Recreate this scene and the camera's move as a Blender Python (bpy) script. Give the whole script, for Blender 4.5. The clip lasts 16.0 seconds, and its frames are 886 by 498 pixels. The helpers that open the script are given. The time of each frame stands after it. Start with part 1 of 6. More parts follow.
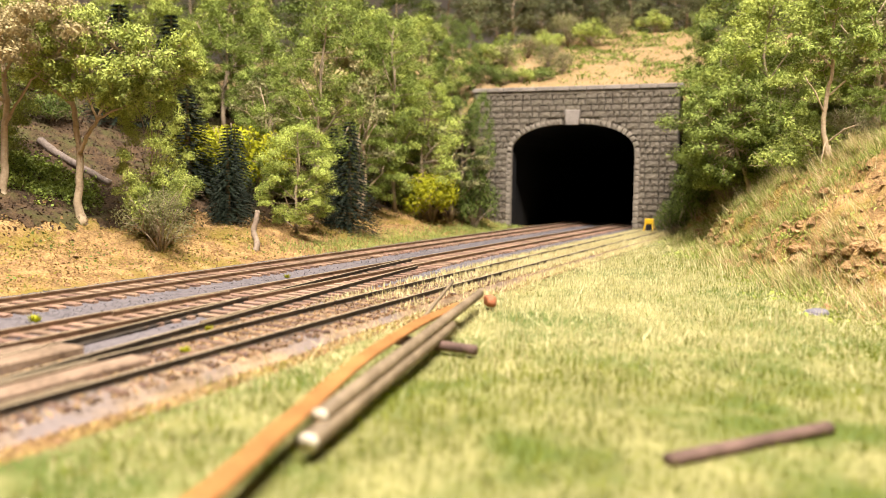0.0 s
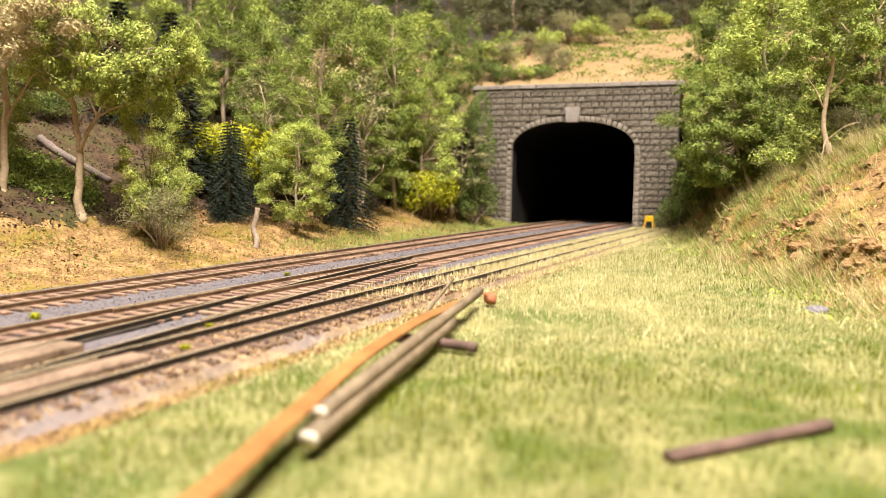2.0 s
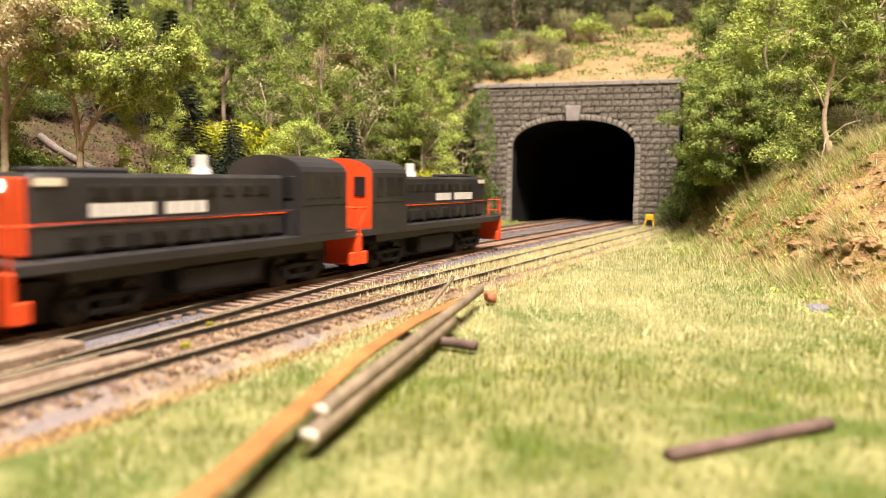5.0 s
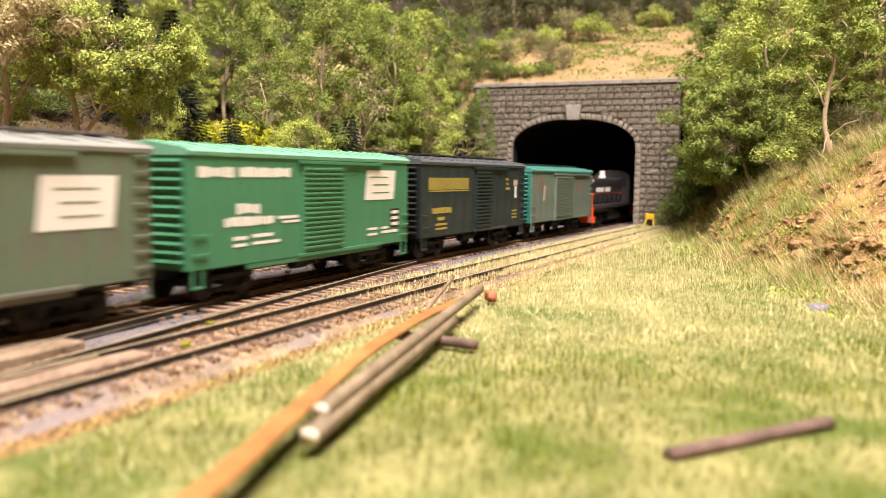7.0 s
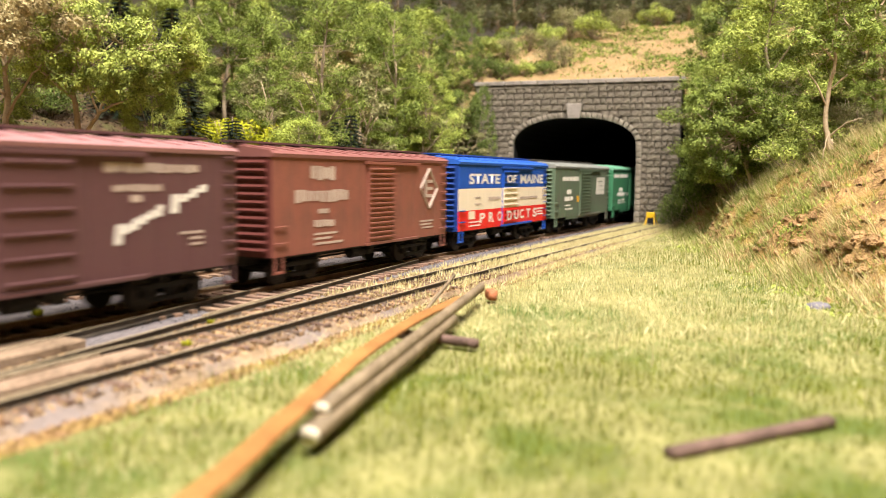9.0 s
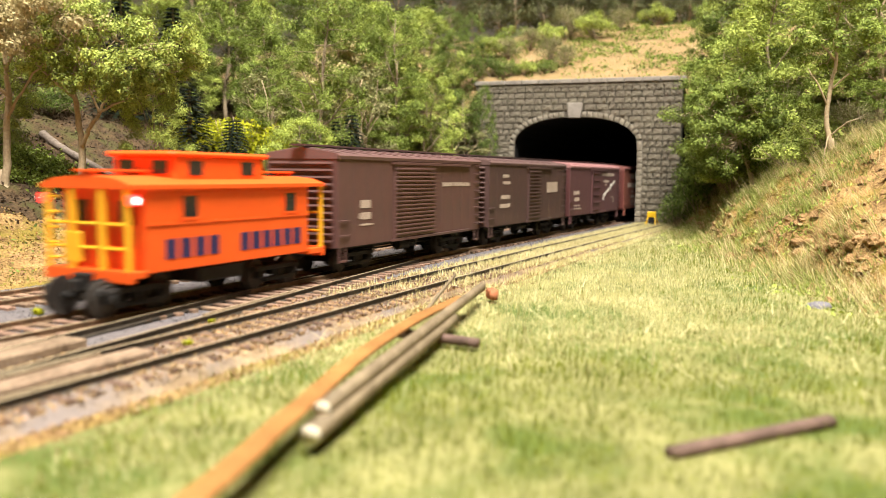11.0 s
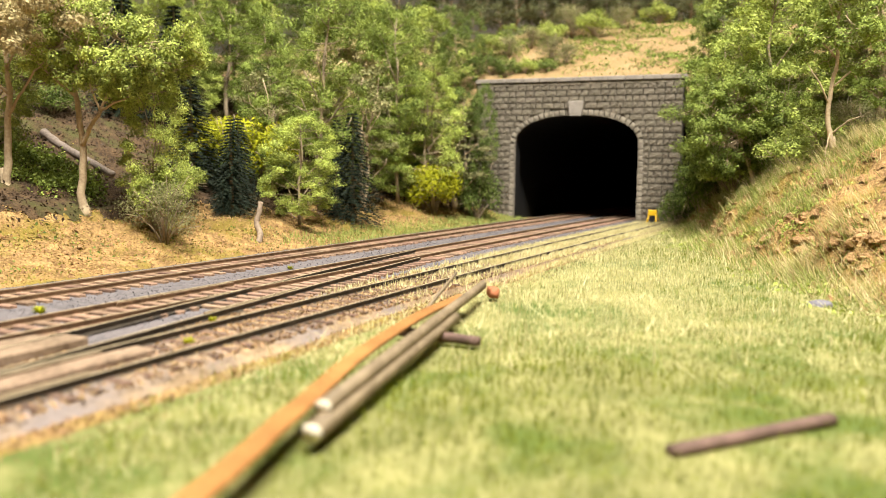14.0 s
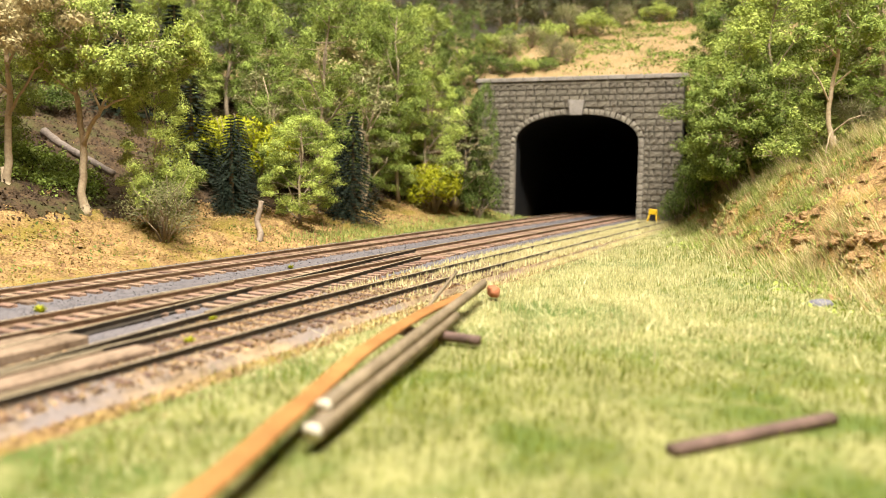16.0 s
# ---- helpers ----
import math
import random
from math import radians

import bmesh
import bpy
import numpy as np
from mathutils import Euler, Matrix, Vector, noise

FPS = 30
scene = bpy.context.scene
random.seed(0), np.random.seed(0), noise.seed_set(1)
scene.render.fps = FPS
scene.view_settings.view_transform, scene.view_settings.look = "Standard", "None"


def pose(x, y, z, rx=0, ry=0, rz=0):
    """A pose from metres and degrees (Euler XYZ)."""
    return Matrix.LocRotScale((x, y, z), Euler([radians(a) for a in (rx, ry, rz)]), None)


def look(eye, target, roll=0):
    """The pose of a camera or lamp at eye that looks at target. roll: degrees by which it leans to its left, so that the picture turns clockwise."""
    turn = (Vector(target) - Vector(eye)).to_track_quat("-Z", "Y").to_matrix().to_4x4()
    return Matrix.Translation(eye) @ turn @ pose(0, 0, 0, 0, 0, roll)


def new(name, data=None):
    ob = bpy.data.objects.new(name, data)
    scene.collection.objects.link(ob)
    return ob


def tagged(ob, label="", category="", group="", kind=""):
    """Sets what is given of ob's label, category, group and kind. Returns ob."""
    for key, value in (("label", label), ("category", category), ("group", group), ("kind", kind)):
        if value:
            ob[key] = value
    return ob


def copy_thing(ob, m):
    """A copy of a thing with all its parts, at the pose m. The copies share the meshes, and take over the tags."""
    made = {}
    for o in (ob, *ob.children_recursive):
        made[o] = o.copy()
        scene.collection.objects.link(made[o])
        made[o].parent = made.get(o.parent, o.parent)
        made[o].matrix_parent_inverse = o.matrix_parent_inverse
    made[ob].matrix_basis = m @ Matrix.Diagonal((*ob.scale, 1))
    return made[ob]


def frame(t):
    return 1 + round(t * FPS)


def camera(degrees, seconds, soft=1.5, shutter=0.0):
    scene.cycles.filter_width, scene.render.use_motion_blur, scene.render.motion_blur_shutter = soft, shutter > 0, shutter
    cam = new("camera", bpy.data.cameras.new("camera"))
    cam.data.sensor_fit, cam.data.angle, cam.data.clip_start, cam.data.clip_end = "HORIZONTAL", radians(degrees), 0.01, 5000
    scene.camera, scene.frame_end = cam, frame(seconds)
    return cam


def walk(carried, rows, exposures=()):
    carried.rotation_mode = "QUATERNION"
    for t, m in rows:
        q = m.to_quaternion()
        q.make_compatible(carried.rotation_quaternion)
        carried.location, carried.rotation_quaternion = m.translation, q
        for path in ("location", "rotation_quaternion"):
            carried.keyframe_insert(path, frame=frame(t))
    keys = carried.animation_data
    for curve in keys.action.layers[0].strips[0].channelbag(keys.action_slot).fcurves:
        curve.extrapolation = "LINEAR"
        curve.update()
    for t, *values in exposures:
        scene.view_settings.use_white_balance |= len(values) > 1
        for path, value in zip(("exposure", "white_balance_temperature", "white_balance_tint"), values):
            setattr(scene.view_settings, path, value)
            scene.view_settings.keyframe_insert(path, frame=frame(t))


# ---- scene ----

# ---- camera ----
cam = camera(58.02, 16.0, 0.6, 0.4)
cam.data.dof.use_dof = True
cam.data.dof.focus_distance = 0.38
cam.data.dof.aperture_fstop = 16.0
EYE = 0.0422


def aim(pitch, yaw):
    return pose(0, 0, EYE, 90 - pitch, 0, yaw) @ pose(0, 0, 0, 0, 0, 0.746)


walk(cam, [
    (0.0, aim(4.92, -0.04)), (1.0, aim(4.97, -0.04)), (2.0, aim(5.10, -0.04)), (3.0, aim(5.17, -0.03)),
    (4.0, aim(5.18, -0.02)), (5.2, aim(5.22, -0.01)), (6.5, aim(5.25, 0.0)), (7.5, aim(5.29, 0.01)), (9.0, aim(5.37, 0.05)),
    (10.2, aim(5.40, 0.09)), (11.5, aim(5.43, 0.12)), (12.5, aim(5.49, 0.14)), (13.5, aim(5.53, 0.16)), (14.5, aim(5.54, 0.18)),
    (15.5, aim(5.53, 0.17)), (16.0, aim(5.60, 0.20))],
    exposures=((0.0, -0.04, 6550, 16), (4.0, -0.04, 6550, 16), (6.5, -0.04, 6600, 22), (7.5, -0.06, 6600, 22), (9.0, -0.06, 6500, 14), (11.5, -0.05, 6450, 8), (16.0, -0.05, 6450, 8)))

# ---- light: a plain room, with two unseen area lamps added over the layout ----
world = bpy.data.worlds.new("room")
scene.world = world
world.use_nodes = True
world.node_tree.nodes["Background"].inputs[0].default_value = (1.0, 0.95, 0.88, 1)
world.node_tree.nodes["Background"].inputs[1].default_value = 0.09
scene.view_settings.exposure = 0.0


def added_lamp(x, y, z, sx, sy, watts, target):
    data = bpy.data.lights.new("unseen_overhead_lamp", "AREA")
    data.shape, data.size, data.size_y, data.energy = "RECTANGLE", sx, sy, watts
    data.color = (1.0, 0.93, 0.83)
    ob = new("unseen_overhead_lamp", data)
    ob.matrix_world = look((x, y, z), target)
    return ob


# added lamps, out of view: one front of the scene, a weaker one behind
added_lamp(0.08, -0.22, 1.32, 0.7, 0.24, 79.0, (0.0, 0.4, 0.0))
added_lamp(0.05, 0.70, 1.40, 0.7, 0.24, 14.0, (0.0, 0.6, 0.0))

# ---- materials ----
def nodes_of(name):
    m = bpy.data.materials.new(name)
    m.use_nodes = True
    nt = m.node_tree
    return m, nt, nt.nodes, nt.links, nt.nodes["Principled BSDF"]


def surface(name, low, high, rough=0.85, scale=200.0, bump=0.3, fine=1500.0, metal=0.0, island=0.0, objrand=0.0, spec=0.3, third=None, third_scale=40.0, dist=0.001):
    """Two colours mixed by noise at two scales, with fine relief; island/objrand vary the brightness piece by piece."""
    m, nt, N, L, bsdf = nodes_of(name)
    co = N.new("ShaderNodeTexCoord")
    n1 = N.new("ShaderNodeTexNoise"); n1.inputs["Scale"].default_value = scale; n1.inputs["Detail"].default_value = 5
    n2 = N.new("ShaderNodeTexNoise"); n2.inputs["Scale"].default_value = fine; n2.inputs["Detail"].default_value = 3
    L.new(co.outputs["Object"], n1.inputs["Vector"]); L.new(co.outputs["Object"], n2.inputs["Vector"])
    add = N.new("ShaderNodeMath"); add.operation = "MULTIPLY_ADD"; add.inputs[1].default_value = 0.45
    L.new(n2.outputs["Fac"], add.inputs[0])
    sub = N.new("ShaderNodeMath"); sub.operation = "MULTIPLY"; sub.inputs[1].default_value = 0.55
    L.new(n1.outputs["Fac"], sub.inputs[0]); L.new(sub.outputs[0], add.inputs[2])
    ramp = N.new("ShaderNodeValToRGB")
    ramp.color_ramp.elements[0].position, ramp.color_ramp.elements[1].position = 0.34, 0.66
    ramp.color_ramp.elements[0].color, ramp.color_ramp.elements[1].color = (*low, 1), (*high, 1)
    L.new(add.outputs[0], ramp.inputs[0])
    col = ramp.outputs[0]
    if third:
        n3 = N.new("ShaderNodeTexNoise"); n3.inputs["Scale"].default_value = third_scale; n3.inputs["Detail"].default_value = 6; n3.inputs["Roughness"].default_value = 0.65
        L.new(co.outputs["Object"], n3.inputs["Vector"])
        r3 = N.new("ShaderNodeValToRGB"); r3.color_ramp.elements[0].position, r3.color_ramp.elements[1].position = 0.48, 0.60
        L.new(n3.outputs["Fac"], r3.inputs[0])
        mx = N.new("ShaderNodeMix"); mx.data_type = "RGBA"; mx.inputs[7].default_value = (*third, 1)
        L.new(r3.outputs[0], mx.inputs[0]); L.new(col, mx.inputs[6]); col = mx.outputs[2]
    if island or objrand:
        hsv = N.new("ShaderNodeHueSaturation")
        if island:
            g = N.new("ShaderNodeNewGeometry"); src = g.outputs["Random Per Island"]
        else:
            g = N.new("ShaderNodeObjectInfo"); src = g.outputs["Random"]
        k = island or objrand
        mr = N.new("ShaderNodeMapRange"); mr.inputs[3].default_value, mr.inputs[4].default_value = 1 - k, 1 + k
        L.new(src, mr.inputs[0]); L.new(mr.outputs[0], hsv.inputs["Value"])
        mh = N.new("ShaderNodeMapRange"); mh.inputs[3].default_value, mh.inputs[4].default_value = 0.5 - k * 0.035, 0.5 + k * 0.035
        mul = N.new("ShaderNodeMath"); mul.operation = "MULTIPLY"; mul.inputs[1].default_value = 7.13
        fr = N.new("ShaderNodeMath"); fr.operation = "FRACT"
        L.new(src, mul.inputs[0]); L.new(mul.outputs[0], fr.inputs[0]); L.new(fr.outputs[0], mh.inputs[0]); L.new(mh.outputs[0], hsv.inputs["Hue"])
        L.new(col, hsv.inputs["Color"]); col = hsv.outputs[0]
    L.new(col, bsdf.inputs["Base Color"])
    bsdf.inputs["Roughness"].default_value, bsdf.inputs["Metallic"].default_value = rough, metal
    bsdf.inputs["Specular IOR Level"].default_value = spec
    if bump:
        b = N.new("ShaderNodeBump"); b.inputs["Strength"].default_value = bump; b.inputs["Distance"].default_value = dist
        L.new(add.outputs[0], b.inputs["Height"]); L.new(b.outputs[0], bsdf.inputs["Normal"])
    return m


def leafy(name, low, high, through_light=0.25, rand=0.35):
    """Leaf and grass-fibre material: colour by island, some light let through."""
    m, nt, N, L, bsdf = nodes_of(name)
    g = N.new("ShaderNodeNewGeometry")
    ramp = N.new("ShaderNodeValToRGB")
    ramp.color_ramp.elements[0].color, ramp.color_ramp.elements[1].color = (*low, 1), (*high, 1)
    co = N.new("ShaderNodeTexCoord")
    n1 = N.new("ShaderNodeTexNoise"); n1.inputs["Scale"].default_value = 45.0; n1.inputs["Detail"].default_value = 3
    L.new(co.outputs["Object"], n1.inputs["Vector"])
    mx = N.new("ShaderNodeMath"); mx.operation = "MULTIPLY_ADD"; mx.inputs[1].default_value = 0.55
    L.new(g.outputs["Random Per Island"], mx.inputs[0])
    sc = N.new("ShaderNodeMapRange"); sc.inputs[1].default_value, sc.inputs[2].default_value, sc.inputs[4].default_value = 0.3, 0.7, 0.45
    L.new(n1.outputs["Fac"], sc.inputs[0]); L.new(sc.outputs[0], mx.inputs[2])
    L.new(mx.outputs[0], ramp.inputs[0])
    hsv = N.new("ShaderNodeHueSaturation")
    oi = N.new("ShaderNodeObjectInfo")
    mr = N.new("ShaderNodeMapRange"); mr.inputs[3].default_value, mr.inputs[4].default_value = 1 - rand * 0.5, 1 + rand * 0.5
    L.new(oi.outputs["Random"], mr.inputs[0]); L.new(mr.outputs[0], hsv.inputs["Value"]); L.new(ramp.outputs[0], hsv.inputs["Color"])
    L.new(hsv.outputs[0], bsdf.inputs["Base Color"])
    bsdf.inputs["Roughness"].default_value, bsdf.inputs["Specular IOR Level"].default_value = 0.7, 0.25
    if through_light:
        tr = N.new("ShaderNodeBsdfTranslucent"); ms = N.new("ShaderNodeMixShader"); ms.inputs[0].default_value = through_light
        L.new(hsv.outputs[0], tr.inputs["Color"]); L.new(bsdf.outputs[0], ms.inputs[1]); L.new(tr.outputs[0], ms.inputs[2])
        L.new(ms.outputs[0], N["Material Output"].inputs["Surface"])
    return m


def paint(name, col, rough=0.5, wear=0.12, rust=None):
    """Weathered car paint: vertical grime and fine dust over one colour."""
    low = tuple(c * (1 - wear) for c in col)
    return surface(name, low, tuple(min(1, c * (1 + wear)) for c in col), rough, 60.0, 0.12, 900.0, spec=0.28, third=rust, third_scale=25.0, dist=0.0003)


def glow(name, col, strength):
    m, nt, N, L, bsdf = nodes_of(name)
    bsdf.inputs["Base Color"].default_value = (*col, 1)
    bsdf.inputs["Emission Color"].default_value = (*col, 1)
    bsdf.inputs["Emission Strength"].default_value = strength
    return m


SOIL = surface("soil", (0.12, 0.062, 0.022), (0.58, 0.375, 0.15), 0.95, 110.0, 1.0, 900.0, third=(0.27, 0.20, 0.04), third_scale=28.0, dist=0.005)
SAND = surface("hill_sand", (0.23, 0.15, 0.065), (0.42, 0.30, 0.15), 0.95, 50.0, 0.9, 600.0, third=(0.33, 0.22, 0.10), third_scale=24.0, dist=0.004)
BALLAST = surface("ballast", (0.085, 0.075, 0.077), (0.19, 0.172, 0.175), 0.95, 300.0, 0.9, 1800.0, third=(0.16, 0.14, 0.14), third_scale=30.0)
STONE = surface("cut_stone", (0.076, 0.065, 0.048), (0.25, 0.217, 0.165), 0.92, 190.0, 1.0, 900.0, objrand=0.12, dist=0.003)
ARCH_STONE = surface("pale_arch_stone", (0.14, 0.122, 0.096), (0.35, 0.310, 0.245), 0.92, 190.0, 0.9, 900.0, objrand=0.10, dist=0.002)
MORTAR = surface("mortar", (0.10, 0.088, 0.070), (0.19, 0.168, 0.135), 0.95, 200.0, 0.4)
COPING = surface("coping_stone", (0.17, 0.15, 0.13), (0.32, 0.285, 0.25), 0.9, 150.0, 0.5)
# near-black rock: the darkness inside the tunnel is painted in
TUNNEL_SHADE = surface("tunnel_shade_black", (0.002, 0.002, 0.002), (0.005, 0.005, 0.005), 0.98, 100.0, 0.5)
RAIL_RUST = surface("rusty_rail", (0.12, 0.075, 0.044), (0.30, 0.20, 0.122), 0.7, 150.0, 0.2, metal=0.1)
RAIL_DARK = surface("dark_weathered_rail", (0.030, 0.024, 0.018), (0.095, 0.076, 0.055), 0.75, 150.0, 0.2)
RAIL_TOP = surface("worn_rail_head", (0.28, 0.22, 0.135), (0.54, 0.44, 0.29), 0.5, 200.0, 0.1, metal=0.35)
TIE_BROWN = surface("wood_tie", (0.14, 0.082, 0.055), (0.39, 0.258, 0.178), 0.9, 120.0, 0.5, objrand=0.3)
TIE_DARK = surface("dark_wood_tie", (0.07, 0.045, 0.035), (0.20, 0.13, 0.09), 0.9, 120.0, 0.5, objrand=0.3)
ROOM = surface("plain_wall_paint", (0.45, 0.42, 0.38), (0.5, 0.47, 0.43), 0.9, 3.0, 0.0)


# ---- building helpers ----
def link_bm(name, bm, material, smooth=False):
    me = bpy.data.meshes.new(name)
    bmesh.ops.recalc_face_normals(bm, faces=bm.faces)
    bm.to_mesh(me); bm.free()
    for mat in (material if isinstance(material, (list, tuple)) else [material]):
        me.materials.append(mat)
    if smooth:
        for p in me.polygons:
            p.use_smooth = True
    return new(name, me)


def part(name, bm, material, parent, label="", smooth=False):
    ob = link_bm(name, bm, material, smooth)
    ob.parent = parent
    return tagged(ob, label)


def raw(name, verts, faces, material, parent=None, smooth=False):
    me = bpy.data.meshes.new(name)
    me.from_pydata(verts, [], faces)
    me.materials.append(material)
    if smooth:
        me.polygons.foreach_set("use_smooth", [True] * len(me.polygons))
    me.update()
    ob = new(name, me)
    ob.parent = parent
    return ob


def box(bm, x0, x1, y0, y1, z0, z1, m=None, bevel=0.0):
    """A block in millimetres, moved by m, with its edges bevelled."""
    vs = [bm.verts.new((x * 0.001, y * 0.001, z * 0.001)) for x in (x0, x1) for y in (y0, y1) for z in (z0, z1)]
    fs = [bm.faces.new([vs[i] for i in q]) for q in ((0, 1, 3, 2), (4, 6, 7, 5), (0, 4, 5, 1), (2, 3, 7, 6), (0, 2, 6, 4), (1, 5, 7, 3))]
    if bevel:
        es = list({e for f in fs for e in f.edges})
        r = bmesh.ops.bevel(bm, geom=es, offset=bevel * 0.001, segments=1, affect="EDGES")
        vs = list({v for f in r["faces"] for v in f.verts} | {v for v in vs if v.is_valid})
    if m is not None:
        bmesh.ops.transform(bm, matrix=m, verts=[v for v in vs if v.is_valid])
    return bm


def rod(bm, a, b, r0, r1=None, seg=8):
    """A tapered rod between two points, in millimetres."""
    a, b = Vector(a) * 0.001, Vector(b) * 0.001
    r1 = r0 if r1 is None else r1
    q = (b - a).to_track_quat("Z", "Y")
    rings = []
    for c, r in ((a, r0), (b, r1)):
        rings.append([bm.verts.new(c + q @ Vector((math.cos(k * 2 * math.pi / seg) * r * 0.001, math.sin(k * 2 * math.pi / seg) * r * 0.001, 0))) for k in range(seg)])
    for k in range(seg):
        bm.faces.new((rings[0][k], rings[0][(k + 1) % seg], rings[1][(k + 1) % seg], rings[1][k]))
    bm.faces.new(rings[0][::-1]); bm.faces.new(rings[1])
    return bm


# ---- plan: the track's line, and the ground on both sides of it (millimetres) ----
def heading(s):
    s = min(max(s, -450.0), 650.0)
    return 0.448067 + 6.49486e-05 * s - 4.42417e-08 * s * s


LINE_S = list(range(-3600, 3801, 10))
_x, _y = -32.6305, 379.845
LINE = {0: (_x, _y)}
for _s in range(0, 3800, 10):
    _h = heading(_s + 5)
    _x, _y = _x + 10 * math.sin(_h), _y + 10 * math.cos(_h)
    LINE[_s + 10] = (_x, _y)
_x, _y = -32.6305, 379.845
for _s in range(0, -3600, -10):
    _h = heading(_s - 5)
    _x, _y = _x - 10 * math.sin(_h), _y - 10 * math.cos(_h)
    LINE[_s - 10] = (_x, _y)
LINE_X = np.array([LINE[s][0] for s in LINE_S]); LINE_Y = np.array([LINE[s][1] for s in LINE_S])


def at(s, lat=0.0):
    """Plan point at the distance s along the running track, lat to its right."""
    x, y, h = float(np.interp(s, LINE_S, LINE_X)), float(np.interp(s, LINE_S, LINE_Y)), heading(s)
    return x + lat * math.cos(h), y - lat * math.sin(h)


def lateral(x, y):
    """Distance right of the running track."""
    xb = np.interp(y, LINE_Y, LINE_X)
    return (x - xb) * 0.899


PORTAL_L, PORTAL_R = (66.6, 776.0), (174.6, 735.0)      # feet of the opening
PORTAL_A = math.atan2(-41.0, 108.0)
PX, PY = (66.6 + 174.6) / 2, (776.0 + 735.0) / 2


def portal_uv(x, y):
    """Along the portal's face from its middle, and the depth behind it."""
    c, s = math.cos(PORTAL_A), math.sin(PORTAL_A)
    return (x - PX) * c + (y - PY) * s, -(x - PX) * s + (y - PY) * c


def smooth(a, b, v):
    k = np.clip((v - a) / (b - a), 0, 1)
    return k * k * (3 - 2 * k)


def lumps(x, y, scale, seed=0.0):
    """Smooth unevenness, -1 to 1, for arrays."""
    x, y = np.asarray(x, float) / scale, np.asarray(y, float) / scale
    v = np.sin(x * 1.7 + 1.3 * np.sin(y * 1.1 + seed) + seed) * np.cos(y * 1.9 + 1.1 * np.sin(x * 0.9 - seed))
    v = v + 0.5 * np.sin(x * 3.9 + y * 2.3 + seed * 2) * np.cos(y * 4.3 - x * 1.7 + seed)
    v = v + 0.28 * np.sin(x * 8.3 - y * 5.1 + seed) * np.cos(y * 9.1 + x * 3.7)
    return v / 1.6


def toe_x(y):
    """The foot of the bank beside the meadow."""
    return np.interp(y, [-400, 150, 270, 400, 511, 640, 721], [190, 150, 143, 150, 158, 186, 206])


def ledge(z, rise, amount):
    """Small broken steps at every rise of a slope: a steep face below a flatter tread."""
    k = z / rise - np.floor(z / rise)
    return amount * (smooth(0.60, 0.84, k) - k)


def ground(x, y):
    """Height of the ground sheet, in millimetres above the rail heads."""
    x, y = np.asarray(x, float), np.asarray(y, float)
    lat = lateral(x, y)
    d = np.maximum(-80 - lat, 0)
    left = 0.30 * np.minimum(d, 60) + 0.45 * np.clip(d - 60, 0, 200) + 0.50 * np.clip(d - 260, 0, 350) + 0.35 * np.maximum(d - 610, 0)
    left = left + smooth(10, 60, d) * (3.0 * lumps(x, y, 45.0) + 2.0 * lumps(x, y, 14.0, 2.0) + 1.6 * np.abs(lumps(x, y, 6.0, 4.0)) + 1.3 * np.abs(lumps(x, y, 3.4, 1.5)))
    left = left + smooth(4, 30, d) * smooth(190, 120, d) * ledge(left + 5 * lumps(x, y, 38.0, 7.0) + 2.5 * lumps(x, y, 12.0, 3.0), 9.0, 2.6)
    e = np.maximum(x - toe_x(y), 0)
    w = np.maximum(e + smooth(2, 20, e) * 7 * lumps(x, y, 24.0, 8.0), 0)
    right = 0.35 * np.minimum(w, 13) + 1.5 * np.clip(w - 13, 0, 10) + 0.85 * np.clip(w - 23, 0, 52) + 0.28 * np.maximum(w - 75, 0)
    right = right + smooth(4, 30, e) * (4.0 * lumps(x, y, 40.0, 1.0) + 3.6 * lumps(x, y, 17.0, 3.0) + 2.2 * np.abs(lumps(x, y, 7.0, 6.0)) + 1.3 * np.abs(lumps(x, y, 3.4, 2.5)))
    right = right + smooth(4, 20, e) * smooth(150, 90, e) * ledge(right + 6 * lumps(x, y, 35.0, 2.0) + 3 * lumps(x, y, 11.0, 6.0), 11.0, 3.2)
    flat = -4.2 + 0.5 * lumps(x, y, 60.0, 5.0)
    meadow = smooth(72, 110, lat) * (1.5 + 1.0 * lumps(x, y, 70.0, 4.0))
    u, v = portal_uv(x, y)
    tunnel = smooth(20, -10, v)
    return flat + meadow + (left + right) * tunnel


def hill(u, v):
    """Height of the hillside above and behind the portal."""
    z = 126 + 0.42 * np.maximum(v, 0) * smooth(900, 0, v) + 60 * smooth(0, 900, v) + 2.3 * np.minimum(v, 0)
    return z + smooth(10, 60, np.abs(v)) * (6 * lumps(u, v, 60.0, 2.0) + 2.5 * lumps(u, v, 18.0, 1.0))

# ---- the ground, the hill, the room ----
def grid(name, xs, ys, zfun, material):
    gx, gy = np.meshgrid(xs, ys)
    gz = zfun(gx, gy)
    verts = np.stack([gx, gy, gz], -1).reshape(-1, 3) * 0.001
    w = len(xs)
    faces = [(j * w + i, j * w + i + 1, (j + 1) * w + i + 1, (j + 1) * w + i) for j in range(len(ys) - 1) for i in range(w - 1)]
    return raw(name, verts.tolist(), faces, material, smooth=True)


def spaced(*stretches):
    out = []
    for a, b, step in stretches:
        out += list(np.arange(a, b, step))
    return np.array(out + [stretches[-1][1]])


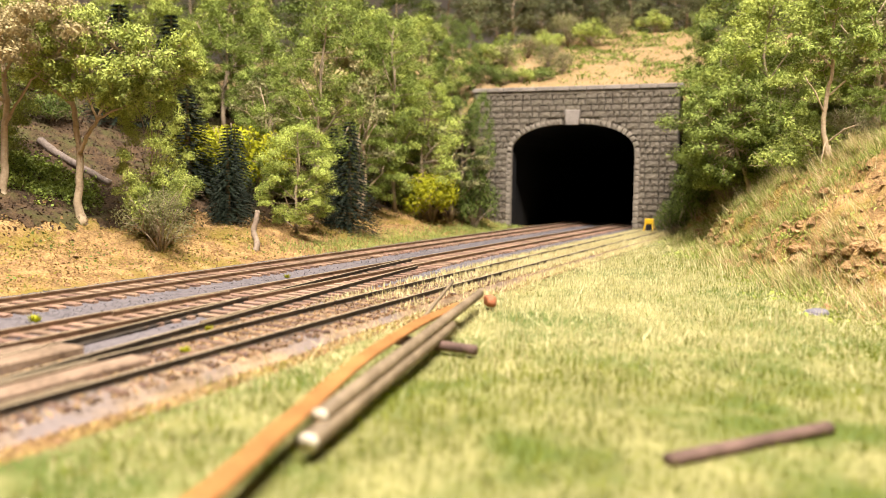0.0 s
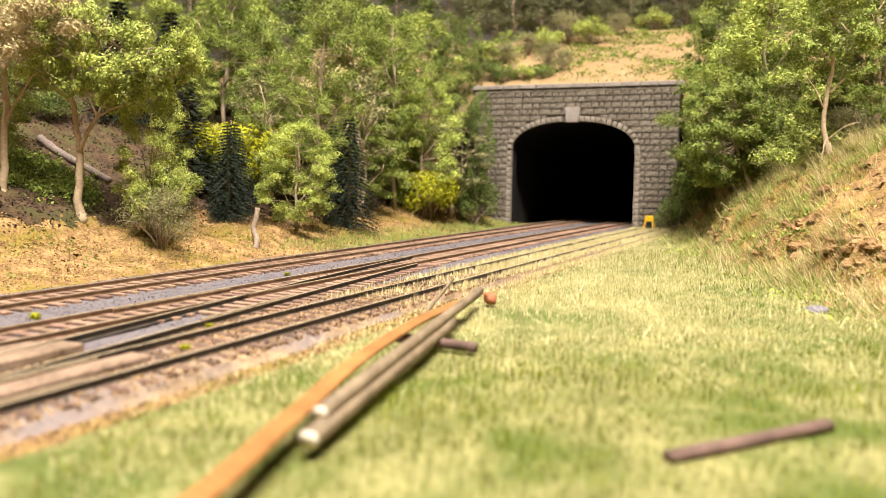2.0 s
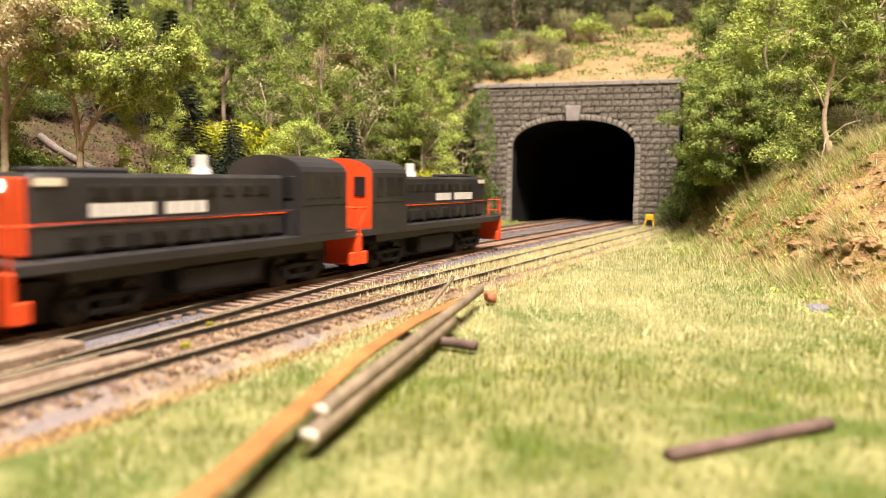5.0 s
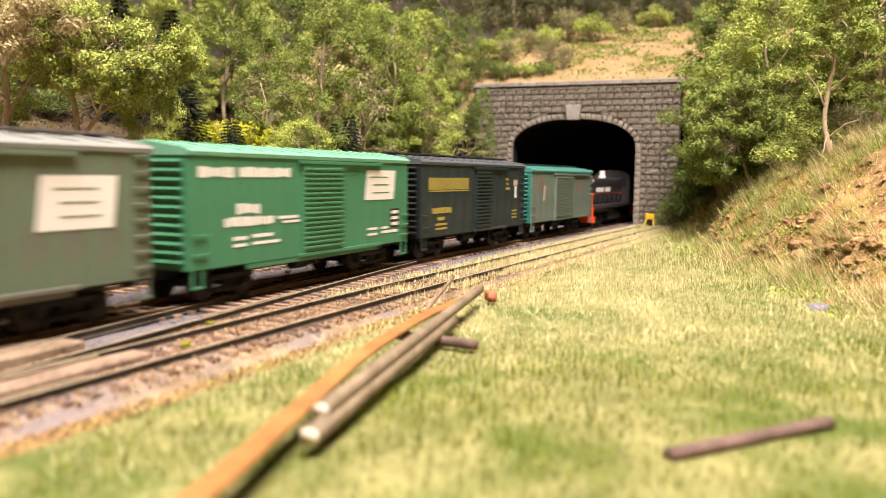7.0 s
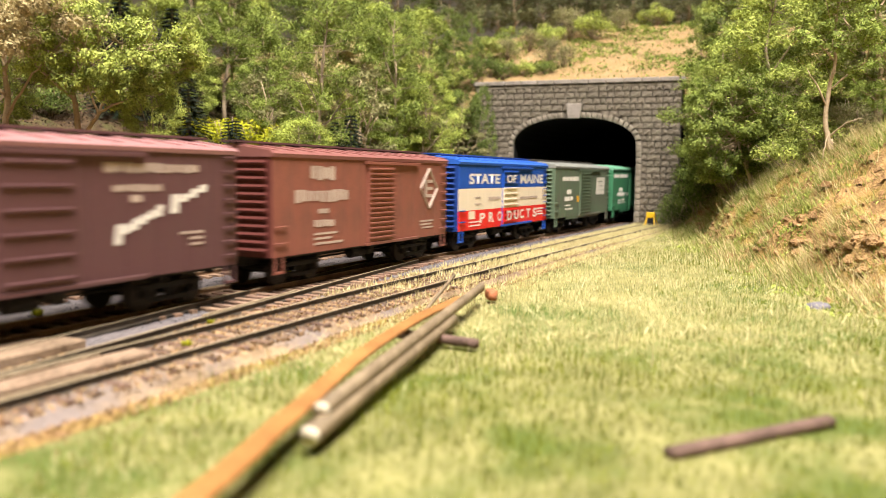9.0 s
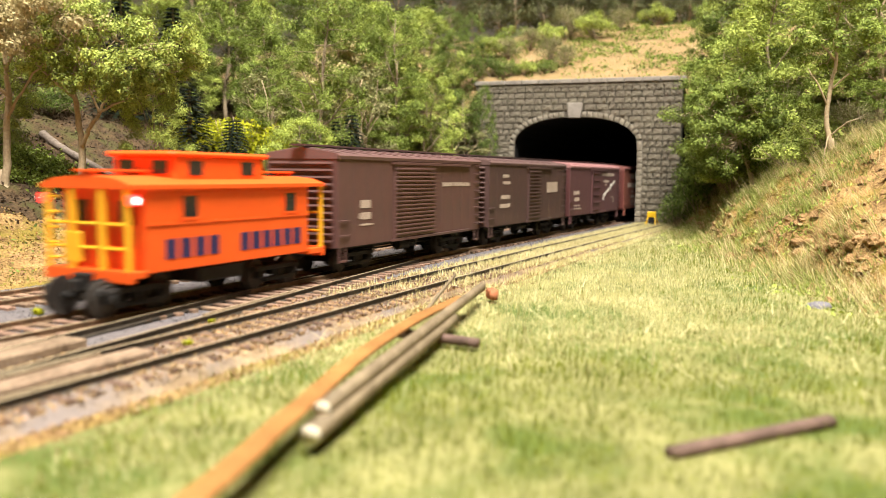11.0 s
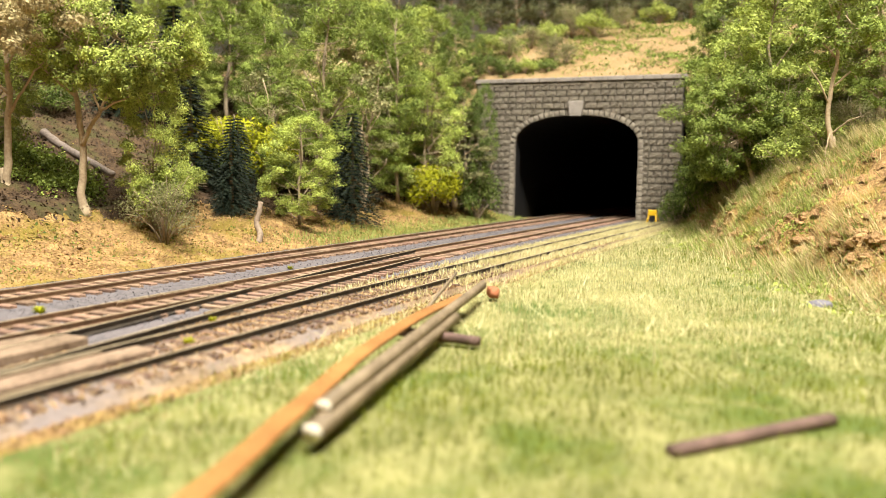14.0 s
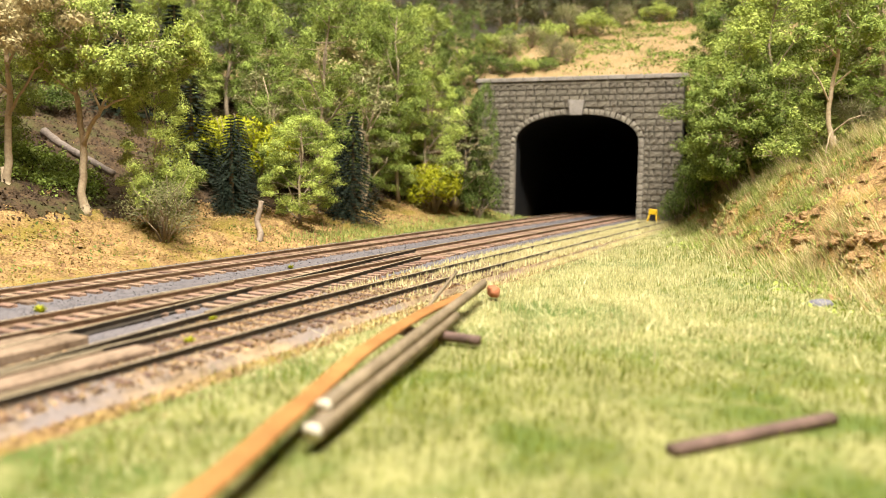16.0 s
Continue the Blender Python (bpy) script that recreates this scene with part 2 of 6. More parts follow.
ground_ob = grid("ground", spaced((-4000, -900, 100), (-900, -500, 12), (-500, 420, 3.3), (420, 900, 15), (900, 3600, 90)),
                 spaced((-3600, 0, 60), (0, 180, 6), (180, 800, 3.2), (800, 860, 6), (860, 1200, 20), (1200, 4200, 100)), ground, SOIL)
tagged(ground_ob, "ochre soil ground with grassy patches beside the tracks", "ground", kind="structure")


def build_hill():
    us = spaced((-2200, -420, 60), (-420, -100, 8), (-100, 100, 5), (100, 420, 8), (420, 2600, 80))
    ts = spaced((0, 40, 1), (40, 60, 5))
    verts, faces = [], []
    c, s = math.cos(PORTAL_A), math.sin(PORTAL_A)
    for t in ts:
        for u in us:
            v0 = 7.0 - 69.0 * min(max((abs(u) - 92.0) / 45.0, 0.0), 1.0)
            v = v0 + (6.0 * t if t <= 40 else 240 + (t - 40) * 165)
            z = float(hill(u, v))
            verts.append(((PX + u * c - v * s) * 0.001, (PY + u * s + v * c) * 0.001, z * 0.001))
    w = len(us)
    for j in range(len(ts) - 1):
        for i in range(w - 1):
            faces.append((j * w + i, j * w + i + 1, (j + 1) * w + i + 1, (j + 1) * w + i))
    return tagged(raw("hillside", verts, faces, SAND, smooth=True), "sandy hillside above the tunnel mouth", "hillside", kind="structure")


hill_ob = build_hill()


def plain(name, x0, x1, y0, y1, z0, z1, label):
    bm = box(bmesh.new(), x0, x1, y0, y1, z0, z1)
    return tagged(link_bm(name, bm, ROOM), label, name.split("_")[0], kind="structure")


plain("wall_north", -4100, 3700, 4200, 4300, -300, 2400, "plain painted room wall behind the layout")
plain("wall_south", -4100, 3700, -3700, -3600, -300, 2400, "plain painted room wall")
plain("wall_west", -4200, -4100, -3700, 4300, -300, 2400, "plain painted room wall")
plain("wall_east", 3700, 3800, -3700, 4300, -300, 2400, "plain painted room wall")
plain("ceiling", -4200, 3800, -3700, 4300, 2400, 2500, "plain painted ceiling")

# ---- tunnel portal ----
SPRING, CROWN, TOP, FOOT = 70.0, 96.0, 126.0, -6.0
HALF, OUTER_L, OUTER_R = 57.8, -96.0, 96.0


def arch(u):
    """Height of the opening's edge at u from the middle: a flattened arch."""
    k = min(abs(u) / HALF, 1.0)
    return SPRING + (CROWN - SPRING) * (1 - k ** 2.35) ** (1 / 2.1)


PORTAL_M = Matrix.Translation((PX * 0.001, PY * 0.001, 0)) @ Matrix.Rotation(PORTAL_A, 4, "Z")
portal = new("tunnel_portal")
portal.matrix_world = PORTAL_M
tagged(portal, "grey cut-stone tunnel portal with arched double-track opening", "tunnel portal")


def portal_wall():
    bm = bmesh.new()
    us = [HALF * math.sin(k * math.pi / 48) for k in range(-24, 25)]
    edge = [(-HALF, FOOT)] + [(u, arch(u)) for u in us] + [(HALF, FOOT)]
    rim = [(OUTER_L, FOOT)] + [(OUTER_L + (OUTER_R - OUTER_L) * k / (len(us) - 1), TOP) for k in range(len(us))] + [(OUTER_R, FOOT)]
    rows = []
    for y in (0.0, 14.0):
        rows.append(([bm.verts.new((u * 0.001, y * 0.001, z * 0.001)) for u, z in edge], [bm.verts.new((u * 0.001, y * 0.001, z * 0.001)) for u, z in rim]))
    (e0, r0), (e1, r1) = rows
    for i in range(len(edge) - 1):
        bm.faces.new((e0[i], e0[i + 1], r0[i + 1], r0[i]))
        bm.faces.new((e1[i], r1[i], r1[i + 1], e1[i + 1]))
        # the reveal is painted with the tunnel's darkness too
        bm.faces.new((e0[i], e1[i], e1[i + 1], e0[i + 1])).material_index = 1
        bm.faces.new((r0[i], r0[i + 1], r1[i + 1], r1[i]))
    return part("wall", bm, [MORTAR, TUNNEL_SHADE], portal, "dark recessed mortar backing, its arch reveal painted shade-black")


portal_wall_ob = portal_wall()


def tunnel_tube():
    """The lining behind the opening, following the track; its black colour holds the tunnel's darkness."""
    bm = bmesh.new()
    prof = [(-HALF - 6, -8)] + [((HALF + 6) * math.sin(k * math.pi / 16), arch(HALF * math.sin(k * math.pi / 16)) + 4) for k in range(-8, 9)] + [(HALF + 6, -8)]
    c, s = math.cos(PORTAL_A), math.sin(PORTAL_A)
    rings = []
    for n in range(0, 15):
        if n == 0:
            f = lambda u: (PX + u * c - 13 * s, PY + u * s + 13 * c)
        else:
            f = lambda u, n=n: at(430 + n * 200, -26.0 + u * (1.0 + 0.25 * min(n, 2)))
        rings.append([bm.verts.new((f(u)[0] * 0.001, f(u)[1] * 0.001, z * 0.001)) for u, z in prof])
    for a, b in zip(rings, rings[1:]):
        for i in range(len(prof) - 1):
            bm.faces.new((a[i], a[i + 1], b[i + 1], b[i]))
    bm.faces.new(rings[-1])
    ob = link_bm("tunnel_lining", bm, TUNNEL_SHADE)
    sol = ob.modifiers.new("thick", "SOLIDIFY"); sol.thickness = 0.004; sol.offset = 1
    return tagged(ob, "tunnel lining painted black as unlit depth", "tunnel", kind="structure")


tunnel_tube()

# ---- tracks ----
def ribbon(name, lat0, lat1, z, s0, s1, material, label, category, parent=None, step=12, rough=0.0, shoulder=4.0):
    """A raised bed along the track."""
    ss = np.arange(s0, s1 + 1, step)
    lats = [lat0 - shoulder] + list(np.linspace(lat0, lat1, 9)) + [lat1 + shoulder]
    verts, faces = [], []
    for s in ss:
        for i, l in enumerate(lats):
            x, y = at(s, l)
            zz = z if 0 < i < len(lats) - 1 else z - 3.0
            zz += rough * float(lumps(x, y, 3.0, 1.0))
            verts.append((x * 0.001, y * 0.001, zz * 0.001))
    w = len(lats)
    for j in range(len(ss) - 1):
        for i in range(w - 1):
            faces.append((j * w + i, j * w + i + 1, (j + 1) * w + i + 1, (j + 1) * w + i))
    return tagged(raw(name, verts, faces, material, parent, smooth=True), label, category, kind="structure")


ribbon("ballast_bed", -78, 24, -2.6, -2900, 3300, BALLAST, "grey crushed-stone ballast under both main tracks", "ballast", rough=0.35)

SIDING_BED = surface("siding_dirt", (0.15, 0.100, 0.056), (0.38, 0.275, 0.165), 0.95, 120.0, 0.9, 1200.0, third=(0.20, 0.165, 0.15), third_scale=18.0)
ribbon("siding_bed", 31, 63, -1.95, -2900, 400, SIDING_BED, "orange-grey dirt around the siding's ties", "ground", rough=0.3, shoulder=7.0)


def rail(name, path, parent, label, head=RAIL_RUST):
    """One rail along a list of plan points: foot, web and head, its top worn bright."""
    prof = [(-0.9, -2.1), (0.9, -2.1), (0.9, -1.85), (0.2, -1.65), (0.2, -0.65), (0.42, -0.5), (0.42, 0.0), (-0.42, 0.0), (-0.42, -0.5), (-0.2, -0.65), (-0.2, -1.65), (-0.9, -1.85)]
    bm = bmesh.new()
    rings = []
    for i, (x, y) in enumerate(path):
        a, b = path[max(i - 1, 0)], path[min(i + 1, len(path) - 1)]
        h = math.atan2(b[0] - a[0], b[1] - a[1])
        rings.append([bm.verts.new(((x + l * math.cos(h)) * 0.001, (y - l * math.sin(h)) * 0.001, z * 0.001)) for l, z in prof])
    for r0, r1 in zip(rings, rings[1:]):
        for k in range(len(prof)):
            f = bm.faces.new((r0[k], r0[(k + 1) % len(prof)], r1[(k + 1) % len(prof)], r1[k]))
            f.material_index = 1 if k == 6 else 0
    bm.faces.new(rings[0]); bm.faces.new(rings[-1][::-1])
    return part(name, bm, [head, RAIL_TOP], parent, label)


def line_path(lat, s0, s1, step=25):
    n = max(2, int((s1 - s0) / step) + 1)
    return [at(s, lat(s) if callable(lat) else lat) for s in np.linspace(s0, s1, n)]


def track(name, lat, s0, s1, label, head=RAIL_RUST):
    t = tagged(new(name), label, "track", kind="structure")
    for o in (-8.6, 8.6):
        rail("rail", line_path(lat + o, s0, s1), t, "", head)
    return t


track_a = track("track_far", -51.6, -2900, 3300, "rusty rails on brown wooden ties in grey ballast")
track_b = track("track_main", 0.0, -2900, 3300, "rusty rails on brown wooden ties with a turnout")
track_c = track("track_siding", 49.5, -2900, 392, "weathered siding track half buried in dry grass", RAIL_DARK)

# ---- the train ----
BLACK = surface("grimy_black", (0.006, 0.006, 0.006), (0.024, 0.021, 0.019), 0.7, 80.0, 0.3)
STEEL = surface("grimy_wheel", (0.016, 0.014, 0.012), (0.055, 0.046, 0.040), 0.6, 100.0, 0.1)
WHITE = paint("white_lettering", (0.74, 0.71, 0.64), 0.6, 0.08)
YELLOW_L = paint("faded_yellow_lettering", (0.36, 0.29, 0.055), 0.6, 0.15)
PALE_L = paint("worn_pale_lettering", (0.45, 0.36, 0.30), 0.7, 0.2)
NAVY = paint("navy_lettering", (0.03, 0.025, 0.09), 0.6)
WINDOW = surface("dark_window", (0.01, 0.01, 0.012), (0.03, 0.03, 0.03), 0.15, 50.0, 0.0, spec=0.5)
TRAIN = []
CAB_Y = paint("caboose_yellow", (0.85, 0.44, 0.025), 0.45, 0.05)


def shared(ob, parent, m):
    c = ob.copy()
    scene.collection.objects.link(c)
    c.parent = parent
    c.matrix_basis = m
    return c


def mm(x, y, z):
    return Matrix.Translation((x * 0.001, y * 0.001, z * 0.001))


LETTER_R = random.Random(77)


def bar(parent, x0, x1, z0, z1, mat, y=-17.76, label="", slant=0.0, name="lettering"):
    """A painted block on the side that faces the meadow; a long line of lettering is broken into letter-wide bars."""
    bm = bmesh.new()
    h = z1 - z0
    spans = [(x0, x1, z0, z1)]
    if name == "lettering" and h >= 1.7 and x1 - x0 > 2.6 * h:
        n = max(3, min(10, round((x1 - x0) / (0.85 * h))))
        w = (x1 - x0) / n
        spans = [(x0 + k * w, x0 + (k + LETTER_R.uniform(0.72, 0.9)) * w, z0 + LETTER_R.choice((0, 0, 0.12)) * h, z1 - LETTER_R.choice((0, 0, 0.1)) * h) for k in range(n)]
    for a0, a1, b0, b1 in spans:
        vs = [bm.verts.new((x * 0.001, yy * 0.001, z * 0.001)) for yy in (y - 0.08, y + 0.1) for x, z in ((a0, b0), (a1, b0), (a1 + slant, b1), (a0 + slant, b1))]
        for q in ((0, 1, 2, 3), (4, 7, 6, 5), (0, 4, 5, 1), (1, 5, 6, 2), (2, 6, 7, 3), (3, 7, 4, 0)):
            bm.faces.new([vs[i] for i in q])
    return part(name, bm, mat, parent, label)


def letters(parent, text, x0, x1, z0, z1, mat, y=-17.76):
    """A word in raised letters, fitted to a box on the near side."""
    cu = bpy.data.curves.new("word", "FONT")
    cu.body, cu.size, cu.extrude = text, 1.0, 0.0
    cu.offset = 0.03
    tmp = bpy.data.objects.new("word", cu)
    me = bpy.data.meshes.new_from_object(tmp)
    bpy.data.objects.remove(tmp)
    co = np.zeros(len(me.vertices) * 3); me.vertices.foreach_get("co", co); co = co.reshape(-1, 3)
    lo, hi = co.min(0), co.max(0)
    k = (co - lo) / np.maximum(hi - lo, 1e-6)
    out = np.stack([x0 + k[:, 0] * (x1 - x0), np.full(len(k), y), z0 + k[:, 1] * (z1 - z0)], -1) * 0.001
    me.vertices.foreach_set("co", out.reshape(-1)); me.update()
    me.materials.append(mat)
    ob = new("lettering", me)
    ob.parent = parent
    return tagged(ob, "the word %s in block capitals" % text)


def truck_into(car, x):
    """A two-axle truck: side frames, bolster, wheels on axles."""
    bm = bmesh.new()
    box(bm, -2.2, 2.2, -11, 11, 4.5, 9.0, bevel=0.4)
    tr = part("truck", bm, BLACK, car, "grimy black two-axle truck")
    tr.matrix_basis = mm(x, 0, 0)
    for s in (-1, 1):
        bm = bmesh.new()
        y = s * 11.2
        box(bm, -13.5, 13.5, y - 0.9, y + 0.9, 6.6, 8.4, bevel=0.3)
        box(bm, -7.5, 7.5, y - 0.9, y + 0.9, 2.6, 4.2, bevel=0.3)
        for q in (-1, 1):
            box(bm, q * 10 - 2.0, q * 10 + 2.0, y - 1.3, y + 1.3, 4.0, 8.0, bevel=0.4)
            rod(bm, (q * 7.4, y, 3.4), (q * 9.0, y, 7.0), 0.8, 0.8, 5)
            rod(bm, (q * 10, y + s * 1.2, 5.6), (q * 10, y + s * 1.9, 5.6), 1.2, 1.0, 8)
        for q in range(-1, 2):
            rod(bm, (q * 1.8, y, 4.0), (q * 1.8, y, 7.0), 0.75, 0.75, 6)
        part("side_frame", bm, BLACK, tr)
    first = None
    for ax in (-10.0, 10.0):
        for s in (-1, 1):
            if first is None:
                bm = bmesh.new()
                rod(bm, (0, -1.0, 0), (0, 1.0, 0), 5.3, 5.3, 20)
                rod(bm, (0, 1.0, 0), (0, 1.5, 0), 5.9, 5.9, 20)
                rod(bm, (0, -1.4, 0), (0, -1.0, 0), 3.9, 4.2, 16)
                first = part("wheel", bm, [STEEL], tr, "grimy dark wheel")
                first.matrix_basis = mm(ax, s * 8.8, 5.3)
                if s > 0:
                    first.matrix_basis = mm(ax, s * 8.8, 5.3) @ Matrix.Rotation(math.pi, 4, "Z")
            else:
                shared(first, tr, mm(ax, s * 8.8, 5.3) @ (Matrix.Rotation(math.pi, 4, "Z") if s > 0 else Matrix.Identity(4)))
        part("axle", rod(bmesh.new(), (ax, -8.5, 5.3), (ax, 8.5, 5.3), 1.2, 1.2, 8), BLACK, tr)
    return tr


def coupler(car, x, s):
    bm = bmesh.new()
    box(bm, x, x + s * 6.0, -1.4, 1.4, 7.8, 10.2, bevel=0.4)
    box(bm, x + s * 4.4, x + s * 7.0, -2.4, 1.2, 7.0, 11.0, bevel=0.6)
    part("coupler", bm, BLACK, car, "knuckle coupler")


def boxcar(label, col, offset, roof=None, walk_col=None, ends=None, side_bands=None, length=142.0, eave=48.4, door=(-13, 15), ribs=15, rough=0.5, rust=None, fishbelly=False, running_board=True):
    car = tagged(new("boxcar"), label, "boxcar", "cars of the freight train")
    mat = paint("car_paint", col, rough, 0.10, rust)
    # roof colours hold some top glare and end colours some shade, besides the paint
    rmat = paint("roof_tone", roof or col, 0.42, 0.12)
    emat = paint("end_tone", ends or col, rough, 0.12)
    h = length / 2
    bands = side_bands or [(11.6, eave, mat)]
    n = 12
    xs = [-h + k * 2 * h / n for k in range(n + 1)]
    for z0, z1, bmat in bands:
        first = None
        for s in (-1, 1):
            for k in range(n):
                if first is None:
                    first = part("side_panel", box(bmesh.new(), 0.07, 2 * h / n - 0.07, -0.35, 0.35, z0, z1 + 0.01, bevel=0.14), bmat, car)
                    first.matrix_basis = mm(xs[k], s * 17.33, 0)
                else:
                    shared(first, car, mm(xs[k], s * 17.33, 0))
    part("inner_wall", box(bmesh.new(), -h + 0.3, h - 0.3, -17.2, 17.2, 12.0, eave), mat, car)
    if fishbelly:
        for s in (-1, 1):
            part("side_sill", box(bmesh.new(), -h * 0.62, h * 0.62, s * 17.2 - 0.3, s * 17.2 + 0.3, 9.6, 11.8, bevel=0.2), mat, car)
    part("floor", box(bmesh.new(), -h + 0.5, h - 0.5, -17, 17, 11.0, 12.4), BLACK, car, "grimy underside")
    # roof: two slopes with raised seams
    bm = bmesh.new()
    prof = [(-18.2, eave - 1.0), (-18.4, eave + 0.3), (-17.2, eave + 1.3), (0, eave + 3.6), (17.2, eave + 1.3), (18.4, eave + 0.3), (18.2, eave - 1.0)]
    rings = [[bm.verts.new((x * 0.001, y * 0.001, z * 0.001)) for y, z in prof] for x in (-h - 0.4, h + 0.4)]
    for k in range(len(prof) - 1):
        bm.faces.new((rings[0][k], rings[0][k + 1], rings[1][k + 1], rings[1][k]))
    bm.faces.new(rings[0]); bm.faces.new(rings[1][::-1])
    for k in range(13):
        x = -h + 2 + k * (2 * h - 4) / 12
        for s in (-1, 1):
            rod(bm, (x, s * 1.0, eave + 3.5), (x, s * 17.4, eave + 1.3), 0.55, 0.55, 5)
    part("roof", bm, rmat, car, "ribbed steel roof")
    if running_board:
        bm = bmesh.new()
        for q in (-1, 0, 1):
            box(bm, -h - 3.0, h + 3.0, q * 2.3 - 1.0, q * 2.3 + 1.0, eave + 4.2, eave + 4.9)
        for k in range(9):
            x = -h + 4 + k * (2 * h - 8) / 8
            box(bm, x - 0.6, x + 0.6, -3.2, 3.2, eave + 2.6, eave + 4.3)
        part("running_board", bm, paint("board_paint", walk_col or tuple(c * 0.6 for c in (roof or col)), 0.8), car, "slatted roof walk")
    # corrugated ends
    for s in (-1, 1):
        bm = bmesh.new()
        box(bm, s * h - 0.5 if s > 0 else -h - 0.1, s * h + 0.1 if s > 0 else -h + 0.5, -17.3, 17.3, 11.6, eave)
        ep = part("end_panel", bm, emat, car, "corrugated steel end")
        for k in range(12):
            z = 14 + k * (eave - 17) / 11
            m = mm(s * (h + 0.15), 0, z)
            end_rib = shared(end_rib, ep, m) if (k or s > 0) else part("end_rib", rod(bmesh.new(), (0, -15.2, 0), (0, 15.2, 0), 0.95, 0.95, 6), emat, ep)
            end_rib.matrix_basis = m
        coupler(car, s * h, s)
    # doors, door tracks
    for s in (-1, 1):
        dd = part("door", box(bmesh.new(), door[0], door[1], s * 18.0 - 0.3, s * 18.0 + 0.3, 12.8, eave - 2.6), mat, car, "ribbed sliding door")
        for z0, z1, bmat in bands:
            a0, a1 = max(z0, 12.8), min(z1, eave - 2.6)
            part("door_panel", box(bmesh.new(), door[0], door[1], s * 18.35 - 0.25, s * 18.35 + 0.25, a0, a1, bevel=0.1), bmat, dd)
            rib = None
            for k in range(ribs):
                z = 14.5 + k * (eave - 19.0) / (ribs - 1)
                if a0 <= z < a1:
                    m = mm(0, s * 18.9, z)
                    rib = shared(rib, dd, m) if rib else part("door_rib", box(bmesh.new(), door[0] + 1.0, door[1] - 1.0, -0.4, 0.4, -0.42, 0.42, bevel=0.15), bmat, dd)
                    rib.matrix_basis = m
        bm = bmesh.new()
        box(bm, door[0] - 2, door[1] + (door[1] - door[0]) + 2, s * 18.4 - 0.6, s * 18.4 + 0.6, eave - 2.6, eave - 1.4, bevel=0.1)
        part("door_track", bm, mat, car)
        bm = bmesh.new()
        box(bm, door[0] - 2, door[1] + (door[1] - door[0]) + 2, s * 18.3 - 0.6, s * 18.3 + 0.6, 11.4, 12.6, bevel=0.1)
        part("door_sill", bm, mat, car)
    # grab irons and stirrups
    def rungs(x0, x1, zs, s, y=18.4):
        lad = new("ladder"); lad.parent = car
        for z in zs:
            bm = bmesh.new()
            rod(bm, (x0, s * y, z), (x1, s * y, z), 0.35, 0.35, 5)
            for x in (x0, x1):
                rod(bm, (x, s * 17.5, z), (x, s * y, z), 0.3, 0.3, 4)
            part("rung", bm, mat if not side_bands else emat, lad)
    for s in (-1, 1):
        rungs(h - 6.4, h - 1.0, [15 + 4.5 * k for k in range(8 if running_board else 3)], s)
        rungs(-h + 1.0, -h + 7.0, [16.5, 22.5], s)
        for x in (-h + 3.5, h - 3.5):
            bm = bmesh.new()
            rod(bm, (x - 2.2, s * 17.4, 11.8), (x - 2.2, s * 17.4, 6.2), 0.45, 0.45, 5)
            rod(bm, (x + 2.2, s * 17.4, 11.8), (x + 2.2, s * 17.4, 6.2), 0.45, 0.45, 5)
            box(bm, x - 2.6, x + 2.6, s * 17.4 - 0.5, s * 17.4 + 0.5, 5.6, 6.4)
            part("stirrup_step", bm, mat, car)
    # underframe
    bm = bmesh.new()
    box(bm, -h + 2, h - 2, -2.4, 2.4, 7.6, 11.2, bevel=0.3)
    for q in (-0.28, 0.0, 0.28):
        box(bm, q * length - 0.8, q * length + 0.8, -16, 16, 9.2, 11.4)
    part("underframe", bm, BLACK, car, "grimy center sill and cross bearers")
    bm = bmesh.new()
    rod(bm, (-8, -9, 8), (2, -9, 8), 2.4, 2.4, 10); box(bm, 6, 11, -10, -6, 6.2, 10.6, bevel=0.5)
    rod(bm, (-h + 30, -6, 7.5), (h - 30, -6, 7.5), 0.4, 0.4, 4)
    part("brake_gear", bm, BLACK, car, "brake cylinder, valve and rods")
    for x in (-h + 24, h - 24):
        truck_into(car, x)
    TRAIN.append((car, offset - h))
    return car


GREEN_C = (0.050, 0.195, 0.098)
# the paler roof green has overhead glare mixed in
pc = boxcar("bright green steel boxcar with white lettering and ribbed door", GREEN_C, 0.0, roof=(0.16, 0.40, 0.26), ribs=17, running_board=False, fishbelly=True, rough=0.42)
for r in ((-67, -49.5, 40.6, 44), (-47.5, -19, 40.8, 44.2), (-49, -37, 28.4, 32), (-55, -29, 24.4, 27.6), (-27, -15, 26.0, 27.0), (-24, -14, 24.4, 25.3), (-51, -44, 19.8, 21), (-51, -44, 17.6, 18.6), (-41, -30, 20.2, 21.4), (-41, -26, 17.8, 18.8), (35, 43, 18.4, 19.4), (35, 43, 16.0, 17.0), (47, 53, 18.4, 19.4), (47, 61, 16.4, 17.6)):
    bar(pc, *r, WHITE, label="white painted lettering block")
bar(pc, 32.5, 57, 31.3, 44, WHITE, label="white slanted emblem", slant=2.0, name="emblem")
for r in ((36, 52, 40.9, 41.3), (39, 52, 37.6, 38.0), (39, 53, 34.2, 34.6)):
    bar(pc, *r, paint("emblem_green", GREEN_C), y=-17.86, name="emblem_line", slant=0.3)
bar(pc, 54.5, 62.5, 18.6, 27, BLACK, label="small black stencil panel", name="stencil")
for z in (19.6, 22.2, 24.8):
    bar(pc, 55.5, 61.5, z, z + 1.4, WHITE, y=-17.86)

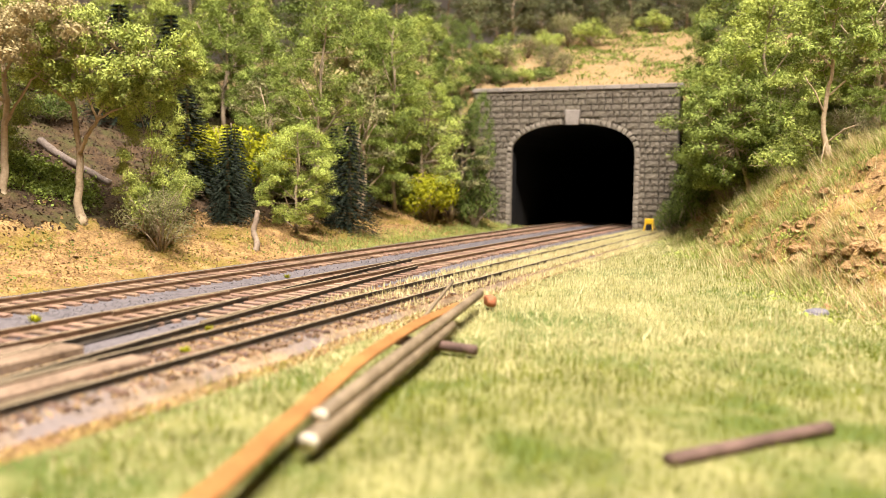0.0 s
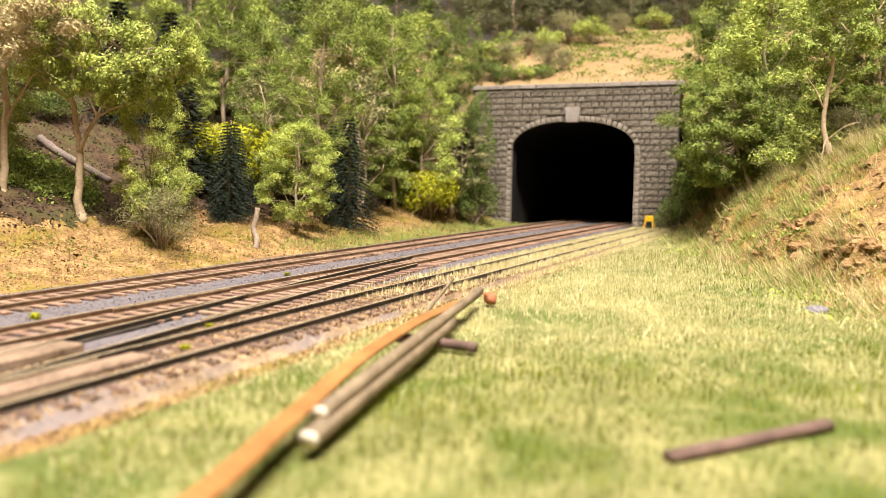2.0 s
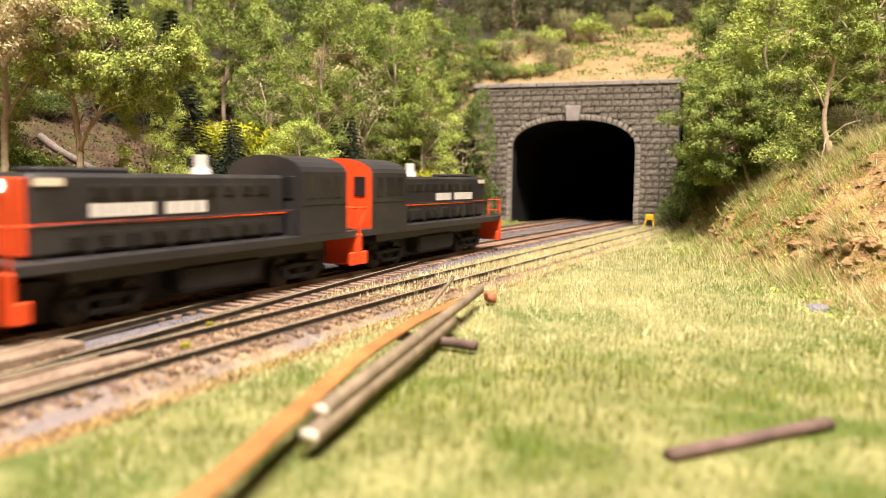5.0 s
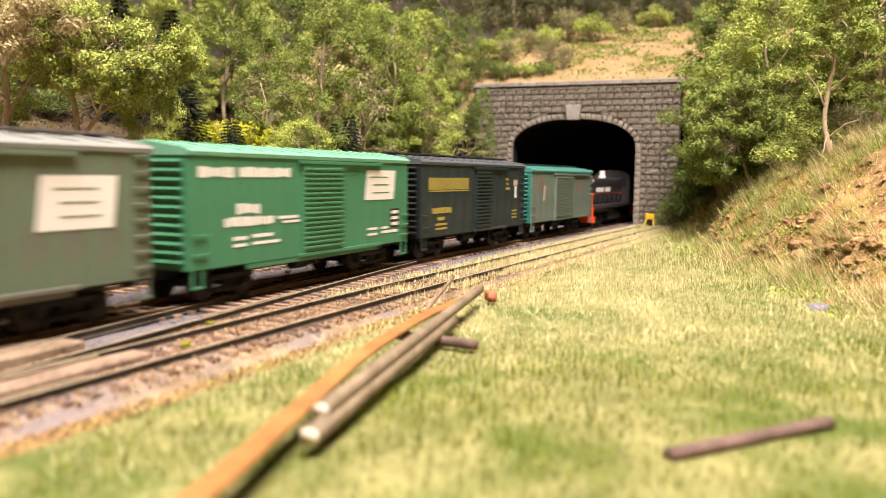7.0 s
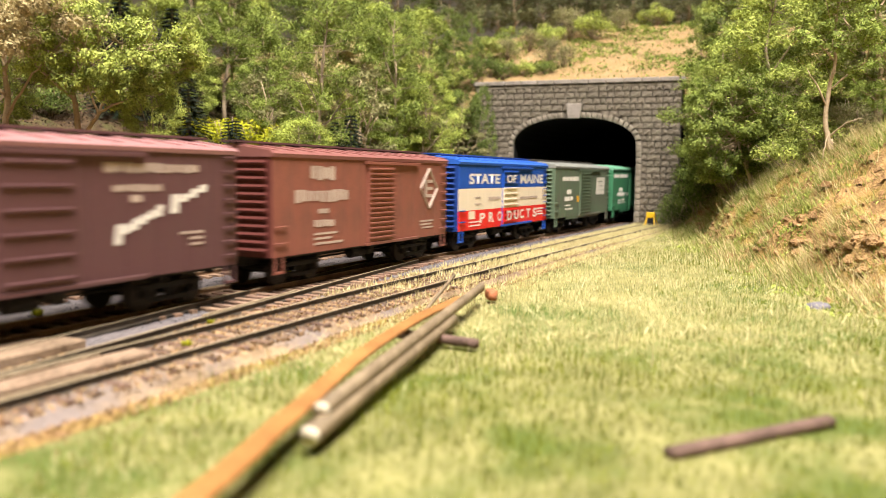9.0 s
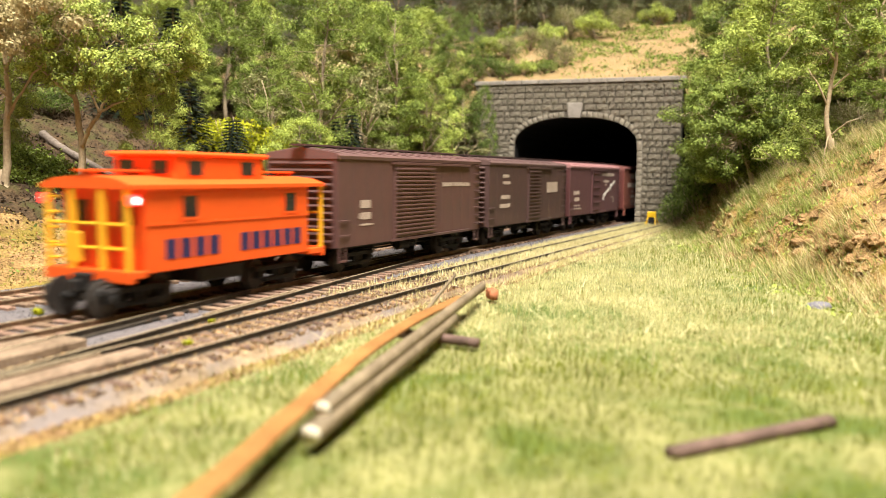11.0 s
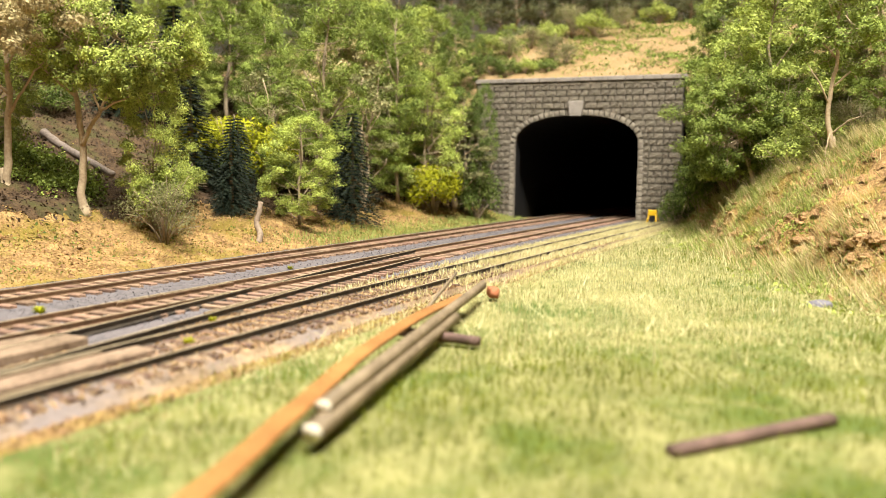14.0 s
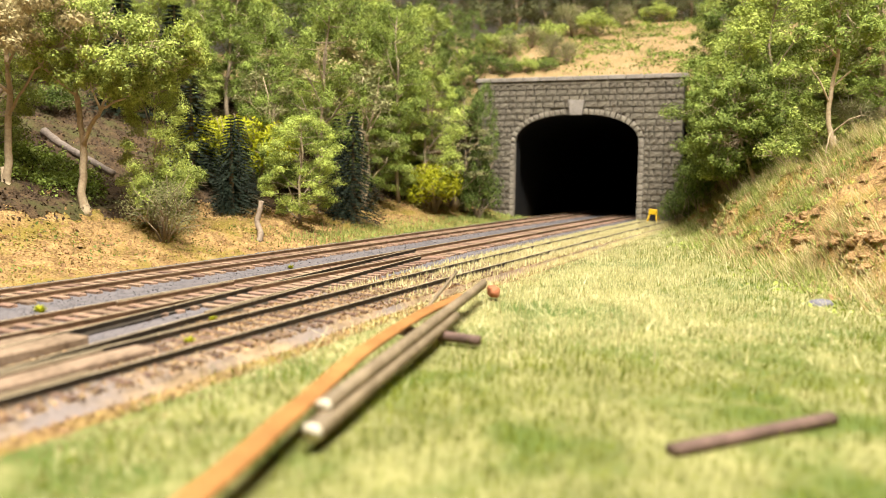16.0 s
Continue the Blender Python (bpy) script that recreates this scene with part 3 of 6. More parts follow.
olive = boxcar("weathered grey-green boxcar with faded white lettering", (0.115, 0.165, 0.105), -157.5, roof=(0.24, 0.25, 0.23), walk_col=(0.12, 0.11, 0.10), ribs=13, fishbelly=True, rust=(0.13, 0.125, 0.10))
for r in ((-55, -15, 38.2, 41.4), (-44, -33, 28.5, 32), (-49, -29, 23.4, 26.6), (-47, -36, 19.6, 20.6), (-47, -30, 17.0, 18.0)):
    bar(olive, *r, WHITE, label="faded white lettering block")
bar(olive, 33, 57, 27, 41, WHITE, label="white slanted emblem", slant=1.8, name="emblem")
for r in ((38, 52, 37.4, 37.8), (40, 52, 33.8, 34.2), (40, 53, 30.2, 30.6)):
    bar(olive, *r, paint("emblem_green", (0.115, 0.165, 0.105)), y=-17.86, name="emblem_line")
bar(olive, -19, -14, 22.2, 26.6, CAB_Y, label="small orange-yellow inspection square", name="stencil")

RED_B, CREAM_B, BLUE_B = paint("red_band", (0.72, 0.025, 0.02), 0.42), paint("cream_band", (0.78, 0.68, 0.52), 0.5, 0.05), paint("blue_band", (0.018, 0.085, 0.42), 0.42)
som = boxcar("blue, cream and red banded boxcar with bold lettering", (0.018, 0.085, 0.42), -318.0, roof=(0.03, 0.12, 0.50), walk_col=(0.02, 0.07, 0.30), ends=(0.014, 0.05, 0.24), side_bands=[(11.6, 22.4, RED_B), (22.4, 34.4, CREAM_B), (34.4, 48.4, BLUE_B)], ribs=10, door=(-10, 14))
letters(som, "STATE", -58, -14, 36.8, 42.6, WHITE)
letters(som, "OF", -7, 9, 37.4, 42.2, WHITE, -19.45)
letters(som, "MAINE", 20, 63, 36.8, 42.6, WHITE)
for ch, x in zip("PROD", (-43, -30, -17, -5.5)):
    letters(som, ch, x, x + 7.5, 14.8, 20.6, WHITE, -17.72 if x < -11 else -19.45)
for ch, x, y in zip("UCTS", (6, 20, 32, 44), (-19.45, -17.72, -17.72, -17.72)):
    letters(som, ch, x, x + 7.5, 14.8, 20.6, WHITE, y)
bar(som, -58, -50, 17.6, 22, CREAM_B, label="cream number block")
for r in ((-50, -42, 28.8, 29.8), (-31, -13, 27.6, 29.4), (20, 52, 27.0, 28.6), (-50, -42, 25.4, 26.2), (62, 64, 26, 33)):
    bar(som, *r, PALE_L, label="small pale lettering line")
for r in ((52, 64, 19.6, 20.4), (52, 62, 17.8, 18.6), (52, 64, 16.0, 16.8), (-57, -44, 15.6, 16.3), (-57, -42, 13.6, 14.3)):
    bar(som, *r, WHITE, label="small white lettering line")

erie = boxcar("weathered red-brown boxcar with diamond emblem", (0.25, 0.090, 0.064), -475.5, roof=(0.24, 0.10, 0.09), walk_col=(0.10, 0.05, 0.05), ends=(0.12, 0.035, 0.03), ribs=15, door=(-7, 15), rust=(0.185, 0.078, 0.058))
for r in ((-48, -31, 39.2, 44.6), (-58, -21, 30.8, 35.6), (-43, -36, 26.4, 28.2), (-46, -32, 21.2, 24.0), (-46, -30, 18.2, 19.0), (-46, -34, 16.4, 17.2), (-46, -26, 14.4, 15.3), (42, 56, 19.0, 19.8), (42, 54, 17.4, 18.2), (44, 56, 15.8, 16.6)):
    bar(erie, *r, PALE_L, label="pale worn lettering block")
bm = bmesh.new()
for k, (a, b) in enumerate((((51, 44.5), (60, 35)), ((60, 35), (51, 25.5)), ((51, 25.5), (42, 35)), ((42, 35), (51, 44.5)))):
    rod(bm, (a[0], -17.75, a[1]), (b[0], -17.75, b[1]), 0.75, 0.75, 6)
for z in (31.5, 35, 38.5):
    box(bm, 47.5, 55, -17.9, -17.5, z - 0.8, z + 0.8)
box(bm, 47, 49, -17.9, -17.5, 31, 39)
part("emblem", bm, PALE_L, erie, "pale outlined diamond emblem")

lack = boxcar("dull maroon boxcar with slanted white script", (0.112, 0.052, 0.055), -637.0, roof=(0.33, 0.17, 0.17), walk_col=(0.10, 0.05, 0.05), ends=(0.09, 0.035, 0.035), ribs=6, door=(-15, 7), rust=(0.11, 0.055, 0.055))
for r in ((17, 54, 41.4, 44.2), (20, 38, 36.2, 38.2), (26, 30, 33.2, 35.2), (45, 55, 23.0, 23.8), (49, 55, 21.2, 22.0), (49, 55, 19.4, 20.2), (-62, -47, 27.2, 30.2), (-59, -47, 22.2, 25.2), (-60, -55, 18.4, 19.4), (-60, -55, 16.2, 17.2), (-52, -45, 18.4, 19.2), (-52, -42, 16.0, 17.0)):
    bar(lack, *r, PALE_L, label="pale worn lettering block")
for a0, b0, a1, b1, n in ((20, 24.4, 38, 31.4, 6), (41, 32.2, 57, 37.6, 4)):
    for k in range(n):
        x = a0 + (a1 - a0) * k / n
        z = b0 + (b1 - b0) * (k + 0.5) / n
        tall = 5.6 if k == 0 else LETTER_R.uniform(2.2, 3.4)
        bar(lack, x, x + (a1 - a0) / n * 0.8, z - tall * 0.6, z + tall * 0.4, WHITE, label="slanted white script stroke", slant=0.9, name="script")

brown_b = boxcar("dark brown boxcar with a pale patch", (0.085, 0.048, 0.044), -790.0, roof=(0.13, 0.08, 0.075), ribs=14, door=(-8, 14), rust=(0.07, 0.045, 0.04))
for r in ((-52, -38, 27.2, 29.8), (-54, -38, 22.0, 24.4), (-50, -38, 36, 38), (-50, -40, 40, 42)):
    bar(brown_b, *r, PALE_L, label="pale worn lettering block")
bar(brown_b, 30, 52, 30, 37, PALE_L, label="pale worn patch", name="patch")

brown = boxcar("plain brown boxcar with wide ribbed doors", (0.115, 0.058, 0.052), -946.0, roof=(0.15, 0.085, 0.08), ribs=17, door=(-26, 14), rust=(0.095, 0.055, 0.05))
for r in ((24, 58, 35.6, 37.6), (-54, -46, 27.2, 30.6), (-55, -45, 22.4, 25.4), (-54, -44, 19.8, 20.6)):
    bar(brown, *r, PALE_L, label="pale worn lettering block")

sq = boxcar("grimy blackish-green boxcar with yellow lettering", (0.017, 0.031, 0.032), 156.0, roof=(0.085, 0.095, 0.10), walk_col=(0.03, 0.035, 0.035), ends=(0.012, 0.014, 0.015), ribs=16, door=(-7, 15), rust=(0.048, 0.046, 0.042))
for k in range(12):
    bar(sq, -63 + k * 4.0, -63 + k * 4.0 + 2.7, 35.0, 41.0, YELLOW_L, label="yellow painted capital block")
bar(sq, -63, -15, 34.0, 34.6, YELLOW_L)
for r in ((-59, -37, 23.0, 26.0), (-53, -45, 19.4, 21.2), (-55, -43, 17.0, 18.0), (-55, -43, 14.8, 15.8), (39, 43, 39.5, 41), (40, 43, 36.8, 38.2), (39, 45, 34.0, 35.4), (50, 58, 20.6, 21.4), (50, 58, 18.6, 19.4), (50, 58, 16.6, 17.4)):
    bar(sq, *r, YELLOW_L, label="yellow painted lettering block")
bar(sq, 54, 57, 29, 36, WHITE, label="pale emblem", name="emblem")
bar(sq, 52, 58, 36.5, 40, PALE_L, label="reddish emblem", name="emblem")

teal = boxcar("weathered teal boxcar, its lettering faded", (0.150, 0.195, 0.155), 312.0, roof=(0.055, 0.21, 0.17), walk_col=(0.04, 0.06, 0.055), ends=(0.022, 0.165, 0.135), ribs=17, door=(-24, 17), eave=46.0, rust=(0.115, 0.15, 0.12))
FAINT = paint("faded_red", (0.20, 0.145, 0.115), 0.7, 0.2)
bm = bmesh.new()
rod(bm, (-55, -17.55, 36.6), (-55, -17.8, 36.6), 6.0, 6.0, 20)
part("emblem", bm, FAINT, teal, "faded round red emblem")
bar(teal, -48, -45, 26, 36, PALE_L, label="faded pale streak", slant=2.5, name="emblem")
for r in ((28, 33, 31, 40), (37, 40, 30, 40), (44, 47, 30, 38)):
    bar(teal, *r, FAINT, label="faded reddish lettering")

# ---- locomotives ----
ORANGE = paint("orange_red_paint", (0.80, 0.085, 0.018), 0.45, 0.06)
LOCO_BLACK = paint("loco_black_paint", (0.030, 0.028, 0.028), 0.42, 0.2, (0.045, 0.04, 0.037))
LAMP = glow("headlight_glow", (1.0, 0.86, 0.62), 5.0)
CREAM = paint("cream_number_board", (0.75, 0.66, 0.48), 0.5)


def switcher(label, offset, turned):
    loco = tagged(new("locomotive"), label, "locomotive", "diesel switchers")
    bm = bmesh.new()
    box(bm, -38, 69, -10.5, 10.5, 19.5, 41.8, bevel=1.2)
    hood = part("hood", bm, LOCO_BLACK, loco, "black louvred engine hood")
    for s in (-1, 1):
        for row, (z0, z1, xs) in enumerate(((34.6, 38.6, range(-28, 50, 9)), (20.6, 25.6, range(-28, 55, 10)))):
            for x in xs:
                bm = bmesh.new()
                box(bm, x, x + 6.5, s * 10.6 - 0.15, s * 10.6 + 0.15, z0, z1, bevel=0.1)
                for q in range(4):
                    z = z0 + 0.7 + q * (z1 - z0 - 1) / 4
                    box(bm, x + 0.5, x + 6.0, s * 10.85 - 0.2, s * 10.85 + 0.2, z, z + 0.35)
                part("louvre", bm, LOCO_BLACK, hood)
        bm = bmesh.new()
        box(bm, -40, 69.5, s * 10.62 - 0.12, s * 10.62 + 0.12, 27.6, 28.5)
        part("stripe", bm, ORANGE, loco, "thin orange-red stripe")
        for a, b in [(4.5 + 4.6 * q, 8.5 + 4.6 * q) for q in range(4)] + [(27 + 4.0 * q, 30.5 + 4.0 * q) for q in range(6)]:
            bm = bmesh.new()
            box(bm, a, b, s * 10.64 - 0.1, s * 10.64 + 0.1, 29.6, 33.4)
            part("lettering", bm, WHITE, loco, "white lettering block")
        bm = bmesh.new()
        box(bm, 59, 68, s * 10.64 - 0.25, s * 10.64 + 0.25, 38.3, 40.4)
        part("number_board", bm, CREAM, loco, "cream number board")
        bm = bmesh.new()
        for k in range(8):
            x = -34 + k * 15
            rod(bm, (x, s * 16.2, 18.4), (x, s * 16.2, 29.0), 0.3, 0.3, 5)
        rod(bm, (-36, s * 16.2, 29.0), (74, s * 16.2, 28.2), 0.35, 0.35, 5)
        part("handrail", bm, LOCO_BLACK, loco)
    part("frame", box(box(bmesh.new(), -79, 79, -17, 17, 16.2, 19.2, bevel=0.3), -60, 60, -13, 13, 12.5, 16.4), LOCO_BLACK, loco, "black walkway and side sill")
    bm = bmesh.new()
    # tank, then a long black filler added for the darkness below the frame
    box(bm, -20, 20, -14, 14, 4.5, 13.5, bevel=1.5); box(bm, -70, 70, -7, 7, 2.5, 13)
    part("tank_and_dark_filler", bm, BLACK, loco)
    bm = bmesh.new()
    box(bm, 69.2, 70.2, -9.6, 9.6, 20, 40.5, bevel=0.4)
    part("hood_end", bm, ORANGE, loco, "orange-red hood end with headlight")
    part("headlight", rod(bmesh.new(), (70.1, 0, 38.2), (71.4, 0, 38.2), 1.9, 1.7, 12), LAMP, loco, "lit headlight")
    for x in (-79.5, 79.5):
        bm = bmesh.new()
        s = 1 if x > 0 else -1
        box(bm, x - 1, x + 1, -17, 17, 4.5, 17.5, bevel=0.4)
        box(bm, x - s * 5, x, -17.3, -15.6, 4.5, 10.0, bevel=0.3)
        box(bm, x - s * 5, x, 15.6, 17.3, 4.5, 10.0, bevel=0.3)
        part("pilot", bm, ORANGE, loco, "orange-red pilot with corner steps")
        bm = bmesh.new()
        for y in (-16, -9, 9, 16):
            rod(bm, (x, y, 17), (x, y, 28.5), 0.45, 0.45, 6)
        rod(bm, (x, -16, 28.5), (x, -9, 28.5), 0.45, 0.45, 6); rod(bm, (x, 16, 28.5), (x, 9, 28.5), 0.45, 0.45, 6)
        rod(bm, (x - s * 6, -16, 28.5), (x, -16, 28.5), 0.45, 0.45, 6); rod(bm, (x - s * 6, 16, 28.5), (x, 16, 28.5), 0.45, 0.45, 6)
        rod(bm, (x - s * 6, -16, 28.5), (x, -16, 20.5), 0.4, 0.4, 6)
        rod(bm, (x, -16, 22.5), (x, -9, 22.5), 0.4, 0.4, 6)
        part("end_railing", bm, ORANGE, loco, "orange-red end railing")
        coupler(loco, x, s)
    # cab with an arched roof
    bm = bmesh.new()
    prof = [(-17, 19)] + [(-17, 43)] + [(-17 * math.cos(k * math.pi / 10), 43 + 6.5 * math.sin(k * math.pi / 10)) for k in range(1, 10)] + [(17, 43), (17, 19)]
    rings = [[bm.verts.new((x * 0.001, y * 0.001, z * 0.001)) for y, z in prof] for x in (-71, -39)]
    for k in range(len(prof)):
        f = bm.faces.new((rings[0][k], rings[0][(k + 1) % len(prof)], rings[1][(k + 1) % len(prof)], rings[1][k]))
    bm.faces.new(rings[0]).material_index = 1; bm.faces.new(rings[1][::-1])
    cab = part("cab", bm, [LOCO_BLACK, ORANGE], loco, "black cab with an orange-red end wall")
    for s in (-1, 1):
        bm = bmesh.new(); box(bm, -70, -40, s * 17.1 - 0.12, s * 17.1 + 0.12, 30.5, 43.4, bevel=0.1)
        part("cab_panel", bm, LOCO_BLACK, cab, "black upper cab side")
        for a, b in ((-67, -61), (-59, -51), (-49.5, -43)):
            bm = bmesh.new(); box(bm, a, b, s * 17.25 - 0.15, s * 17.25 + 0.15, 33, 41.5, bevel=0.2)
            part("window", bm, WINDOW, cab, "dark cab window")
    for x in (-71.2, -38.8):
        for y in (-11, 0, 11):
            if x > -40 and y == 0:
                continue
            bm = bmesh.new(); box(bm, x - 0.2, x + 0.2, y - 3, y + 3, 33, 41.5, bevel=0.2)
            part("window", bm, WINDOW, cab, "dark cab window")
    bm = bmesh.new()
    rod(bm, (-5, 0, 41.5), (-5, 0, 44.0), 3.6, 3.0, 12); rod(bm, (-5, 0, 44.0), (-5, 0, 48.4), 2.4, 2.4, 12)
    part("exhaust_stack", bm, WHITE, loco, "pale exhaust stack")
    bm = bmesh.new()
    box(bm, 30, 62, -5, 5, 41.6, 43.4, bevel=0.6)
    part("radiator_grille", bm, LOCO_BLACK, loco)
    for x in (-46, 46):
        truck_into(loco, x)
    TRAIN.append((loco, offset))
    return loco


lead = switcher("black diesel switcher with orange-red stripe, leading hood first", 561.0, False)
rear_loco = switcher("black diesel switcher with orange-red ends, running cab first", 399.0, True)

# ---- caboose ----
CAB_O = paint("caboose_orange", (0.86, 0.115, 0.016), 0.45, 0.05)
RED_LAMP = glow("red_marker_glow", (1.0, 0.03, 0.03), 4.0)
WHITE_LAMP = glow("marker_lens_glow", (1.0, 0.55, 0.5), 6.0)


def make_caboose(offset):
    c = tagged(new("caboose"), "bright orange caboose with cupola and yellow end railings", "caboose", "cars of the freight train")
    bm = bmesh.new()
    box(bm, -34.5, 46, -16.5, 16.5, 12, 37, bevel=0.3)
    body = part("body", bm, CAB_O, c, "orange sheathed body")
    for s in (-1, 1):
        for z in (26.2, 35.0):
            bm = bmesh.new(); box(bm, -34.5, 46, s * 16.6 - 0.25, s * 16.6 + 0.25, z - 0.35, z + 0.35)
            part("belt_rail", bm, CAB_O, body)
        for a in (-20, 31):
            bm = bmesh.new(); box(bm, a, a + 6.5, s * 16.6 - 0.2, s * 16.6 + 0.2, 27.8, 34.4)
            w = part("window", bm, WINDOW, body, "dark square window")
            bm = bmesh.new()
            for q in ((a - 0.6, a, 27.2, 35), (a + 6.5, a + 7.1, 27.2, 35), (a - 0.6, a + 7.1, 27.0, 27.8), (a - 0.6, a + 7.1, 34.4, 35.0)):
                box(bm, q[0], q[1], s * 16.75 - 0.3, s * 16.75 + 0.3, q[2], q[3])
            part("window_frame", bm, CAB_O, w)
    for k, x in enumerate([-27 + 6.3 * i for i in range(4)] + [7 + 5.9 * i for i in range(6)]):
        bar(c, x, x + 4.4, 15.6, 21.6, NAVY, y=-16.62, label="dark blue capital block")
    # roof with overhangs
    bm = bmesh.new()
    prof = [(-18, 36.6), (-18, 37.8), (-12, 39.6), (0, 40.6), (12, 39.6), (18, 37.8), (18, 36.6)]
    rings = [[bm.verts.new((x * 0.001, y * 0.001, z * 0.001)) for y, z in prof] for x in (-41.5, 55)]
    for k in range(len(prof)):
        bm.faces.new((rings[0][k], rings[0][(k + 1) % len(prof)], rings[1][(k + 1) % len(prof)], rings[1][k]))
    bm.faces.new(rings[0]); bm.faces.new(rings[1][::-1])
    part("roof", bm, CAB_O, c, "orange curved roof")
    for a, b in ((-42, -20), (25, 55)):
        bm = bmesh.new()
        box(bm, a, b, -3.5, 3.5, 41.4, 42.1, bevel=0.1)
        for x in (a + 2, b - 2):
            box(bm, x - 0.5, x + 0.5, -3, 3, 40.2, 41.5)
        part("running_board", bm, CAB_O, c)
    bm = bmesh.new()
    box(bm, -19, 24, -13, 13, 38.5, 46.6, bevel=0.8)
    cup = part("cupola", bm, CAB_O, c, "orange cupola")
    bm = bmesh.new(); box(bm, -21, 26, -14, 14, 46.2, 47.9, bevel=0.7)
    part("cupola_roof", bm, CAB_O, cup)
    for s in (-1, 1):
        for a in (-13, 12):
            bm = bmesh.new(); box(bm, a, a + 6, s * 13.05 - 0.2, s * 13.05 + 0.2, 40.6, 45.0)
            part("window", bm, WINDOW, cup, "dark cupola window")
    for x in (-19.1, 24.1):
        for y in (-7, 7):
            bm = bmesh.new(); box(bm, x - 0.2, x + 0.2, y - 3, y + 3, 41, 45)
            part("window", bm, WINDOW, cup, "dark cupola window")
    # end platforms
    for s, x0, x1 in ((-1, -34.5, -40.5), (1, 46, 55)):
        bm = bmesh.new()
        lo, hi = min(x0, x1), max(x0, x1)
        box(bm, lo, hi, -17, 17, 11.0, 13.0, bevel=0.2)
        xe = x1
        box(bm, xe - 0.8, xe + 0.8, -17.4, 17.4, 9.8, 13.4, bevel=0.2)
        plat = part("platform", bm, CAB_O, c, "orange end platform")
        for y in (-16, -6, 6, 16):
            bm = bmesh.new()
            if abs(y) == 16:
                rod(bm, (xe, y, 13), (xe, y, 36.8), 0.95, 0.95, 8)
            else:
                box(bm, xe - 0.8, xe + 0.8, y - 1.1, y + 1.1, 13, 36.6, bevel=0.2)
            part("post", bm, CAB_Y, plat, "yellow platform post")
        for z in (19.5, 26.5):
            part("rail", rod(bmesh.new(), (xe, -16, z), (xe, 16, z), 0.55, 0.55, 6), CAB_Y, plat, "yellow hand rail")
        bm = bmesh.new(); box(bm, xe - 0.6, xe + 0.6, 2.5, 9.5, 15, 24, bevel=0.3)
        part("brake_stand", bm, CAB_Y, plat, "yellow brake stand")
        bm = bmesh.new()
        for z in (16, 20.5, 25, 29.5, 34):
            rod(bm, (xe, 11.5, z), (xe, 16.5, z), 0.45, 0.45, 5)
        rod(bm, (xe, 16.5, 14), (xe, 16.5, 37), 0.5, 0.5, 5)
        part("ladder", bm, CAB_Y, plat, "yellow end ladder")
        bx = (-34.7 if s < 0 else 46.2)
        bm = bmesh.new(); box(bm, bx - 0.25, bx + 0.25, -3.5, 3.5, 13, 34, bevel=0.1)
        part("end_door", bm, CAB_O, body)
        for y in (-9.5, 9.5):
            bm = bmesh.new(); box(bm, bx - 0.3, bx + 0.3, y - 2.6, y + 2.6, 26, 33)
            part("window", bm, WINDOW, body, "dark end window")
        coupler(c, xe, s)
    for y in (-17.6, 17.6):
        bm = bmesh.new(); box(bm, -41.5, -38.5, y - 1.2, y + 1.2, 32.0, 35.0, bevel=0.4)
        lamp = part("marker_lamp", bm, RED_LAMP, c, "lit red marker lamp")
        yy = y + (-1.3 if y < 0 else 1.3)
        part("lens", rod(bmesh.new(), (-40, yy, 33.4), (-40, yy + (-0.5 if y < 0 else 0.5), 33.4), 1.1, 0.9, 10), WHITE_LAMP, lamp, "bright lens")
    bm = bmesh.new(); box(bm, -44, 44, -3, 3, 7.5, 12.2, bevel=0.3); box(bm, -10, 12, -14, 14, 6.5, 11.5, bevel=0.6)
    part("underframe", bm, BLACK, c, "black underframe and tool box")
    for x in (-33, 33):
        truck_into(c, x)
    TRAIN.append((c, offset))
    return c


make_caboose(-1153.0)

# ---- turnout, siding end, lumber and stones ----
def crossing(s):
    """Middle of the diverging route, to the right of the running track."""
    d = max(80.0 - s, 0.0)
    return min(0.11 * d - 3 * (1 - math.exp(-d / 40)), 49.5)


for o in (-8.6, 8.6):
    rail("switch_rail", line_path(lambda s, o=o: crossing(s) + o, -390, 52 if o < 0 else 20, 12), track_b, "worn closure rail of the turnout", RAIL_DARK)
for lat, s0, s1 in ((-6.6, -150, -95), (49.5 - 6.6, -260, -200), (49.5 + 6.6, -270, -215)):
    rail("guard_rail", line_path(lat, s0, s1, 11), track_b, "short guard rail")
rail("guard_rail", line_path(lambda s: crossing(s) + 6.6, -150, -95, 11), track_b, "short guard rail")
CROSSING_WOOD = surface("weathered_crossing_plank", (0.12, 0.082, 0.052), (0.30, 0.215, 0.145), 0.85, 70.0, 0.5, 700.0, objrand=0.12)
plank_crossing = tagged(new("plank_crossing"), "weathered tan wooden planks of a crossing between the rails", "crossing")


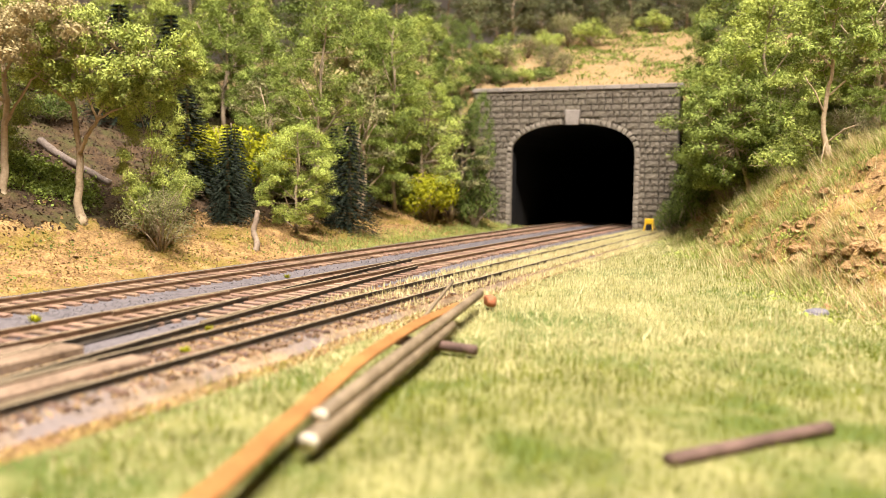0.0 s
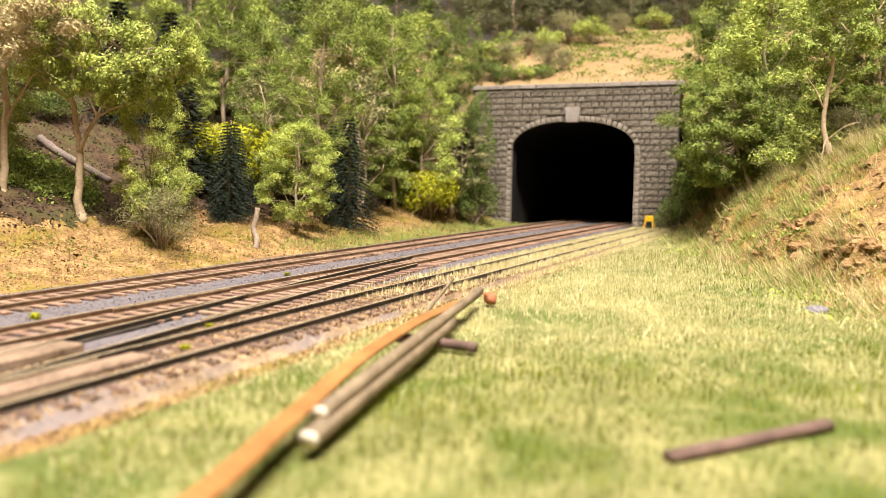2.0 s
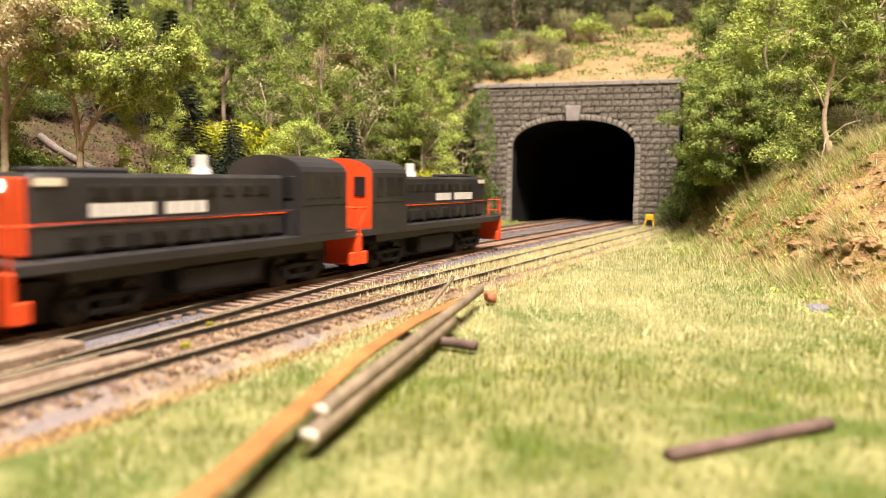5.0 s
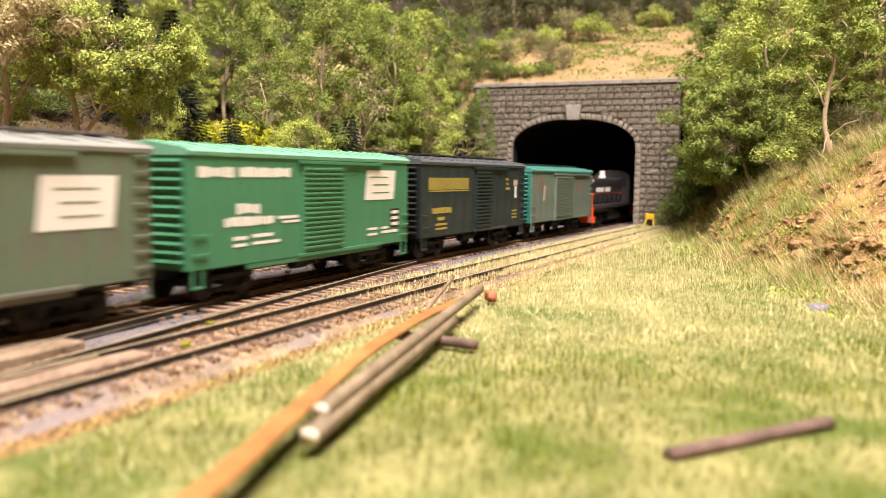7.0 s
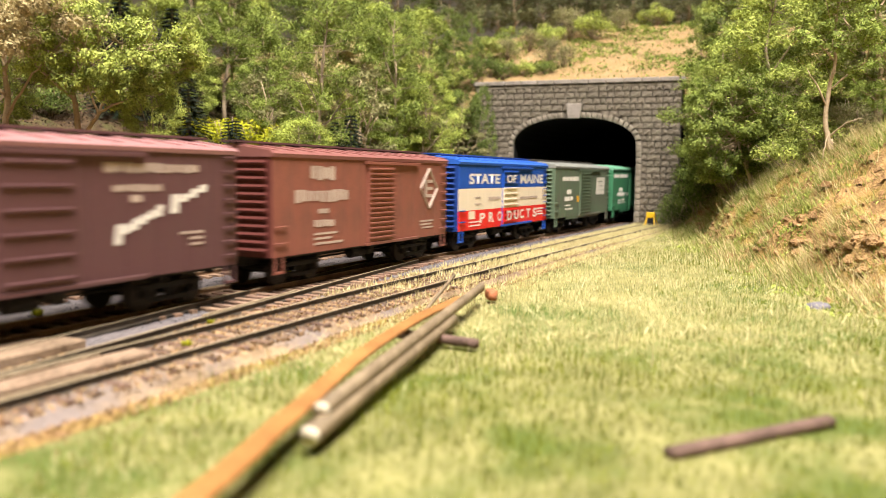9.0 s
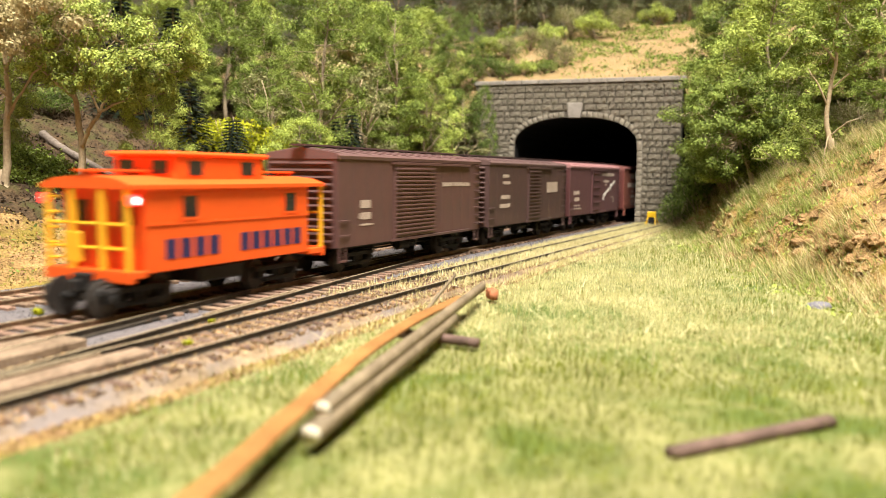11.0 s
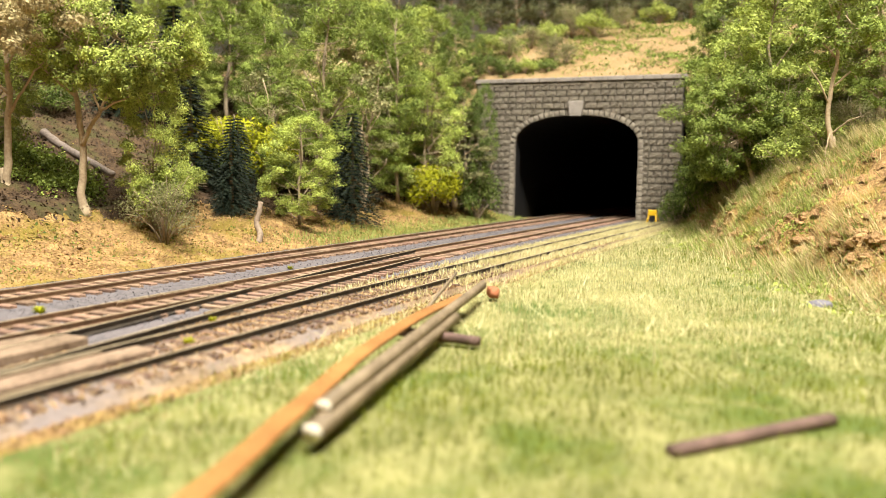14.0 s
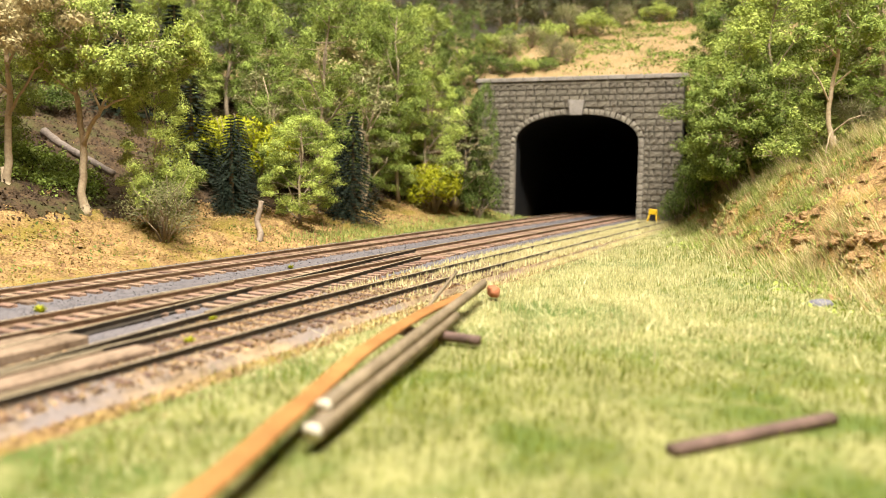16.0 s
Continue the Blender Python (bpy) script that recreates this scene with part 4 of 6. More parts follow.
def crossing_plank(l0, l1, s0, s1, top):
    """One board along the track, its edges worn and its end cut square."""
    bm = bmesh.new()
    rings = []
    n = 14
    for k in range(n + 1):
        q = s0 + (s1 - s0) * k / n
        w = 0.16 * math.sin(q * 0.31 + l0)
        ring = []
        for l, z in ((l0, -3.2), (l0, top - 0.35), (l0 + 0.4, top), (l1 - 0.4, top + 0.05), (l1, top - 0.4), (l1, -3.2)):
            x, y = at(q, l + w)
            ring.append(bm.verts.new((x * 0.001, y * 0.001, (z + 0.1 * math.sin(q * 0.17 + l)) * 0.001)))
        rings.append(ring)
    for u, v in zip(rings, rings[1:]):
        for j in range(6):
            bm.faces.new((u[j], u[(j + 1) % 6], v[(j + 1) % 6], v[j]))
    bm.faces.new(rings[0][::-1]); bm.faces.new(rings[-1])
    part("plank", bm, CROSSING_WOOD, plank_crossing)


for l0, l1, s1, top in ((11.0, 18.6, -193, -0.5), (18.9, 27.2, -190, -0.2), (44.0, 50.6, -191, -0.3), (-6.4, 0.4, -214, -0.9), (0.7, 7.2, -206, -0.8)):
    crossing_plank(l0, l1, -420, s1, top)

PLANK = surface("orange_stained_plank", (0.20, 0.085, 0.022), (0.38, 0.185, 0.055), 0.75, 80.0, 0.4, 900.0)
GREYWOOD = surface("weathered_grey_timber", (0.11, 0.08, 0.047), (0.28, 0.215, 0.135), 0.7, 90.0, 0.5, 900.0)
CUTWOOD = surface("pale_cut_end", (0.55, 0.48, 0.36), (0.75, 0.68, 0.55), 0.5, 300.0, 0.2)
DARKWOOD = surface("dark_weathered_stick", (0.06, 0.038, 0.03), (0.19, 0.12, 0.095), 0.85, 120.0, 0.6)
YELLOW_P = paint("yellow_bumper_paint", (0.80, 0.50, 0.02), 0.5)
REDTIE = surface("red_brown_end_grain", (0.24, 0.07, 0.03), (0.45, 0.17, 0.08), 0.8, 200.0, 0.4)


def beam(name, a, b, half_w, half_h, mat, label, end_mat=None, category="timber", rounded=True):
    """A squared timber with softened edges and its own cut end, from a to b."""
    a, b = Vector(a), Vector(b)
    L = (b - a).length
    q = (b - a).to_track_quat("X", "Z")
    bm = bmesh.new()
    n = 8
    rings = []
    for k in range(n + 1):
        x = L * k / n
        ring = []
        for j in range(12):
            t = (j + 0.5) * math.pi / 6
            e = 0.45 if not rounded else 0.8
            c, s = math.cos(t), math.sin(t)
            y = half_w * math.copysign(abs(c) ** e, c) * random.uniform(0.95, 1.05)
            z = half_h * math.copysign(abs(s) ** e, s) * random.uniform(0.95, 1.05)
            ring.append(bm.verts.new((x * 0.001, y * 0.001, z * 0.001)))
        rings.append(ring)
    for r0, r1 in zip(rings, rings[1:]):
        for j in range(12):
            bm.faces.new((r0[j], r0[(j + 1) % 12], r1[(j + 1) % 12], r1[j]))
    f0, f1 = bm.faces.new(rings[0][::-1]), bm.faces.new(rings[-1])
    f0.material_index = f1.material_index = 1
    ob = link_bm(name, bm, [mat, end_mat or mat], True)
    ob.matrix_world = Matrix.Translation(a * 0.001) @ q.to_matrix().to_4x4()
    return tagged(ob, label, category)




def warped_plank():
    """A thin board, bent along its length."""
    path = [(-33.2, 74), (-29.3, 94.8), (-27.1, 109.9), (-23.5, 135.6), (-18.6, 168), (-11.6, 199.7), (-3.2, 228), (5.8, 252)]
    ts = np.linspace(0, len(path) - 1, 29)
    px = np.interp(ts, range(len(path)), [q[0] for q in path]); py = np.interp(ts, range(len(path)), [q[1] for q in path])
    px = np.convolve(np.pad(px, 2, mode="reflect", reflect_type="odd"), np.ones(5) / 5, "valid")
    bm = bmesh.new()
    rings = []
    for k in range(29):
        dx, dy = px[min(k + 1, 28)] - px[max(k - 1, 0)], py[min(k + 1, 28)] - py[max(k - 1, 0)]
        n = math.hypot(dx, dy)
        ring = []
        for w, z in ((-2.0, 2.3), (-2.1, 2.9), (-1.8, 3.2), (1.8, 3.3), (2.1, 3.0), (2.0, 2.4)):
            ring.append(bm.verts.new(((px[k] + dy / n * w) * 0.001, (py[k] - dx / n * w) * 0.001, (z + 0.1 * math.sin(k * 0.9)) * 0.001)))
        rings.append(ring)
    for u, v in zip(rings, rings[1:]):
        for j in range(6):
            bm.faces.new((u[j], u[(j + 1) % 6], v[(j + 1) % 6], v[j]))
    bm.faces.new(rings[0][::-1]); bm.faces.new(rings[-1])
    return tagged(link_bm("plank", bm, PLANK), "long warped orange-brown plank lying in the grass", "timber")


warped_plank()
beam("timber", (-19.8, 128.5, 3.2), (13.2, 275, 3.2), 1.4, 1.4, GREYWOOD, "long grey weathered pole with a pale cut end", CUTWOOD)
beam("timber", (-20.6, 122, 1.0), (2.8, 225, 0.9), 1.65, 1.55, GREYWOOD, "short grey timber with a pale cut end", CUTWOOD)
beam("pole", (-6.5, 226, 1.2), (4.2, 304, 3.6), 0.55, 0.55, GREYWOOD, "thin grey pole lying in the grass")
beam("cross_timber", (-12.0, 213, -0.9), (8.8, 201, -0.9), 1.5, 1.3, DARKWOOD, "dark timber stub under the lumber")
beam("stick", (36.0, 122.5, -1.3), (68.9, 138.5, -0.6), 1.4, 1.1, DARKWOOD, "dark weathered stick in the grass", category="stick")
beam("tie_end", (16.6, 282, 0.0), (17.4, 275, 0.3), 1.7, 1.9, REDTIE, "red-brown timber stub standing out of the grass", rounded=False)


def stone_lump(x, y, r, label, mat):
    bm = bmesh.new()
    bmesh.ops.create_icosphere(bm, subdivisions=3, radius=r * 0.001)
    for v in bm.verts:
        k = 1 + 0.25 * noise.noise(v.co * 400 + Vector((x, y, 0)))
        v.co = Vector((v.co.x * k * 1.3, v.co.y * k, v.co.z * k * 0.55))
    ob = link_bm("stone", bm, mat)
    ob.matrix_world = mm(x, y, stand_ground(x, y) + r * 0.25)
    return tagged(ob, label, "stone")


def stand_ground(x, y):
    return float(ground(x, y))


SLATE = surface("pale_grey_stone", (0.10, 0.095, 0.11), (0.22, 0.21, 0.235), 0.8, 150.0, 0.5)
BROWN_ROCK = surface("ochre_rock", (0.17, 0.09, 0.04), (0.55, 0.35, 0.16), 0.95, 120.0, 0.9, dist=0.003)
stone_lump(128.5, 271, 3.2, "pale grey stone at the edge of the meadow", SLATE)

# wheel stop at the siding's end
bump = tagged(new("bumper"), "yellow wheel-stop bumper at the siding's end", "bumper")
_bx, _by = at(396, 47.0)
bump.matrix_world = pose(_bx * 0.001, _by * 0.001, 0.0005, 0, 0, -math.degrees(heading(396))) @ Matrix.Diagonal((0.8, 0.8, 0.8, 1))
part("buffer_beam", box(bmesh.new(), -4.8, 4.8, -2.2, 0.6, 6.2, 12.6, bevel=0.6), YELLOW_P, bump, "yellow buffer beam")
for s in (-1, 1):
    bm = bmesh.new()
    rod(bm, (s * 3.2, 0, 9), (s * 6.2, -8, -5.5), 0.7, 0.7, 6)
    rod(bm, (s * 4.0, 0, 9), (s * 7.6, 8, -5.5), 0.7, 0.7, 6)
    part("strut", bm, YELLOW_P, bump, "yellow splayed strut")
part("foot", box(bmesh.new(), -3, 3, -1.5, 5, -5.5, 6.4, bevel=0.3), BLACK, bump, "dark bumper block")


def log(points, r0, r1, label, mat=None):
    bm = bmesh.new()
    fine = []
    for k in range(17):
        t = k / 16 * (len(points) - 1)
        q = [np.interp(t + o, range(len(points)), [p[c] for p in points]) for c in range(3) for o in (-0.35, 0.0, 0.35)]
        fine.append((sum(q[0:3]) / 3, sum(q[3:6]) / 3, sum(q[6:9]) / 3))
    points = fine
    rings = []
    for k, c in enumerate(points):
        a, b = Vector(points[max(k - 1, 0)]), Vector(points[min(k + 1, 16)])
        q = (b - a).to_track_quat("Z", "Y")
        rad = (r0 + (r1 - r0) * k / 16) * (1 + 0.08 * math.sin(k * 2.1))
        rings.append([bm.verts.new((Vector(c) + q @ Vector((math.cos(j * math.pi / 5) * rad, math.sin(j * math.pi / 5) * rad, 0))) * 0.001) for j in range(10)])
    for u, v in zip(rings, rings[1:]):
        for j in range(10):
            bm.faces.new((u[j], u[(j + 1) % 10], v[(j + 1) % 10], v[j]))
    bm.faces.new(rings[0][::-1]); bm.faces.new(rings[-1])
    return tagged(link_bm("log", bm, mat or LOGWOOD, True), label, "log")


LOGWOOD = surface("pale_dead_wood", (0.15, 0.11, 0.075), (0.33, 0.255, 0.185), 0.85, 90.0, 0.7, 700.0)
GREYLOG = surface("grey_dead_wood", (0.12, 0.095, 0.08), (0.27, 0.22, 0.18), 0.9, 90.0, 0.7, 700.0)


SOIL_CRUMB = surface("ochre_crumb", (0.15, 0.078, 0.028), (0.56, 0.36, 0.15), 0.95, 60.0, 0.3, island=0.5)


def crumbs():
    """Clods and small rocks over the ochre slopes."""
    r = random.Random(3)
    bm = bmesh.new()
    for k in range(1500):
        if k % 2:
            s = r.uniform(-150, 420); lat = -84 - r.uniform(0, 130) ** 0.92
            x, y = at(s, lat)
        else:
            y = r.uniform(200, 700); x = float(toe_x(y)) + r.uniform(-6, 70)
        z = float(ground(x, y)); q = r.uniform(0.5, 1.9) * (1.9 if k % 6 == 0 else 1)
        vs = [bm.verts.new(((x + q * r.uniform(.6, 1.2) * math.cos(a)) * 0.001, (y + q * r.uniform(.6, 1.2) * math.sin(a)) * 0.001, (z - 0.3) * 0.001)) for a in (0, 1.25, 2.5, 3.8, 5.0)]
        top = [bm.verts.new((v.co.x * 0.45 + x * 0.00055, v.co.y * 0.45 + y * 0.00055, (z + q * r.uniform(0.4, 0.9)) * 0.001)) for v in vs]
        for i in range(5):
            bm.faces.new((vs[i], vs[(i + 1) % 5], top[(i + 1) % 5], top[i]))
        bm.faces.new(top)
    return tagged(link_bm("soil_clods", bm, BROWN_ROCK), "ochre clods and crumbs of soil on the slopes", "soil", kind="stuff")


crumbs()

log([(-107, 453, -1), (-106, 458, 5), (-110, 461, 11), (-108, 462, 17), (-107.5, 464, 24)], 1.9, 1.4, "pale crooked dead log leaning on the slope")
log([(-247, 490, 64), (-232, 482, 55), (-216, 473, 48.5), (-192, 468, 36.5)], 2.6, 1.8, "grey fallen log on the wooded slope", GREYLOG)
log([(8, 733, 5), (5, 737, 12), (2, 742, 19), (0, 748, 26)], 1.8, 1.3, "pale dead log below the trees")


def bank_rocks():
    """Ochre rock knobs breaking out of the bank."""
    r = random.Random(21)
    verts, faces = [], []
    ico = bmesh.new(); bmesh.ops.create_icosphere(ico, subdivisions=2, radius=1.0)
    base = [v.co.copy() for v in ico.verts]; tri = [[v.index for v in f.verts] for f in ico.faces]
    ico.free()
    for k in range(460):
        y = r.uniform(190, 690)
        e = abs(r.gauss(0, 1)) * 15 + 6
        q = r.uniform(0.6, 1.5) if k % 7 else r.uniform(1.6, 3.4)
        if k < 40:
            y, e, q = 270 + k * 3.4 + r.uniform(-4, 4), r.uniform(19, 27), r.uniform(1.6, 3.4)
        elif k < 70:
            y, e, q = r.uniform(420, 640), r.uniform(12, 20), r.uniform(2.0, 3.6)
        x = float(toe_x(y)) + e
        z = float(ground(x, y)) - q * (0.3 if k < 40 else 0.1)
        off = Vector((r.uniform(0, 50), r.uniform(0, 50), 0))
        o = len(verts)
        for c in base:
            m = q * (1 + 0.45 * noise.noise(c * 1.3 + off) + 0.2 * noise.noise(c * 3.7 + off))
            verts.append(((x + c.x * m * 1.2) * 0.001, (y + c.y * m * 1.4) * 0.001, (z + c.z * m * 0.7) * 0.001))
        faces += [[i + o for i in t] for t in tri]
    return tagged(raw("bank_rock", verts, faces, BROWN_ROCK), "ochre rock knobs and rubble on the bank", "rock", kind="stuff")


bank_rocks()

# ---- vegetation ----
LEAF_BRIGHT = leafy("bright_foliage", (0.050, 0.078, 0.011), (0.62, 0.71, 0.160), 0.15)
LEAF_OLIVE = leafy("olive_foliage", (0.022, 0.044, 0.007), (0.41, 0.51, 0.100), 0.12)
LEAF_PALE = leafy("pale_foliage", (0.28, 0.23, 0.10), (0.76, 0.64, 0.34))
LEAF_DEEP = leafy("deep_green_foliage", (0.011, 0.023, 0.005), (0.25, 0.335, 0.066), 0.12)
LEAF_YELLOW = leafy("yellow_green_foliage", (0.16, 0.18, 0.006), (0.55, 0.55, 0.02))
LEAF_GREY = leafy("grey_green_foliage", (0.09, 0.10, 0.035), (0.40, 0.38, 0.17))
LEAF_FAR = leafy("dull_far_foliage", (0.04, 0.054, 0.024), (0.27, 0.29, 0.135))
NEEDLE = leafy("blue_green_needles", (0.004, 0.008, 0.004), (0.030, 0.044, 0.024), 0.0)
BARK = surface("grey_brown_bark", (0.20, 0.15, 0.10), (0.42, 0.33, 0.22), 0.9, 90.0, 0.6, 800.0)
BARK_PALE = surface("pale_bark", (0.28, 0.205, 0.125), (0.52, 0.415, 0.27), 0.9, 90.0, 0.5, 800.0)
# litter brown, taken darker to hold the canopy's shade
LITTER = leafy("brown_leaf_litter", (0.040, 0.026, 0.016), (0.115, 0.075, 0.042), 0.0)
GRASS_DRY = leafy("dry_grass_fibre", (0.50, 0.45, 0.19), (0.84, 0.77, 0.46), 0.3)
GRASS_GREEN = leafy("green_grass_fibre", (0.075, 0.100, 0.004), (0.26, 0.290, 0.016), 0.3)
GRASS_BANK = leafy("bank_green_fibre", (0.13, 0.17, 0.035), (0.46, 0.49, 0.145), 0.3)
GRASS_VERGE = leafy("pale_green_fibre", (0.17, 0.22, 0.05), (0.46, 0.52, 0.16), 0.3)
GRASS_STRAW = leafy("straw_fibre", (0.36, 0.28, 0.12), (0.72, 0.60, 0.34), 0.3)

rng = np.random.default_rng(7)


def poly_mesh(name, corners, material, parent=None):
    """A mesh of loose polygons from an array (polygons, corners, 3), in millimetres."""
    n, k = corners.shape[:2]
    me = bpy.data.meshes.new(name)
    me.vertices.add(n * k)
    me.vertices.foreach_set("co", (corners.reshape(-1) * 0.001).astype(np.float32))
    me.loops.add(n * k)
    me.loops.foreach_set("vertex_index", np.arange(n * k, dtype=np.int32))
    me.polygons.add(n)
    me.polygons.foreach_set("loop_start", np.arange(0, n * k, k, dtype=np.int32))
    me.materials.append(material)
    me.update(calc_edges=True)
    ob = new(name, me)
    ob.parent = parent
    return ob


def unit(v):
    return v / np.maximum(np.linalg.norm(v, axis=-1, keepdims=True), 1e-9)


def leaves_at(points, outward, size, up=0.35):
    """Small lozenge leaves round points, facing out and up at random."""
    n = len(points)
    normal = unit(outward * 1.1 + rng.normal(0, 0.5, (n, 3)) + np.array([0, 0, up]))
    a = unit(np.cross(normal, rng.normal(0, 1, (n, 3))))
    b = np.cross(normal, a)
    s = size * rng.uniform(0.55, 1.35, (n, 1))
    l = points
    return np.stack([l - a * s, l - b * s * 0.55 + normal * s * 0.15, l + a * s, l + b * s * 0.55 + normal * s * 0.15], 1)


def bent(bm, pts, r0, r1, seg=6):
    """One unbroken tapered tube along a list of points, in millimetres."""
    pts = [Vector(q) * 0.001 for q in pts]
    rings = []
    n = len(pts) - 1
    for i, c in enumerate(pts):
        d = (pts[min(i + 1, n)] - pts[max(i - 1, 0)]).normalized()
        a = d.cross(Vector((0.31, 0.95, 0.02))).normalized()
        b = d.cross(a)
        r = (r0 + (r1 - r0) * i / n) * 0.001
        rings.append([bm.verts.new(c + (a * math.cos(k * 2 * math.pi / seg) + b * math.sin(k * 2 * math.pi / seg)) * r) for k in range(seg)])
    for u, v in zip(rings, rings[1:]):
        for k in range(seg):
            bm.faces.new((u[k], u[(k + 1) % seg], v[(k + 1) % seg], v[k]))
    bm.faces.new(rings[0][::-1]); bm.faces.new(rings[-1])


def make_tree(label, seed, height, radius, first, clumps, clump_r, leaves, leaf, leaf_mat, bark, trunk_r, lean=0.0, stems=1, name="tree", category="tree", hollow=0.5, simple=True):
    """A tapered trunk with limbs, and a crown of clumps of small leaves; millimetres."""
    r = np.random.default_rng(seed)
    thing = tagged(new(name), label, category)
    bm = bmesh.new()
    crown = []
    for stem in range(stems):
        ang = r.uniform(0, 6.28)
        spread = radius * (0.25 if stems > 1 else 0.0)
        n = 7
        pts = []
        for i in range(n + 1):
            k = i / n
            wob = trunk_r * 0.9
            pts.append(np.array([lean * height * k * k + spread * math.cos(ang) * k + r.normal(0, wob) * (0 < k), spread * math.sin(ang) * k + r.normal(0, wob) * (0 < k), height * 0.93 * k - 3 * (k == 0)]))
        bent(bm, pts, trunk_r, trunk_r * 0.22, 7)
        for q in range(3):
            a = q * 2.1 + r.uniform(0, 1)
            rod(bm, pts[0] + np.array([0, 0, 4.0]), pts[0] + np.array([math.cos(a) * trunk_r * 2.0, math.sin(a) * trunk_r * 2.0, -1.5]), trunk_r * 0.8, trunk_r * 0.4, 5)
        skeleton = [(pts[j] * (1 - f) + pts[j + 1] * f, trunk_r * (1 - 0.8 * (j + f) / n)) for j in range(n) for f in (0.0, 0.5) if (j + f) / n > first * 0.55]
        limbs = 7
        for q in range(limbs):
            k0 = first * 0.6 + (0.72 - first * 0.6) * q / limbs
            j = min(int(k0 * n), n - 1)
            f = k0 * n - j
            p0 = pts[j] * (1 - f) + pts[j + 1] * f
            a = q * 2.4 + r.normal(0, 0.3) + ang
            reach = radius * r.uniform(0.55, 0.8) * (1 - 0.3 * q / limbs)
            rise = height * r.uniform(0.12, 0.26)
            p3 = p0 + np.array([math.cos(a) * reach, math.sin(a) * reach, rise])
            p1 = p0 * 0.65 + p3 * 0.35 + np.array([0, 0, -0.06 * reach]) + r.normal(0, 1.5, 3)
            p2 = p0 * 0.3 + p3 * 0.7 + np.array([0, 0, 0.03 * reach]) + r.normal(0, 2.0, 3)
            t0 = trunk_r * (0.62 - 0.35 * k0)
            bent(bm, [p0, p1, p2, p3], t0, t0 * 0.35, 6)
            skeleton += [(p1, t0 * 0.75), ((p1 + p2) / 2, t0 * 0.65), (p2, t0 * 0.5), (p3, t0 * 0.35)]
        sk = np.array([s_[0] for s_ in skeleton])
        for c in range(clumps // stems):
            k = first + (1 - first) * (c + r.uniform(0, 1)) / (clumps // stems)
            prof = math.sin(math.pi * min(max(0.12 + 0.84 * (k - first) / (1 - first), 0), 1)) ** 0.6
            a = c * 2.4 + r.normal(0, 0.5)
            d = radius * prof * r.uniform(hollow, 1.0)
            axis = pts[min(int(k * n), n)]
            p2 = np.array([axis[0] + math.cos(a) * d, axis[1] + math.sin(a) * d, height * k * 0.97])
            dist = np.linalg.norm((sk - p2) * np.array([1, 1, 1.2]), axis=1) + 60 * (sk[:, 2] > p2[2] + 2)
            j = int(np.argmin(dist))
            p0, th = skeleton[j]
            th = min(th * 0.7, trunk_r * 0.4)
            p1 = p0 * 0.5 + p2 * 0.5 + r.normal(0, 1.5, 3)
            bent(bm, [p0, p1, p2], th, th * 0.35, 4)
            for q in range(2):
                w = p2 + r.normal(0, clump_r * 0.75, 3)
                rod(bm, p1 * 0.4 + p2 * 0.6, w, th * 0.4, th * 0.15, 3)
            m = int(leaves * r.uniform(0.7, 1.3))
            v = unit(r.normal(0, 1, (m, 3)))
            rad = clump_r * r.uniform(0.7, 1.25)
            v[:, 2] = np.where(v[:, 2] < -0.45, -v[:, 2] * r.uniform(-0.8, 1.0, m), v[:, 2])
            v2 = v * (r.uniform(0.05, 1, (m, 1)) ** 0.33) * np.array([1.05, 1.05, 1.0]) * rad
            lump = 1 + 0.45 * np.sin(v[:, :1] * 5 + c) * np.cos(v[:, 1:2] * 6 + c)
            lf = leaves_at(p2 + v2 * lump, v, leaf)
            crown.append(lf[:, :3] if simple else lf)
    part("trunk", bm, bark, thing, "bare wire-like trunk and limbs", smooth=True)
    ob = poly_mesh("crown", np.concatenate(crown), leaf_mat, thing)
    return thing


def make_conifer(label, seed, height, radius):
    r = np.random.default_rng(seed)
    thing = tagged(new("conifer"), label, "tree")
    part("trunk", rod(bmesh.new(), (0, 0, -3), (0, 0, height * 0.97), height * 0.022, height * 0.004, 7), BARK, thing, "thin dark trunk")
    quads = []
    tiers = 30
    for t in range(tiers):
        k = t / tiers
        z = height * (0.06 + 0.94 * k)
        reach = radius * (1 - k) ** 0.85 + 1.0
        nb = int(9 + 10 * (1 - k))
        for b in range(nb):
            a = b * 6.283 / nb + r.uniform(-0.25, 0.25) + t * 0.7
            L = reach * r.uniform(0.75, 1.12)
            u = np.array([math.cos(a), math.sin(a), 0.0]); w = np.array([-math.sin(a), math.cos(a), 0.0])
            for q in range(9):
                f = (q + r.uniform(0, 1)) / 9
                c = u * L * f + np.array([0, 0, z - L * 0.42 * f * f + 0.6])
                for sd in (-1, 1):
                    tip = c + w * sd * (2.6 * (1 - 0.5 * f)) + u * 2.4 + np.array([0, 0, r.uniform(-1.2, 0.6)])
                    nrm = np.array([0, 0, 0.34])
                    quads.append([c - u * 0.5, c + nrm - u * 0.3, tip, c - nrm + u * 0.5])
    poly_mesh("needles", np.array(quads), NEEDLE, thing)
    return thing


